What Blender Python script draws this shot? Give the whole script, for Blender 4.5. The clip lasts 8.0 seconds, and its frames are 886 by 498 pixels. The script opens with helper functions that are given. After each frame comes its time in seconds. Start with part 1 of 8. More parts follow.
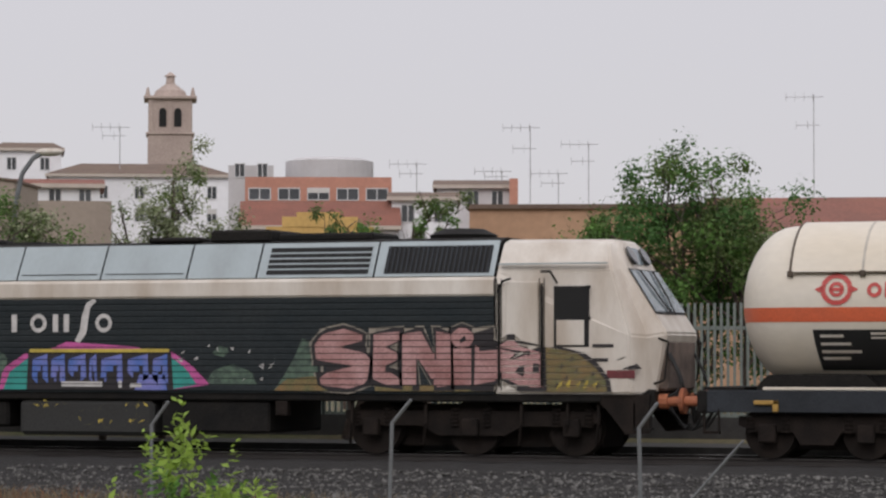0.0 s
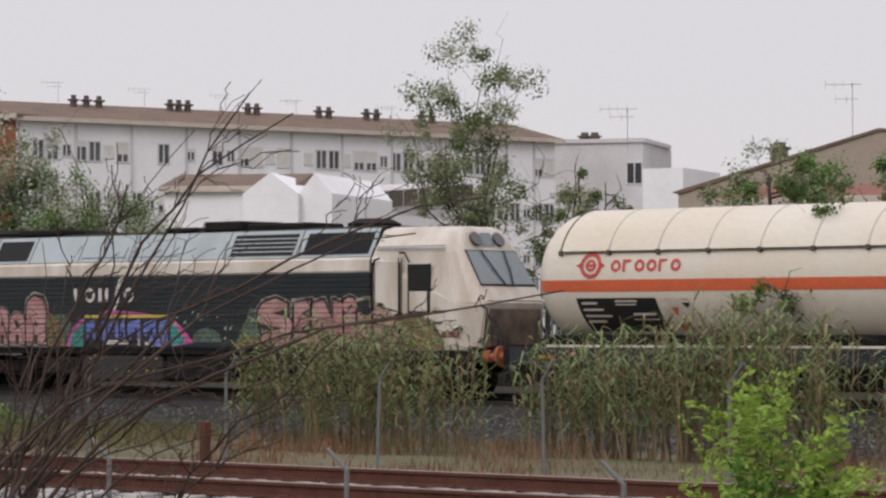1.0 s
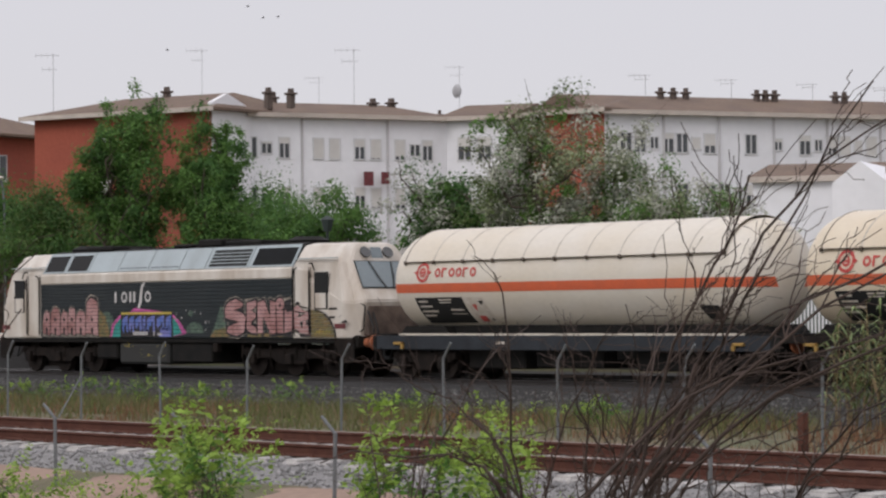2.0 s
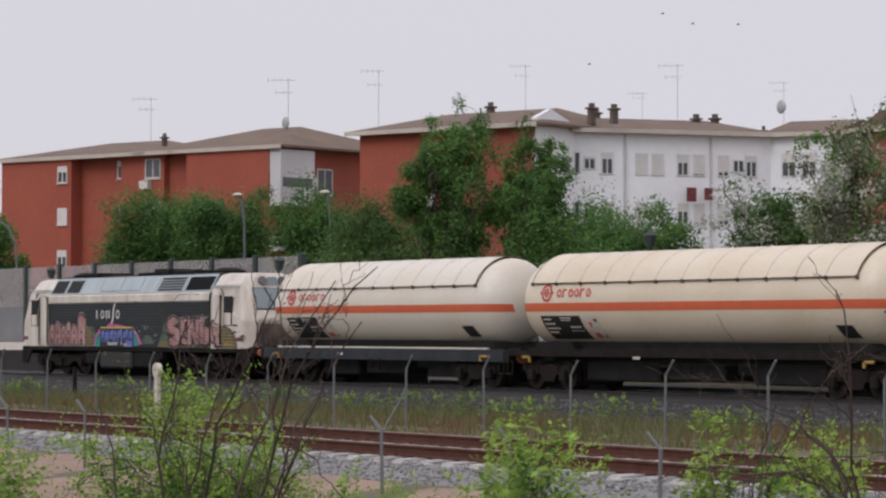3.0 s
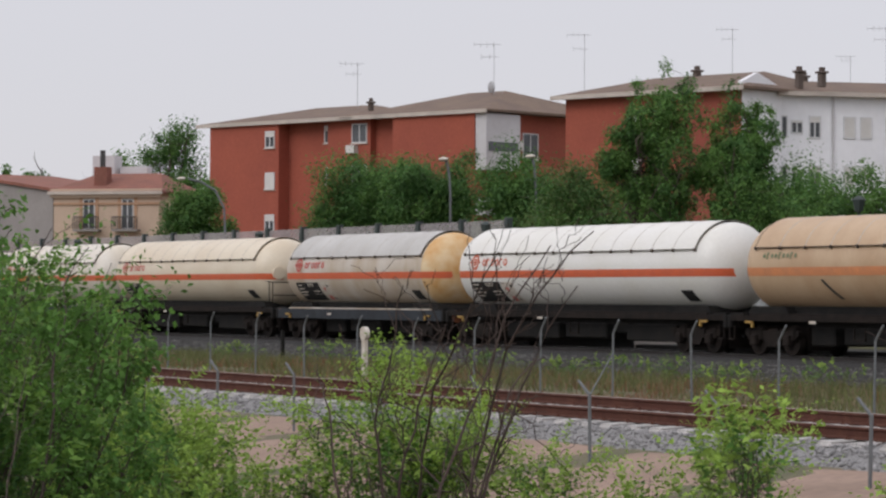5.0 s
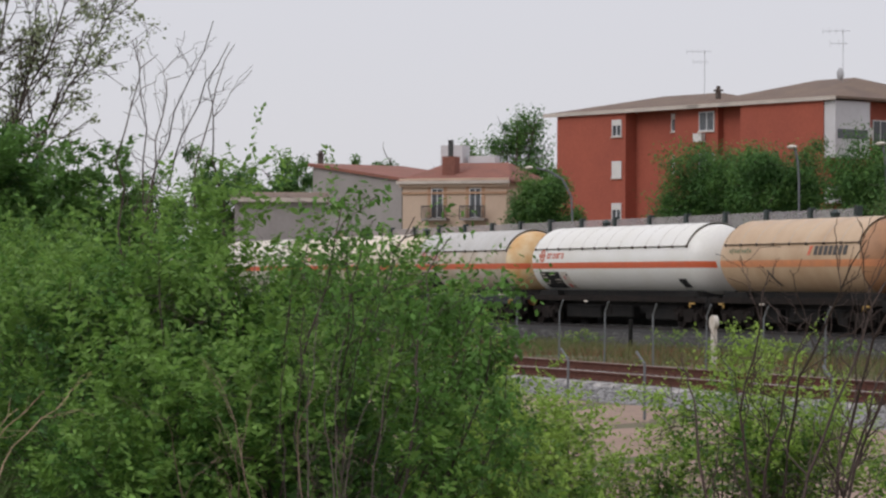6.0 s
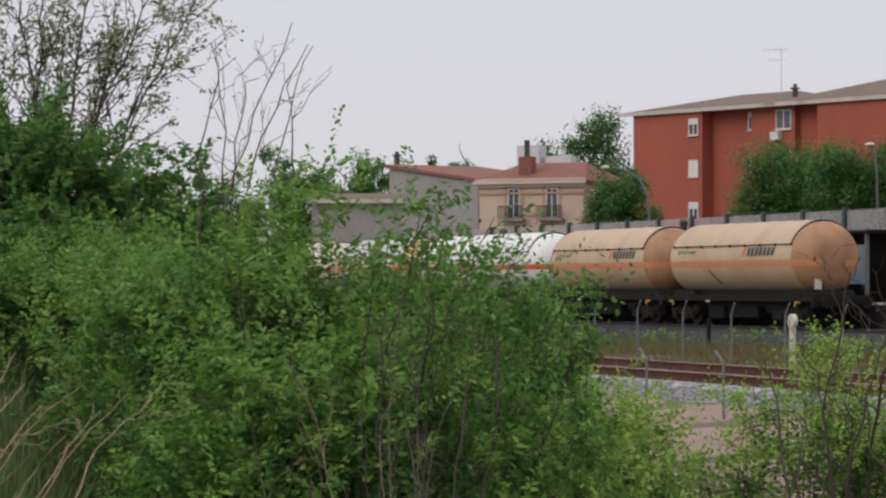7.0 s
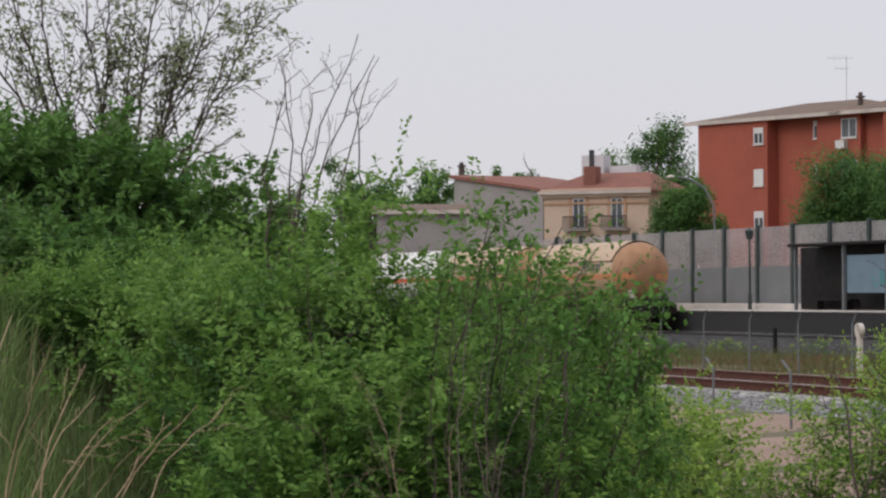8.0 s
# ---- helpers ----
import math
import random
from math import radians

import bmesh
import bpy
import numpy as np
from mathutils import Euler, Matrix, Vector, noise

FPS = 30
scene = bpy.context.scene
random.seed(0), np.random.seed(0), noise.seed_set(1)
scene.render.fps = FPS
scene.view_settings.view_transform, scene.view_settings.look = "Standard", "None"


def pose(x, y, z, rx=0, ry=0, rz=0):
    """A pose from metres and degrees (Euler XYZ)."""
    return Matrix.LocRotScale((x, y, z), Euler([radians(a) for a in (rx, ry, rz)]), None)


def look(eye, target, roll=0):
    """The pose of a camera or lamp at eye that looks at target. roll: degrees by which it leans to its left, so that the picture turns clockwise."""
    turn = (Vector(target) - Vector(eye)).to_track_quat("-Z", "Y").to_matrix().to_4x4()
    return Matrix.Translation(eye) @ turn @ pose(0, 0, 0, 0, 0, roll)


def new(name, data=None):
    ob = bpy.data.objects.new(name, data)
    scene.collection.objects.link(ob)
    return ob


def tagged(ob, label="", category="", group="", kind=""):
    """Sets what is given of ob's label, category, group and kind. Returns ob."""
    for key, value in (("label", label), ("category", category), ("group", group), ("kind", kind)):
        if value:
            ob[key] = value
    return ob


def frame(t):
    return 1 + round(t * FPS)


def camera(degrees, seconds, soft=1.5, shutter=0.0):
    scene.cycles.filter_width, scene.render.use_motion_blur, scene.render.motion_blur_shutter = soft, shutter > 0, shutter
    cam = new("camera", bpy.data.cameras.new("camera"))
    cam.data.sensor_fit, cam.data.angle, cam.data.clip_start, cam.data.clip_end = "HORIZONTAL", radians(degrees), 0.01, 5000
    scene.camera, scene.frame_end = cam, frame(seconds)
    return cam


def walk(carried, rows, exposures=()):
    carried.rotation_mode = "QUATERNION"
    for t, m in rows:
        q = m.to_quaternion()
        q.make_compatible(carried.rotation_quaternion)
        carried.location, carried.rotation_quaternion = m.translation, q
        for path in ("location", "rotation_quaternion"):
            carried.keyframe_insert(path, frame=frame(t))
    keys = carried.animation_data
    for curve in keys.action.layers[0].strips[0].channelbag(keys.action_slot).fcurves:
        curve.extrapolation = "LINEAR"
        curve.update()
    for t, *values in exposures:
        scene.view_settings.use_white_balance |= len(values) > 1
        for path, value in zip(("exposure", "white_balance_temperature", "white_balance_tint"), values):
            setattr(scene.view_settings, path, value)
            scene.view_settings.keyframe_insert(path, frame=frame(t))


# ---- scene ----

EYE_Z = 1.8
TRACK_Y = 52.3
cam = camera(17.55, 8.0, soft=2.4)
PATH = [  # seconds, yaw, pitch, roll
    (0.0, 20.475, 2.199, 0.03), (0.1, 22.782, 2.252, -0.02), (0.3, 27.103, 2.269, -0.07),
    (0.5, 31.432, 2.175, 0.02), (0.6, 33.609, 2.002, -0.21), (0.8, 37.058, 1.581, -0.14),
    (1.0, 39.977, 1.467, -0.08), (1.2, 42.736, 1.346, -0.31), (1.5, 46.418, 1.171, -0.06),
    (1.7, 48.683, 1.158, -0.27), (2.8, 57.333, 1.767, 0.05), (2.9, 57.815, 1.715, 0.09),
    (3.0, 58.060, 1.665, 0.13), (3.5, 58.620, 1.638, 0.43), (4.0, 58.892, 1.761, 0.57),
    (4.2, 59.265, 1.623, 0.36), (5.3, 63.778, 0.804, 0.40), (5.5, 65.145, 0.772, 0.44),
    (6.0, 69.053, 0.678, 0.29), (6.5, 69.639, 0.614, 0.21), (7.0, 70.584, 0.684, -0.06),
    (7.5, 71.474, 0.637, -0.08), (8.0, 71.879, 0.899, -0.32)]


def eye_pose(yaw, pitch, roll):
    a = radians(yaw)
    return pose(-0.5 * math.sin(a), 0.5 * math.cos(a), EYE_Z, 90 + pitch, 0, yaw) @ pose(0, 0, 0, 0, 0, roll)


walk(cam, [(t, eye_pose(y, p, r)) for t, y, p, r in PATH],
     exposures=[(0.0, -0.2, 6550, 14), (0.5, -0.31, 6650, 16), (1.0, -0.08, 6650, 15), (1.5, -0.09, 6600, 15), (2.0, -0.1, 6500, 14), (3.0, -0.13, 6400, 16), (4.2, -0.11, 6410, 14), (6.0, -0.10, 6410, 13), (8.0, -0.08, 6410, 13)])

# ---- overcast daylight ----
world = bpy.data.worlds.new("overcast_sky")
scene.world = world
world.use_nodes = True
wt = world.node_tree
wn = wt.nodes
sky = wn.new("ShaderNodeTexSky")
sky.sky_type, sky.sun_disc = "NISHITA", False
sky.sun_elevation, sky.sun_rotation = radians(55), radians(150)
skyc = wn.new("ShaderNodeTexCoord")
sep = wn.new("ShaderNodeSeparateXYZ")
ramp = wn.new("ShaderNodeValToRGB")
ramp.color_ramp.elements[0].position, ramp.color_ramp.elements[0].color = 0.0, (0.655, 0.65, 0.677, 1)
ramp.color_ramp.elements[1].position, ramp.color_ramp.elements[1].color = 1.0, (1.25, 1.25, 1.29, 1)
mid = ramp.color_ramp.elements.new(0.16)
mid.color = (0.70, 0.695, 0.72, 1)
mixs = wn.new("ShaderNodeMix")
mixs.data_type = "RGBA"
mixs.inputs[0].default_value = 0.012
wt.links.new(skyc.outputs["Generated"], sep.inputs[0])
wt.links.new(sep.outputs["Z"], ramp.inputs[0])
wt.links.new(ramp.outputs[0], mixs.inputs[6])
wt.links.new(sky.outputs[0], mixs.inputs[7])
wt.links.new(mixs.outputs[2], wn["Background"].inputs[0])
wn["Background"].inputs[1].default_value = 1.0
sun = new("sun", bpy.data.lights.new("sun", "SUN"))
sun.data.energy, sun.data.angle, sun.data.color = 1.1, radians(30), (1.0, 0.97, 0.93)
sun.matrix_world = look((15, -45, 62), (0, 40, 0))

# ---- materials ----


def material(name, col, rough=0.7, metal=0.0, var=0.25, scale=3.0, bump=0.0, stretch=(1, 1, 1), second=None, mix=0.5, island=0.0, objvar=0.0, spec=0.5, fine=14.0, grain=None):
    grain = var if grain is None else grain
    m = bpy.data.materials.new(name)
    m.use_nodes = True
    t = m.node_tree
    n, l = t.nodes, t.links
    b = n["Principled BSDF"]
    b.inputs["Roughness"].default_value, b.inputs["Metallic"].default_value = rough, metal
    b.inputs["Specular IOR Level"].default_value = spec
    tc = n.new("ShaderNodeTexCoord")
    mp = n.new("ShaderNodeMapping")
    mp.inputs["Scale"].default_value = stretch
    l.new(tc.outputs["Object"], mp.inputs[0])
    big = n.new("ShaderNodeTexNoise")
    big.inputs["Scale"].default_value, big.inputs["Detail"].default_value = scale, 6
    small = n.new("ShaderNodeTexNoise")
    small.inputs["Scale"].default_value, small.inputs["Detail"].default_value = scale * fine, 4
    l.new(mp.outputs[0], big.inputs[0])
    l.new(mp.outputs[0], small.inputs[0])
    rmp = n.new("ShaderNodeMapRange")
    rmp.inputs[1].default_value, rmp.inputs[2].default_value = 0.5 - 0.18 * (1.6 - mix), 0.62 + 0.18 * (1 - mix)
    l.new(big.outputs[0], rmp.inputs[0])
    mx = n.new("ShaderNodeMix")
    mx.data_type = "RGBA"
    c2 = second or tuple(c * (1 - var) for c in col)
    mx.inputs[6].default_value, mx.inputs[7].default_value = (*col, 1), (*c2, 1)
    l.new(rmp.outputs[0], mx.inputs[0])
    out = mx.outputs[2]
    val = n.new("ShaderNodeMapRange")
    val.inputs[1].default_value, val.inputs[2].default_value = 0.3, 0.7
    val.inputs[3].default_value, val.inputs[4].default_value = 1 - grain * 0.6, 1 + grain * 0.5
    l.new(small.outputs[0], val.inputs[0])
    factor = val.outputs[0]
    for amount, node, sock in ((island, "ShaderNodeNewGeometry", "Random Per Island"), (objvar, "ShaderNodeObjectInfo", "Random")):
        if amount:
            g = n.new(node)
            r2 = n.new("ShaderNodeMapRange")
            r2.inputs[3].default_value, r2.inputs[4].default_value = 1 - amount, 1 + amount
            l.new(g.outputs[sock], r2.inputs[0])
            mu = n.new("ShaderNodeMath")
            mu.operation = "MULTIPLY"
            l.new(factor, mu.inputs[0])
            l.new(r2.outputs[0], mu.inputs[1])
            factor = mu.outputs[0]
    vm = n.new("ShaderNodeVectorMath")
    vm.operation = "SCALE"
    l.new(out, vm.inputs[0])
    l.new(factor, vm.inputs["Scale"])
    l.new(vm.outputs[0], b.inputs["Base Color"])
    if bump:
        bp = n.new("ShaderNodeBump")
        bp.inputs["Strength"].default_value, bp.inputs["Distance"].default_value = 0.6, bump
        l.new(small.outputs[0], bp.inputs["Height"])
        l.new(bp.outputs[0], b.inputs["Normal"])
    return m


def leaf_material(name, col, var=0.35, trans=0.25):
    m = material(name, col, 0.65, 0, 0.2, 1.2, island=var, spec=0.25)
    m.node_tree.nodes["Principled BSDF"].inputs["Transmission Weight"].default_value = 0.0
    t = m.node_tree
    tr = t.nodes.new("ShaderNodeBsdfTranslucent")
    ad = t.nodes.new("ShaderNodeMixShader")
    ad.inputs[0].default_value = trans
    b = t.nodes["Principled BSDF"]
    src = b.inputs["Base Color"].links[0].from_socket
    t.links.new(src, tr.inputs[0])
    t.links.new(b.outputs[0], ad.inputs[1])
    t.links.new(tr.outputs[0], ad.inputs[2])
    t.links.new(ad.outputs[0], t.nodes["Material Output"].inputs[0])
    return m


M = {}
M["shield_grey"] = material("dull_grey_sunshield_paint", (0.50, 0.49, 0.47), 0.5, 0, 0.25, 0.9, 0.001, (1, 0.6, 1), second=(0.40, 0.385, 0.36), mix=0.4, grain=0.08)
M["graf_pale"] = material("cream_spray_halo", (0.34, 0.30, 0.24), 0.6, 0, 0.5, 4, second=(0.09, 0.08, 0.07))
M["loco_dark"] = material("dark_slate_paint", (0.013, 0.019, 0.022), 0.5, 0, 0.5, 0.8, 0.002, (1, 1, 3), second=(0.022, 0.027, 0.029), spec=0.25)
M["loco_white"] = material("weathered_white_paint", (0.66, 0.62, 0.56), 0.45, 0, 0.25, 1.6, 0.002, (1, 1, 0.3), second=(0.42, 0.35, 0.28), mix=0.42, grain=0.06)
M["loco_grey"] = material("pale_blue_grey_paint", (0.36, 0.42, 0.44), 0.4, 0, 0.2, 1.0, 0.001, (1, 1, 0.4), second=(0.28, 0.32, 0.33), grain=0.06)
M["black_steel"] = material("sooty_black_steel", (0.010, 0.010, 0.010), 0.7, 0.0, 0.5, 2.0, 0.004, second=(0.02, 0.018, 0.016), spec=0.12)
M["bogie"] = material("brake_dust_brown_steel", (0.014, 0.012, 0.011), 0.85, 0.0, 0.5, 3.0, 0.006, second=(0.026, 0.02, 0.017), spec=0.1)
M["black"] = material("black_opening", (0.006, 0.006, 0.006), 0.8, 0, 0.3)
M["fuel"] = material("dusty_grey_tank_paint", (0.042, 0.043, 0.042), 0.7, 0, 0.4, 2.0, 0.002, second=(0.04, 0.04, 0.038), spec=0.15)
M["glass"] = material("dark_cab_glass", (0.15, 0.185, 0.20), 0.08, 0.0, 0.1, 1.0, spec=0.8)
M["nose_grime"] = material("sooty_brown_nose_paint", (0.20, 0.145, 0.115), 0.7, 0, 0.5, 2.5, 0.002, second=(0.07, 0.05, 0.04), mix=0.6)
M["lamp"] = material("lamp_lens_dark", (0.05, 0.05, 0.05), 0.15, 0, 0.1, spec=0.8)
M["chrome"] = material("worn_metal_handrail", (0.25, 0.24, 0.22), 0.45, 0.6, 0.3)
M["rubber"] = material("black_rubber", (0.02, 0.02, 0.02), 0.7)
M["maroon"] = material("maroon_paint", (0.17, 0.03, 0.035), 0.5, 0, 0.4, 4)
M["orange_buf"] = material("rusty_orange_buffer", (0.48, 0.16, 0.07), 0.7, 0, 0.4, 6, second=(0.25, 0.09, 0.05))
M["ochre"] = material("ochre_yellow_paint", (0.45, 0.27, 0.06), 0.6, 0, 0.4, 6)
M["graf_pink"] = material("spray_pink", (0.46, 0.27, 0.26), 0.6, 0, 0.5, 1.8, second=(0.27, 0.12, 0.11))
M["graf_line"] = material("spray_black", (0.02, 0.016, 0.018), 0.6, 0, 0.3)
M["graf_white"] = material("spray_white", (0.60, 0.58, 0.56), 0.6, 0, 0.3, 6)
M["graf_blue"] = material("spray_blue", (0.07, 0.14, 0.42), 0.6, 0, 0.5, 2.5, second=(0.20, 0.20, 0.48))
M["graf_teal"] = material("spray_teal", (0.03, 0.30, 0.26), 0.6, 0, 0.3, 3)
M["graf_mag"] = material("spray_magenta", (0.55, 0.10, 0.32), 0.6, 0, 0.3, 3)
M["graf_yel"] = material("spray_yellow", (0.55, 0.42, 0.07), 0.6, 0, 0.3, 3)
M["graf_olive"] = material("spray_olive", (0.11, 0.115, 0.045), 0.6, 0, 0.7, 4, second=(0.22, 0.13, 0.05))
M["graf_green"] = material("spray_grey_green", (0.10, 0.16, 0.11), 0.6, 0, 0.6, 8, second=(0.03, 0.045, 0.04))
M["cream"] = material("cream_tank_paint", (0.65, 0.61, 0.54), 0.4, 0, 0.14, 0.7, 0.001, (0.5, 1, 1), second=(0.60, 0.53, 0.42), mix=0.35, grain=0.06)
M["cream_b"] = material("yellowed_cream_tank_paint", (0.67, 0.59, 0.46), 0.4, 0, 0.14, 0.7, 0.001, (0.5, 1, 1), second=(0.58, 0.48, 0.35), mix=0.4, grain=0.06)
M["greywhite"] = material("dirty_grey_white_tank_paint", (0.58, 0.54, 0.49), 0.45, 0, 0.25, 0.9, 0.001, (0.9, 1, 0.35), second=(0.40, 0.31, 0.21), mix=0.5, grain=0.06)
M["white_tank"] = material("white_tank_paint", (0.72, 0.71, 0.68), 0.4, 0, 0.12, 0.8, 0.001, (0.6, 1, 1), second=(0.66, 0.64, 0.58), mix=0.35, grain=0.06)
M["tan_tank"] = material("dirty_tan_tank_paint", (0.53, 0.385, 0.25), 0.5, 0, 0.25, 0.8, 0.001, (0.8, 1, 0.5), second=(0.40, 0.26, 0.15), mix=0.4, grain=0.06)
M["rust_end"] = material("rust_stained_orange_paint", (0.55, 0.30, 0.10), 0.6, 0, 0.4, 1.6, second=(0.66, 0.52, 0.32), mix=0.5, grain=0.06)
M["brown_end"] = material("brown_sooty_orange_paint", (0.42, 0.22, 0.11), 0.6, 0, 0.4, 1.2, second=(0.24, 0.12, 0.06), mix=0.5, grain=0.06)
M["stripe"] = material("orange_red_stripe_paint", (0.62, 0.12, 0.045), 0.45, 0, 0.2, 2, second=(0.52, 0.11, 0.05))
M["stripe_faded"] = material("faded_orange_stripe_paint", (0.60, 0.23, 0.09), 0.5, 0, 0.25, 2, second=(0.46, 0.19, 0.09))
M["red_mark"] = material("red_lettering_paint", (0.55, 0.07, 0.06), 0.5, 0, 0.2, 4)
M["green_mark"] = material("green_lettering_paint", (0.16, 0.20, 0.10), 0.5, 0, 0.2, 4)
M["dark_mark"] = material("dark_lettering_paint", (0.05, 0.045, 0.04), 0.5, 0, 0.2, 4)
M["frame_blue"] = material("dark_blue_grey_frame_paint", (0.03, 0.035, 0.042), 0.6, 0, 0.4, 2, 0.002, spec=0.25)
M["label_white"] = material("white_label_film", (0.62, 0.58, 0.52), 0.5, 0, 0.3, 5, second=(0.45, 0.38, 0.30))

# ---- mesh helpers ----


def part(name, bm, mat, parent=None, label="", smooth=False):
    me = bpy.data.meshes.new(name)
    bm.to_mesh(me)
    bm.free()
    for m in (mat if isinstance(mat, (list, tuple)) else [mat]):
        me.materials.append(m)
    if smooth:
        me.polygons.foreach_set("use_smooth", [True] * len(me.polygons))
    ob = new(name, me)
    ob.parent = parent
    if label:
        ob["label"] = label
    return ob


def raw(name, verts, faces, mat, parent=None, label="", smooth=False):
    me = bpy.data.meshes.new(name)
    me.from_pydata(verts, [], faces)
    me.materials.append(mat)
    if smooth:
        me.polygons.foreach_set("use_smooth", [True] * len(me.polygons))
    ob = new(name, me)
    ob.parent = parent
    if label:
        ob["label"] = label
    return ob


def quick_mesh(name, verts, faces, mat, parent=None, label=""):
    """faces: an (n, k) array of equal polygons."""
    me = bpy.data.meshes.new(name)
    verts = np.asarray(verts, dtype=np.float32)
    faces = np.asarray(faces, dtype=np.int32)
    n, k = faces.shape
    me.vertices.add(len(verts))
    me.vertices.foreach_set("co", verts.ravel())
    me.loops.add(n * k)
    me.loops.foreach_set("vertex_index", faces.ravel())
    me.polygons.add(n)
    me.polygons.foreach_set("loop_start", np.arange(0, n * k, k, dtype=np.int32))
    me.update(calc_edges=True)
    me.materials.append(mat)
    ob = new(name, me)
    ob.parent = parent
    if label:
        ob["label"] = label
    return ob


def add_box(bm, x0, x1, y0, y1, z0, z1, bev=0.0):
    r = bmesh.ops.create_cube(bm, size=1, matrix=Matrix.LocRotScale(((x0 + x1) / 2, (y0 + y1) / 2, (z0 + z1) / 2), None, (abs(x1 - x0), abs(y1 - y0), abs(z1 - z0))))
    if bev:
        es = list({e for v in r["verts"] for e in v.link_edges})
        bmesh.ops.bevel(bm, geom=es, offset=bev, segments=1, affect="EDGES")
    return r


def boxes(*rows, bev=0.0):
    bm = bmesh.new()
    for r in rows:
        add_box(bm, *r, bev=bev)
    return bm


def add_rod(bm, a, b, r0, r1=None, sides=8):
    a, b = Vector(a), Vector(b)
    d = b - a
    m = Matrix.Translation((a + b) / 2) @ d.to_track_quat("Z", "Y").to_matrix().to_4x4()
    bmesh.ops.create_cone(bm, cap_ends=True, segments=sides, radius1=r0, radius2=r0 if r1 is None else r1, depth=d.length, matrix=m)


def rods(pts_list, r, sides=6):
    bm = bmesh.new()
    for pts in pts_list:
        for a, b in zip(pts, pts[1:]):
            add_rod(bm, a, b, r, sides=sides)
    return bm


def tubes(name, lines, mat, parent=None, sides=5, lab=""):
    """lines: (points, radii) each; one mesh of tapered tubes."""
    V, Fc, base = [], [], 0
    for pts, rad in lines:
        pts = np.asarray(pts, float)
        n = len(pts)
        t = np.gradient(pts, axis=0)
        t /= np.linalg.norm(t, axis=1)[:, None] + 1e-9
        ref = np.where(np.abs(t[:, 2:3]) > 0.9, [[1.0, 0, 0]], [[0, 0, 1.0]])
        u = np.cross(t, ref)
        u /= np.linalg.norm(u, axis=1)[:, None] + 1e-9
        w = np.cross(t, u)
        a = np.arange(sides) / sides * 2 * np.pi
        ringv = pts[:, None] + np.asarray(rad)[:, None, None] * (np.cos(a)[None, :, None] * u[:, None] + np.sin(a)[None, :, None] * w[:, None])
        V.append(ringv.reshape(-1, 3))
        i = np.arange(n - 1)[:, None] * sides
        j = np.arange(sides)[None]
        k = (j + 1) % sides
        Fc.append(np.stack([i + j, i + k, i + sides + k, i + sides + j], -1).reshape(-1, 4) + base)
        base += n * sides
    return quick_mesh(name, np.concatenate(V), np.concatenate(Fc), mat, parent, lab)


def prism(poly, y0, y1):
    """A polygon of (x, z) drawn out from y0 to y1."""
    bm = bmesh.new()
    f = [bm.verts.new((x, y0, z)) for x, z in poly]
    g = [bm.verts.new((x, y1, z)) for x, z in poly]
    n = len(poly)
    bm.faces.new(f)
    bm.faces.new(g[::-1])
    for i in range(n):
        bm.faces.new((f[(i + 1) % n], f[i], g[i], g[(i + 1) % n]))
    bmesh.ops.recalc_face_normals(bm, faces=bm.faces)
    return bm


def slices(polys, row, gap, surface, x_step=9.0):
    """Paint in level rows: polygons of (x, z) cut into thin bands that lie on surface(x, z)."""
    vs, fs = [], []
    for poly in polys:
        zs = [p[1] for p in poly]
        z = math.floor(min(zs) / row) * row
        while z < max(zs):
            lo, hi = max(z, min(zs) + 1e-4), min(z + row - gap, max(zs) - 1e-4)
            z += row
            if hi - lo < 0.004:
                continue
            cuts = []
            for h in (lo, hi):
                c = []
                for (xa, za), (xb, zb) in zip(poly, poly[1:] + poly[:1]):
                    if (za <= h) != (zb <= h):
                        c.append(xa + (xb - xa) * (h - za) / (zb - za))
                cuts.append(sorted(c))
            if len(cuts[0]) != len(cuts[1]):
                m = (lo + hi) / 2
                c = []
                for (xa, za), (xb, zb) in zip(poly, poly[1:] + poly[:1]):
                    if (za <= m) != (zb <= m):
                        c.append(xa + (xb - xa) * (m - za) / (zb - za))
                cuts = [sorted(c)] * 2
            for i in range(0, len(cuts[0]) - 1, 2):
                k = max(1, int((cuts[0][i + 1] - cuts[0][i]) / x_step))
                for j in range(k):
                    q = [(cuts[s][i] + (cuts[s][i + 1] - cuts[s][i]) * (j + e) / k, h) for s, h, e in ((0, lo, 0), (0, lo, 1), (1, hi, 1), (1, hi, 0))]
                    b = len(vs)
                    vs += [surface(x, zz) for x, zz in q]
                    fs.append((b, b + 1, b + 2, b + 3))
    return vs, fs


def empty(name, label, category, group="", kind=""):
    return tagged(new(name), label, category, group, kind)


def ring(cx, cz, r0, r1, n=20, a0=0.0, a1=360.0):
    """A ring, or a piece of one, as small polygons of (x, z)."""
    out = []
    for i in range(n):
        a, b = radians(a0 + (a1 - a0) * i / n), radians(a0 + (a1 - a0) * (i + 1) / n)
        out.append([(cx + r * math.cos(t), cz + r * math.sin(t)) for r, t in ((r0, a), (r1, a), (r1, b), (r0, b))])
    return out


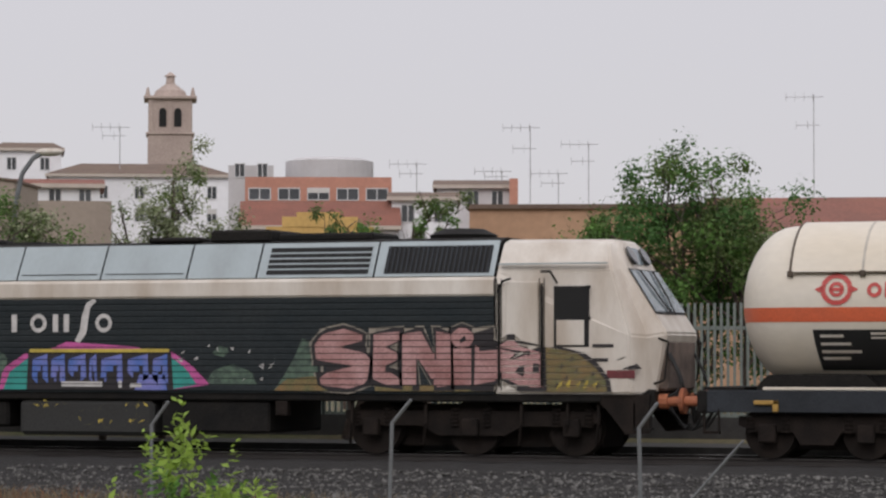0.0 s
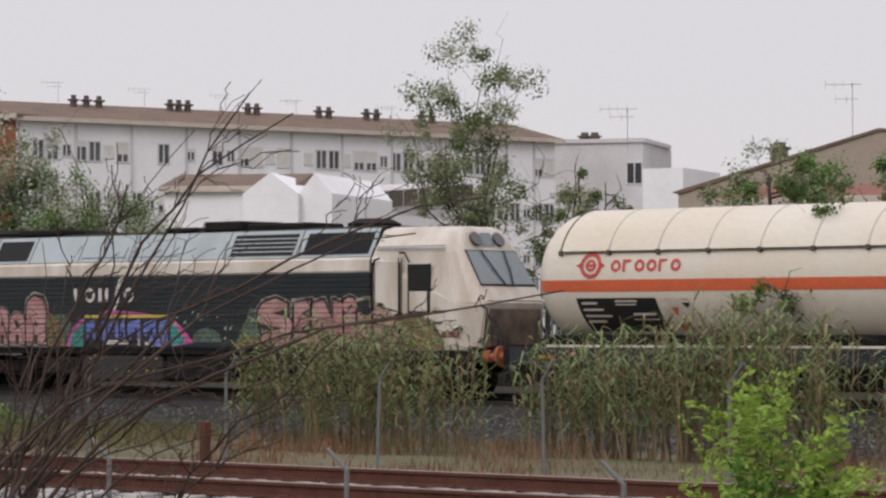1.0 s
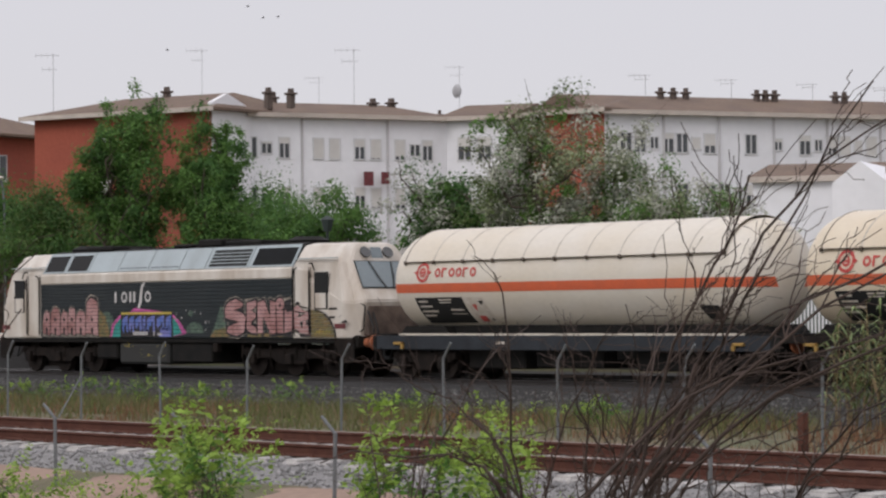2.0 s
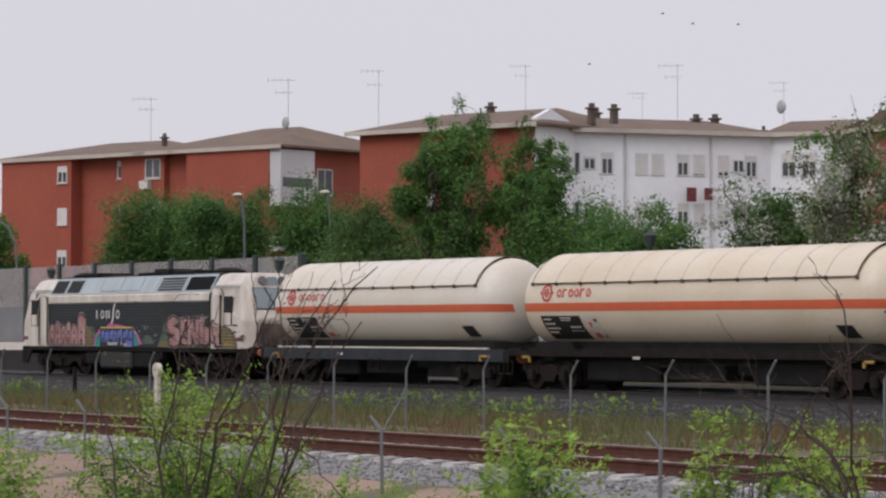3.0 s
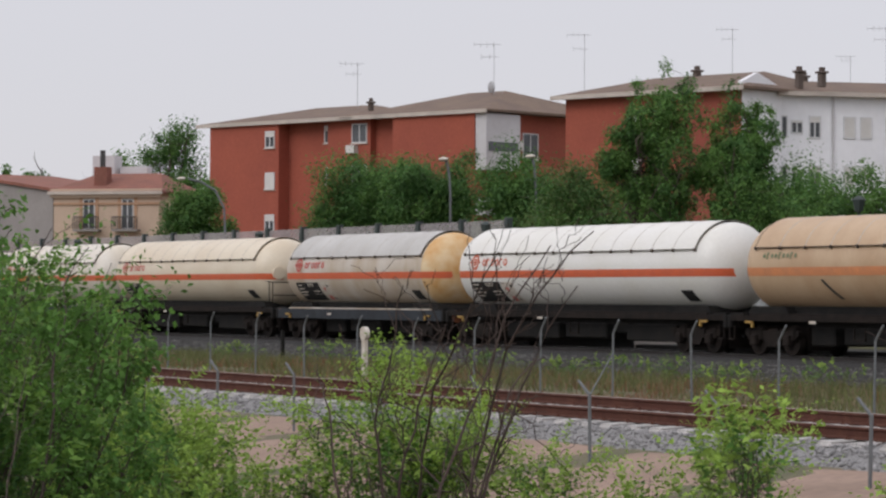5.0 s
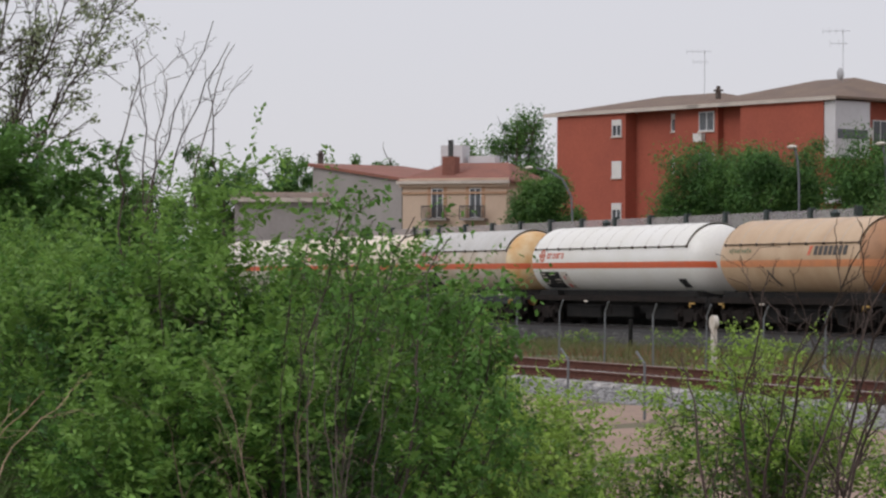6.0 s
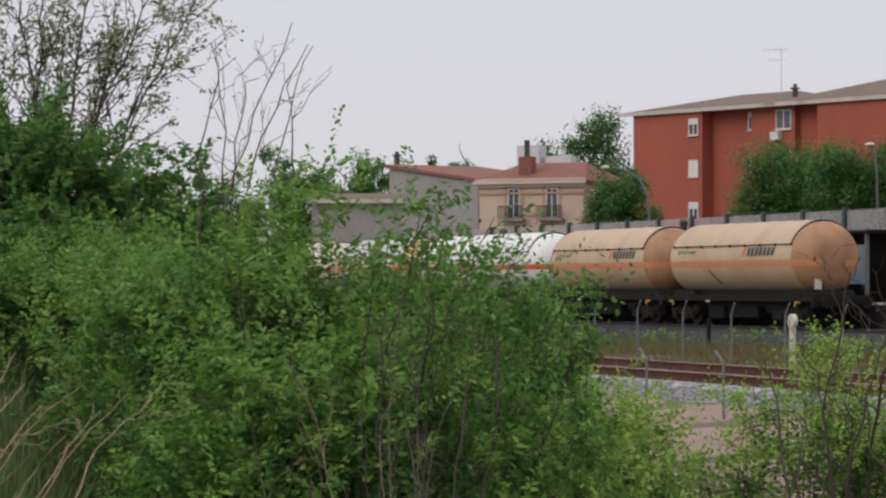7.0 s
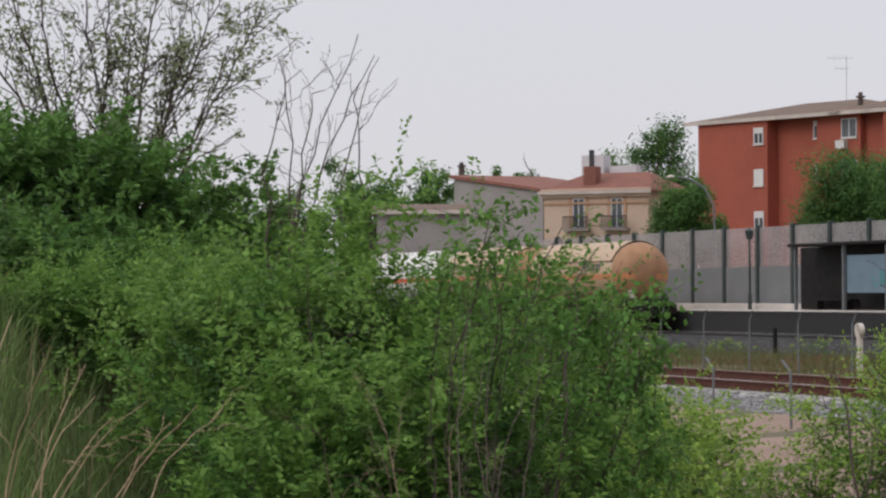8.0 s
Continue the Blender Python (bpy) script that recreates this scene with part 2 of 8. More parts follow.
def swell(poly, d):
    """The polygon of (x, z) grown outward by d, with its corners mitred."""
    n = len(poly)
    area = sum(a[0] * b[1] - b[0] * a[1] for a, b in zip(poly, poly[1:] + poly[:1]))
    sg = 1 if area > 0 else -1
    out = []
    for i in range(n):
        (ax, az), (bx, bz), (cx, cz) = poly[i - 1], poly[i], poly[(i + 1) % n]
        u, v = Vector((bx - ax, bz - az)).normalized(), Vector((cx - bx, cz - bz)).normalized()
        n0, n1 = Vector((u.y, -u.x)) * sg, Vector((v.y, -v.x)) * sg
        m = n0 + n1
        k = m / max(m.length_squared / 2, 0.55)
        out.append((bx + k.x * d, bz + k.y * d))
    return out


def rect(x0, x1, z0, z1):
    return [(x0, z0), (x1, z0), (x1, z1), (x0, z1)]

# ---- the train: parts in the space of each vehicle, x along the track, y = 0 on its middle ----


def add_wheelset(parent, x, r=0.46, name="wheelset"):
    bm = bmesh.new()
    add_rod(bm, (x, -1.0, r), (x, 1.0, r), 0.08)
    axle = part(name, bm, M["bogie"], parent)
    for y in (-0.86, 0.86):
        bm = bmesh.new()
        s = 1 if y > 0 else -1
        add_rod(bm, (x, y - 0.065, r), (x, y + 0.065, r), r, sides=24)
        add_rod(bm, (x, y - s * 0.10, r), (x, y - s * 0.065, r), r + 0.03, sides=24)
        add_rod(bm, (x, y, r), (x, y + s * 0.12, r), 0.13, sides=10)
        part("wheel", bm, M["bogie"], axle)


def bogie(parent, x, base, wheels, r, side=1.02, deep=0.35, name="bogie"):
    span = base / 2 + 0.55
    bm = bmesh.new()
    for y in (-side, side):
        zs = r + 0.15
        f = [(x - span, zs), (x - span + 0.25, zs - 0.12), (x - base / 4, zs - 0.12), (x - base / 6, zs - deep), (x + base / 6, zs - deep), (x + base / 4, zs - 0.12), (x + span - 0.25, zs - 0.12), (x + span, zs), (x + span, zs + 0.16), (x - span, zs + 0.16)]
        b2 = prism(f, y - 0.05, y + 0.05)
        me = bpy.data.meshes.new("tmp")
        b2.to_mesh(me)
        b2.free()
        bm.from_mesh(me)
        bpy.data.meshes.remove(me)
    add_box(bm, x - 0.25, x + 0.25, -side, side, r - 0.05, r + 0.35)
    add_box(bm, x - span + 0.1, x + span - 0.1, -0.62, 0.62, 0.16, r + 0.42)
    fr = part(name, bm, M["bogie"], parent)
    for k in range(wheels):
        wx = x - base / 2 + base * k / (wheels - 1)
        add_wheelset(fr, wx, r)
        for y in (-side - 0.08, side + 0.08):
            part("axle_box", boxes((wx - 0.16, wx + 0.16, y - 0.1, y + 0.1, r - 0.17, r + 0.17), bev=0.03), M["bogie"], fr)
        for dx in (-0.32, 0.32):
            bm = bmesh.new()
            for i in range(5):
                add_rod(bm, (wx + dx, -side - 0.03, r + 0.02 + i * 0.075), (wx + dx, -side - 0.03, r + 0.06 + i * 0.075), 0.085, sides=10)
            part("spring", bm, M["bogie"], fr)
    return fr


def buffer_pair(parent, x, out, mat):
    for y in (-0.88, 0.88):
        bm = bmesh.new()
        add_rod(bm, (x, y, 1.03), (x + out * 0.45, y, 1.03), 0.09, sides=10)
        add_rod(bm, (x, y, 1.03), (x + out * 0.18, y, 1.03), 0.14, sides=10)
        add_rod(bm, (x + out * 0.45, y, 1.03), (x + out * 0.50, y, 1.03), 0.24, sides=16)
        part("buffer", bm, mat, parent)
    bm = bmesh.new()
    add_rod(bm, (x, 0, 1.0), (x + out * 0.4, 0, 0.95), 0.06)
    add_rod(bm, (x + out * 0.4, 0, 0.95), (x + out * 0.45, 0, 0.6), 0.05)
    part("coupling_hook", bm, M["black_steel"], parent)
    for y in (-0.5, 0.45):
        bm = rods([[(x, y, 0.95), (x + out * 0.22, y, 0.75), (x + out * 0.38, y + 0.03, 0.52), (x + out * 0.50, y + 0.03, 0.62)]], 0.025)
        part("brake_hose", bm, M["rubber"], parent)


# -- locomotive, 20.9 m of body, x = 0 at its middle; the cab next to the wagons is at +x
LOCO_X0, LOCO_X1 = -35.86, -14.96
LOCO_MID = (LOCO_X0 + LOCO_X1) / 2
SIDE = 1.44


def lx(x):
    return x - LOCO_MID


def build_loco():
    loco = empty("diesel_locomotive", "dark grey and white diesel locomotive with graffiti along its ribbed side", "locomotive")
    xa, xb = lx(-32.9), lx(-17.98)
    # ribbed flanks
    for s in (-1, 1):
        prof, z = [], 1.18
        while z < 2.98:
            prof += [(0.0, z), (0.014, z + 0.018), (0.014, z + 0.102), (0.0, z + 0.12)]
            z += 0.12
        vs, fs = [], []
        for d, zz in prof:
            vs += [(xa, s * (SIDE + d), zz), (xb, s * (SIDE + d), zz)]
        fs = [(2 * i, 2 * i + 1, 2 * i + 3, 2 * i + 2) for i in range(len(prof) - 1)]
        raw("ribbed_side_panel", vs, fs, M["loco_dark"], loco, "dark slate ribbed metal side panel")
        bm = prism([(SIDE, 2.98), (SIDE + 0.03, 3.02), (SIDE + 0.02, 3.28), (SIDE - 0.05, 3.34), (SIDE - 0.2, 3.34), (SIDE - 0.2, 2.98)], 0, 1)
        bmesh.ops.transform(bm, matrix=Matrix(((0, xb - xa, 0, xa), (s, 0, 0, 0), (0, 0, 1, 0), (0, 0, 0, 1))), verts=bm.verts)
        bmesh.ops.recalc_face_normals(bm, faces=bm.faces)
        part("cornice", bm, M["loco_white"], loco, "grimy white cornice strip")
    core = bmesh.new()
    add_box(core, xa, xb, -SIDE + 0.02, SIDE - 0.02, 1.15, 3.3)
    part("body_core", core, M["loco_dark"], loco)
    # sloped roof side panels with their joints
    joints = [lx(v) for v in (-32.9, -31.4, -29.9, -28.05, -26.2, -24.33, -22.85, -20.42, -17.98)]
    for s in (-1, 1):
        for i, (a, b) in enumerate(zip(joints, joints[1:])):
            g = 0.02
            q = [(a + g, s * (SIDE - 0.07), 3.345), (b - g, s * (SIDE - 0.07), 3.345), (b - g + 0.0, s * (SIDE - 0.45), 4.02), (a + g, s * (SIDE - 0.45), 4.02)]
            n = Vector((0, s * 0.675, 0.38)).normalized() * 0.03
            bm = bmesh.new()
            lo = [bm.verts.new(v) for v in q]
            hi = [bm.verts.new(Vector(v) + n) for v in q]
            bm.faces.new(lo)
            bm.faces.new(hi)
            for k in range(4):
                bm.faces.new((lo[k], lo[(k + 1) % 4], hi[(k + 1) % 4], hi[k]))
            bmesh.ops.recalc_face_normals(bm, faces=bm.faces)
            pan = part("roof_side_panel", bm, M["loco_grey"], loco)

            def on(x, f, off):
                return Vector((x, s * (SIDE - 0.07 - 0.38 * f), 3.345 + 0.675 * f)) + n * (1 + off)

            if i in (6, 7, 0, 1):
                fine = i in (7,)
                m0, m1, f0, f1 = a + 0.2, b - 0.12, 0.08, 0.86
                if i in (0, 1):
                    m0, m1 = a + 0.12, b - 0.12
                v = [on(m0, f0, 0.2), on(m1, f0, 0.2), on(m1, f1, 0.2), on(m0, f1, 0.2)]
                grille = raw("vent_opening", v, [(0, 1, 2, 3)], M["black"], pan)
                if fine:
                    for k in range(22):
                        x = m0 + (m1 - m0) * (k + 0.5) / 22
                        v = [on(x - 0.014, f0, 0.4), on(x + 0.014, f0, 0.4), on(x + 0.014, f1, 0.4), on(x - 0.014, f1, 0.4), on(x + 0.03, f0, 0.9), on(x + 0.03, f1, 0.9)]
                        raw("slat", v, [(0, 1, 2, 3), (1, 4, 5, 2)], M["frame_blue"], grille)
                elif i == 6:
                    for k in range(1, 5):
                        f = f0 + (f1 - f0) * k / 5
                        v = [on(m0, f - 0.025, 0.3), on(m1, f - 0.025, 0.3), on(m1, f + 0.012, 0.6), on(m0, f + 0.012, 0.6)]
                        raw("slat", v, [(0, 1, 2, 3)], M["loco_grey"], grille)
            elif i in (3, 4):
                for f in (0.13,):
                    v = [on(a + 0.1, f, 0.3), on(b - 0.08, f, 0.3), on(b - 0.08, f + 0.025, 0.3), on(a + 0.1, f + 0.025, 0.3)]
                    raw("hatch_seam", v, [(0, 1, 2, 3)], M["black_steel"], pan)
    bm = prism([(-SIDE + 0.42, 3.3), (-SIDE + 0.42, 4.0), (-0.7, 4.1), (0.7, 4.1), (SIDE - 0.42, 4.0), (SIDE - 0.42, 3.3)], 0, 1)
    bmesh.ops.transform(bm, matrix=Matrix(((0, xb - xa, 0, xa), (1, 0, 0, 0), (0, 0, 1, 0), (0, 0, 0, 1))), verts=bm.verts)
    bmesh.ops.recalc_face_normals(bm, faces=bm.faces)
    part("roof", bm, M["black_steel"], loco, "sooty dark roof")
    for x0, x1, y0, y1, z0, z1 in ((-25.4, -24.3, -0.9, 0.9, 4.08, 4.19), (-24.1, -22.8, -0.8, 0.8, 4.08, 4.32), (-22.7, -20.7, -0.7, 0.7, 4.08, 4.24), (-31.0, -29.3, -0.8, 0.8, 4.08, 4.25), (-28.8, -28.0, -0.5, 0.5, 4.08, 4.16)):
        part("roof_hatch", boxes((lx(x0), lx(x1), y0, y1, z0, z1), bev=0.04), M["black_steel"], loco)
    for cx in (-19.1, -32.0):
        bm = bmesh.new()
        add_rod(bm, (lx(cx), 0, 4.08), (lx(cx), 0, 4.18), 0.62, 0.66, 24)
        add_rod(bm, (lx(cx), 0, 4.18), (lx(cx), 0, 4.30), 0.66, 0.40, 24)
        part("roof_fan", bm, M["black_steel"], loco, "round black roof fan cowl")
    # the two cabs, mirrored
    for s in (1, -1):
        def cx(v):
            return s * (v - LOCO_MID)
        bm = bmesh.new()
        a0 = cx(-17.94)
        W = SIDE + 0.01
        nose_w = 1.08
        ring0 = [(W, 1.16), (W, 3.24), (W - 0.12, 3.45), (W - 0.50, 3.98), (0.6, 4.06)]
        r0 = [(a0, y, z) for y, z in ring0] + [(a0, -y, z) for y, z in ring0[::-1]]
        r1 = [(cx(-15.32), W, 1.16), (cx(-15.36), W, 2.25), (cx(-15.72), W - 0.14, 3.42), (cx(-15.90), W - 0.52, 3.96), (cx(-15.90), 0.6, 4.04)]
        r1 = r1 + [(x, -y, z) for x, y, z in r1[::-1]]
        r2 = [(cx(-15.10), nose_w + 0.16, 1.16), (cx(-15.08), nose_w + 0.16, 2.22), (cx(-15.63), nose_w + 0.02, 3.46), (cx(-15.80), nose_w - 0.28, 3.9), (cx(-15.84), 0.55, 4.02)]
        r2 = r2 + [(x, -y, z) for x, y, z in r2[::-1]]
        r3 = [(cx(-14.95), nose_w - 0.0, 1.16), (cx(-14.74), nose_w - 0.02, 2.28), (cx(-15.55), nose_w - 0.12, 3.50), (cx(-15.72), nose_w - 0.36, 3.90), (cx(-15.78), 0.5, 3.98)]
        r3 = r3 + [(x, -y, z) for x, y, z in r3[::-1]]
        rows = []
        for rr in (r0, r1, r2, r3):
            rows.append([bm.verts.new(v) for v in rr])
        for ra, rb in zip(rows, rows[1:]):
            for k in range(len(ra) - 1):
                bm.faces.new((ra[k], ra[k + 1], rb[k + 1], rb[k]))
        e = rows[-1]
        n = len(e)
        for k in range(n // 2 - 1):
            bm.faces.new((e[k], e[k + 1], e[n - 2 - k], e[n - 1 - k]))
        for ra, rb in zip(rows, rows[1:]):
            bm.faces.new((ra[0], rb[0], rb[-1], ra[-1]))
        bmesh.ops.recalc_face_normals(bm, faces=bm.faces)
        bmesh.ops.bevel(bm, geom=[ed for ed in bm.edges if len(ed.link_faces) == 2 and ed.calc_face_angle(0) > 0.35], offset=0.035, segments=2, affect="EDGES")
        shell = part("cab", bm, M["loco_white"], loco, "grimy white cab shell")
        # windscreen and the lamps above it
        def nose(f, y, off=0.02):
            """A place on the sloped front, f from the buffer brow (0) to the lamp brow (1)."""
            return (cx(-14.74 - 0.81 * f) + s * off, y, 2.28 + 1.22 * f + off * 0.55)
        def nose2(f, y, off=0.02):
            return (cx(-15.55 - 0.17 * f) + s * off, y, 3.50 + 0.40 * f + off * 0.55)
        v = [nose(0.32, -0.98), nose(0.32, 0.98), nose(0.95, 0.9), nose(0.95, -0.9), nose(0.32, -0.98, 0.03), nose(0.32, 0.98, 0.03), nose(0.95, 0.9, 0.03), nose(0.95, -0.9, 0.03)]
        ws = raw("windscreen", v, [(4, 5, 6, 7), (0, 1, 5, 4), (1, 2, 6, 5), (2, 3, 7, 6), (3, 0, 4, 7)], M["glass"], shell, "grey-tinted sloping windscreen")
        v = [nose(0.29, -1.02, 0.012), nose(0.29, 1.02, 0.012), nose(0.98, 0.94, 0.012), nose(0.98, -0.94, 0.012)]
        raw("windscreen_seal", v, [(0, 1, 2, 3)], M["rubber"], shell)
        for side in (-1, 1):
            bm = rods([[nose(0.27, side * 0.12, 0.05), nose(0.62, side * 0.32, 0.06)], [nose(0.55, side * 0.27, 0.06), nose(0.95, side * 0.42, 0.055)]], 0.018)
            part("wiper", bm, M["rubber"], shell)
            bm = bmesh.new()
            c = Vector(nose2(0.55, side * 0.42, 0.015))
            d = Vector((s * 0.855, 0, 0.52))
            add_rod(bm, c - d * 0.01, c + d * 0.05, 0.185, sides=18)
            part("headlamp", bm, M["lamp"], shell, "round dark headlamp over the windscreen")
            bm = bmesh.new()
            add_box(bm, cx(-15.0), cx(-14.80), side * 0.74 - 0.17, side * 0.74 + 0.17, 1.85, 2.06, bev=0.03)
            part("marker_lamp", bm, M["lamp"], shell)
        v = [nose2(0.15, -0.22), nose2(0.15, 0.22), nose2(0.95, 0.2), nose2(0.95, -0.2)]
        raw("route_window", v, [(0, 1, 2, 3)], M["glass"], shell)
        # buffer skirt, dark nose below the brow, buffers, snow plough
        bm = bmesh.new()
        add_box(bm, cx(-15.2), cx(-14.93), -1.25, 1.25, 0.85, 1.25, bev=0.04)
        part("buffer_beam", bm, M["black_steel"], loco)
        bm = bmesh.new()
        add_box(bm, cx(-15.0), cx(-14.76), -0.98, 0.98, 1.22, 2.16, bev=0.05)
        part("nose_door", bm, M["nose_grime"], loco, "sooty brown nose panel under the windscreen")
        bm = prism([(cx(-16.1), 1.16), (cx(-15.0), 1.16), (cx(-15.0), 0.45), (cx(-15.45), 0.42), (cx(-15.75), 0.8)], -1.36, -1.28)
        part("skirt", bm, M["bogie"], loco)
        bm = prism([(cx(-16.1), 1.16), (cx(-15.0), 1.16), (cx(-15.0), 0.45), (cx(-15.45), 0.42), (cx(-15.75), 0.8)], 1.28, 1.36)
        part("skirt", bm, M["bogie"], loco)
        buffer_pair(loco, cx(-14.95), s, M["orange_buf"] if s > 0 else M["bogie"])
        # jumper cables, grab rails and a grimy apron on the nose
        for y, sag in ((-0.95, 0.55), (-0.78, 0.75), (0.85, 0.6)):
            pts = [(cx(-14.82 + 0.30 * math.sin(math.pi * k / 8)), y + 0.03 * k / 8, 2.0 - (0.9 * k / 8) - sag * 0.35 * math.sin(math.pi * k / 8)) for k in range(9)]
            tubes("jumper_cable", [(pts, [0.028] * 9)], M["rubber"], loco, 6)
        for y in (-1.12, 1.12):
            part("grab_rail", rods([[(cx(-14.98), y, 1.35), (cx(-14.78), y, 1.42), (cx(-14.70), y, 2.12), (cx(-14.92), y, 2.2)]], 0.02), M["black_steel"], loco)
        part("air_hose", rods([[(cx(-14.9), -0.35, 0.95), (cx(-14.7), -0.4, 0.62), (cx(-14.45), -0.42, 0.5), (cx(-14.2), -0.4, 0.62), (cx(-14.05), -0.4, 0.85)]], 0.03), M["rubber"], loco)
        part("step_iron", boxes((min(cx(-15.3), cx(-14.95)), max(cx(-15.3), cx(-14.95)), -1.38, -1.2, 0.5, 0.54), (min(cx(-15.3), cx(-15.27)), max(cx(-15.3), cx(-15.27)), -1.36, -1.32, 0.5, 1.0), (min(cx(-14.98), cx(-14.95)), max(cx(-14.98), cx(-14.95)), -1.36, -1.32, 0.5, 1.0)), M["black_steel"], loco)
        # doors, side windows, handrails on both flanks
        for y in (-1, 1):
            Y0, Y1 = y * (W - 0.02), y * (W + 0.018)
            d0, d1 = sorted((cx(-17.74), cx(-17.10)))
            bm = boxes((d0, d1, min(Y0, Y1), max(Y0, Y1), 1.22, 3.24), bev=0.015)
            door = part("cab_door", bm, M["loco_white"], shell, "dirty white cab door")
            part("door_window", boxes((d0 + 0.08, d1 - 0.08, y * W + 0.015 - 0.02 * (y < 0) - 0.01, y * W + 0.025, 1.9, 2.05)), M["black"], door)
            for hx in (-17.86, -17.02):
                bm = rods([[(cx(hx), y * (W + 0.05), 1.3), (cx(hx), y * (W + 0.05), 3.2)]], 0.025)
                part("handrail", bm, M["black_steel"], shell)
                for q in (0, 0.07):
                    part("door_seam", boxes((cx(hx) - 0.06 + q * 1.3 - 0.008, cx(hx) - 0.06 + q * 1.3 + 0.008, min(y * W, y * (W + 0.012)), max(y * W, y * (W + 0.012)), 1.22, 3.3)), M["black_steel"], shell)
            w0, w1 = sorted((cx(-16.80), cx(-16.12)))
            bm = boxes((w0, w1, min(y * (W - 0.02), y * (W + 0.012)), max(y * (W - 0.02), y * (W + 0.012)), 2.03, 3.15))
            win = part("side_window", bm, M["black"], shell, "open black cab side window")
            part("lower_pane", boxes((w0 + 0.05, w1 - 0.09, min(y * W, y * (W + 0.022)), max(y * W, y * (W + 0.022)), 2.06, 2.52), bev=0.01), M["loco_white"], win)
            for zz in (2.53, 3.10):
                part("window_clip", boxes((w1 - 0.05 if s > 0 else w0 - 0.03, w1 + 0.03 if s > 0 else w0 + 0.05, min(y * W, y * (W + 0.03)), max(y * W, y * (W + 0.03)), zz, zz + 0.06)), M["black"], win)
            part("mirror_arm", rods([[(cx(-17.05), y * (W + 0.02), 3.42), (cx(-16.85), y * (W + 0.06), 3.42), (cx(-16.72), y * (W + 0.05), 3.2)]], 0.022), M["black_steel"], shell)
            part("grab_hook", rods([[(cx(-17.9), y * (W + 0.03), 3.05), (cx(-17.78), y * (W + 0.06), 3.25), (cx(-17.62), y * (W + 0.06), 3.30)]], 0.022), M["black_steel"], shell)
            g0, g1 = sorted((cx(-17.9), cx(-15.8)))
            part("rain_gutter", boxes((g0, g1, min(y * (W - 0.16), y * (W - 0.03)), max(y * (W - 0.16), y * (W - 0.03)), 3.56, 3.585)), M["loco_grey"], shell)
            r0_, r1_ = sorted((cx(-15.78), cx(-15.24)))
            part("maroon_band", boxes((r0_, r1_, min(y * W, y * (W + 0.006)), max(y * W, y * (W + 0.006)), 1.45, 1.60)), M["maroon"], shell)
    # underfloor
    part("solebar", boxes((lx(-34.9), lx(-15.9), -1.38, 1.38, 1.0, 1.17), bev=0.03), M["black_steel"], loco)
    ft = part("fuel_tank", boxes((lx(-28.0), lx(-25.05), -1.36, 1.36, 0.30, 1.0), bev=0.08), M["fuel"], loco, "dusty grey fuel tank with yellow scrawls")
    part("battery_box", boxes((lx(-24.9), lx(-22.6), -1.30, 1.30, 0.38, 1.0), bev=0.04), M["black_steel"], loco)
    part("air_tank", boxes((lx(-29.6), lx(-28.3), -1.25, 1.25, 0.45, 1.0), bev=0.06), M["black_steel"], loco)
    part("step_box", boxes((lx(-22.45), lx(-22.2), -1.37, -1.15, 0.72, 1.0), bev=0.02), M["bogie"], loco)
    bogie(loco, lx(-18.55), 4.0, 3, 0.52, 1.05, 0.3)
    bogie(loco, lx(-32.25), 4.0, 3, 0.52, 1.05, 0.3)
    for dx in (-20.9, -19.4, -17.5, -16.6, -16.0):
        part("sand_pipe", rods([[(lx(dx), -1.25, 1.0), (lx(dx), -1.28, 0.6), (lx(dx) - 0.1, -1.1, 0.2)]], 0.03), M["bogie"], loco)

    # painted marks: rows of paint that lie on the ribs
    def flank(off):
        return lambda x, z: (lx(x), -(SIDE + 0.018 + off + (0.022 if x > -17.99 else 0)), z)

    def paint(name, polys, mat, off, label="", row=0.12):
        for one in ([[q] for q in polys] if name in ("scribble", "number_bar", "graffiti_notch", "graffiti_highlight", "graffiti_lettering", "graffiti_backdrop", "graffiti_outline", "graffiti_halo") else [polys]):
            vs, fs = slices(one, row, 0.016, flank(off))
            if fs:
                tagged(raw(name, vs, fs, mat, loco, label), kind="stuff" if name in ("graffiti_backdrop", "graffiti_outline", "graffiti_halo", "graffiti_notch") else "")

    # light wordmark in plain strokes: five low strokes and a tall crossed one
    marks = [rect(-28.12, -28.0, 2.33, 2.68)]
    marks += [rect(-27.20, -27.08, 2.33, 2.68), rect(-26.96, -26.84, 2.33, 2.68)]
    marks += [[(-26.72, 2.14), (-26.6, 2.12), (-26.46, 2.30), (-26.38, 2.80), (-26.24, 2.94), (-26.32, 2.98), (-26.46, 2.90), (-26.56, 2.66), (-26.60, 2.36)]]
    rings = [ring(-27.52, 2.505, 0.10, 0.185, 18), ring(-26.08, 2.505, 0.10, 0.185, 18)]
    for one in [[m] for m in marks] + rings:
        vs, fs = slices(one, 0.03, 0.0, flank(0.004))
        raw("wordmark_shape", vs, fs, M["graf_white"], loco, "plain white wordmark shape")

    # pink lettering blocks
    S = 1.0
    out_, inn, lite = [], [], []

    def block(poly, holes=()):
        out_.append(swell(poly, 0.07))
        inn.append(poly)
        for h in holes:
            lite.append(h)

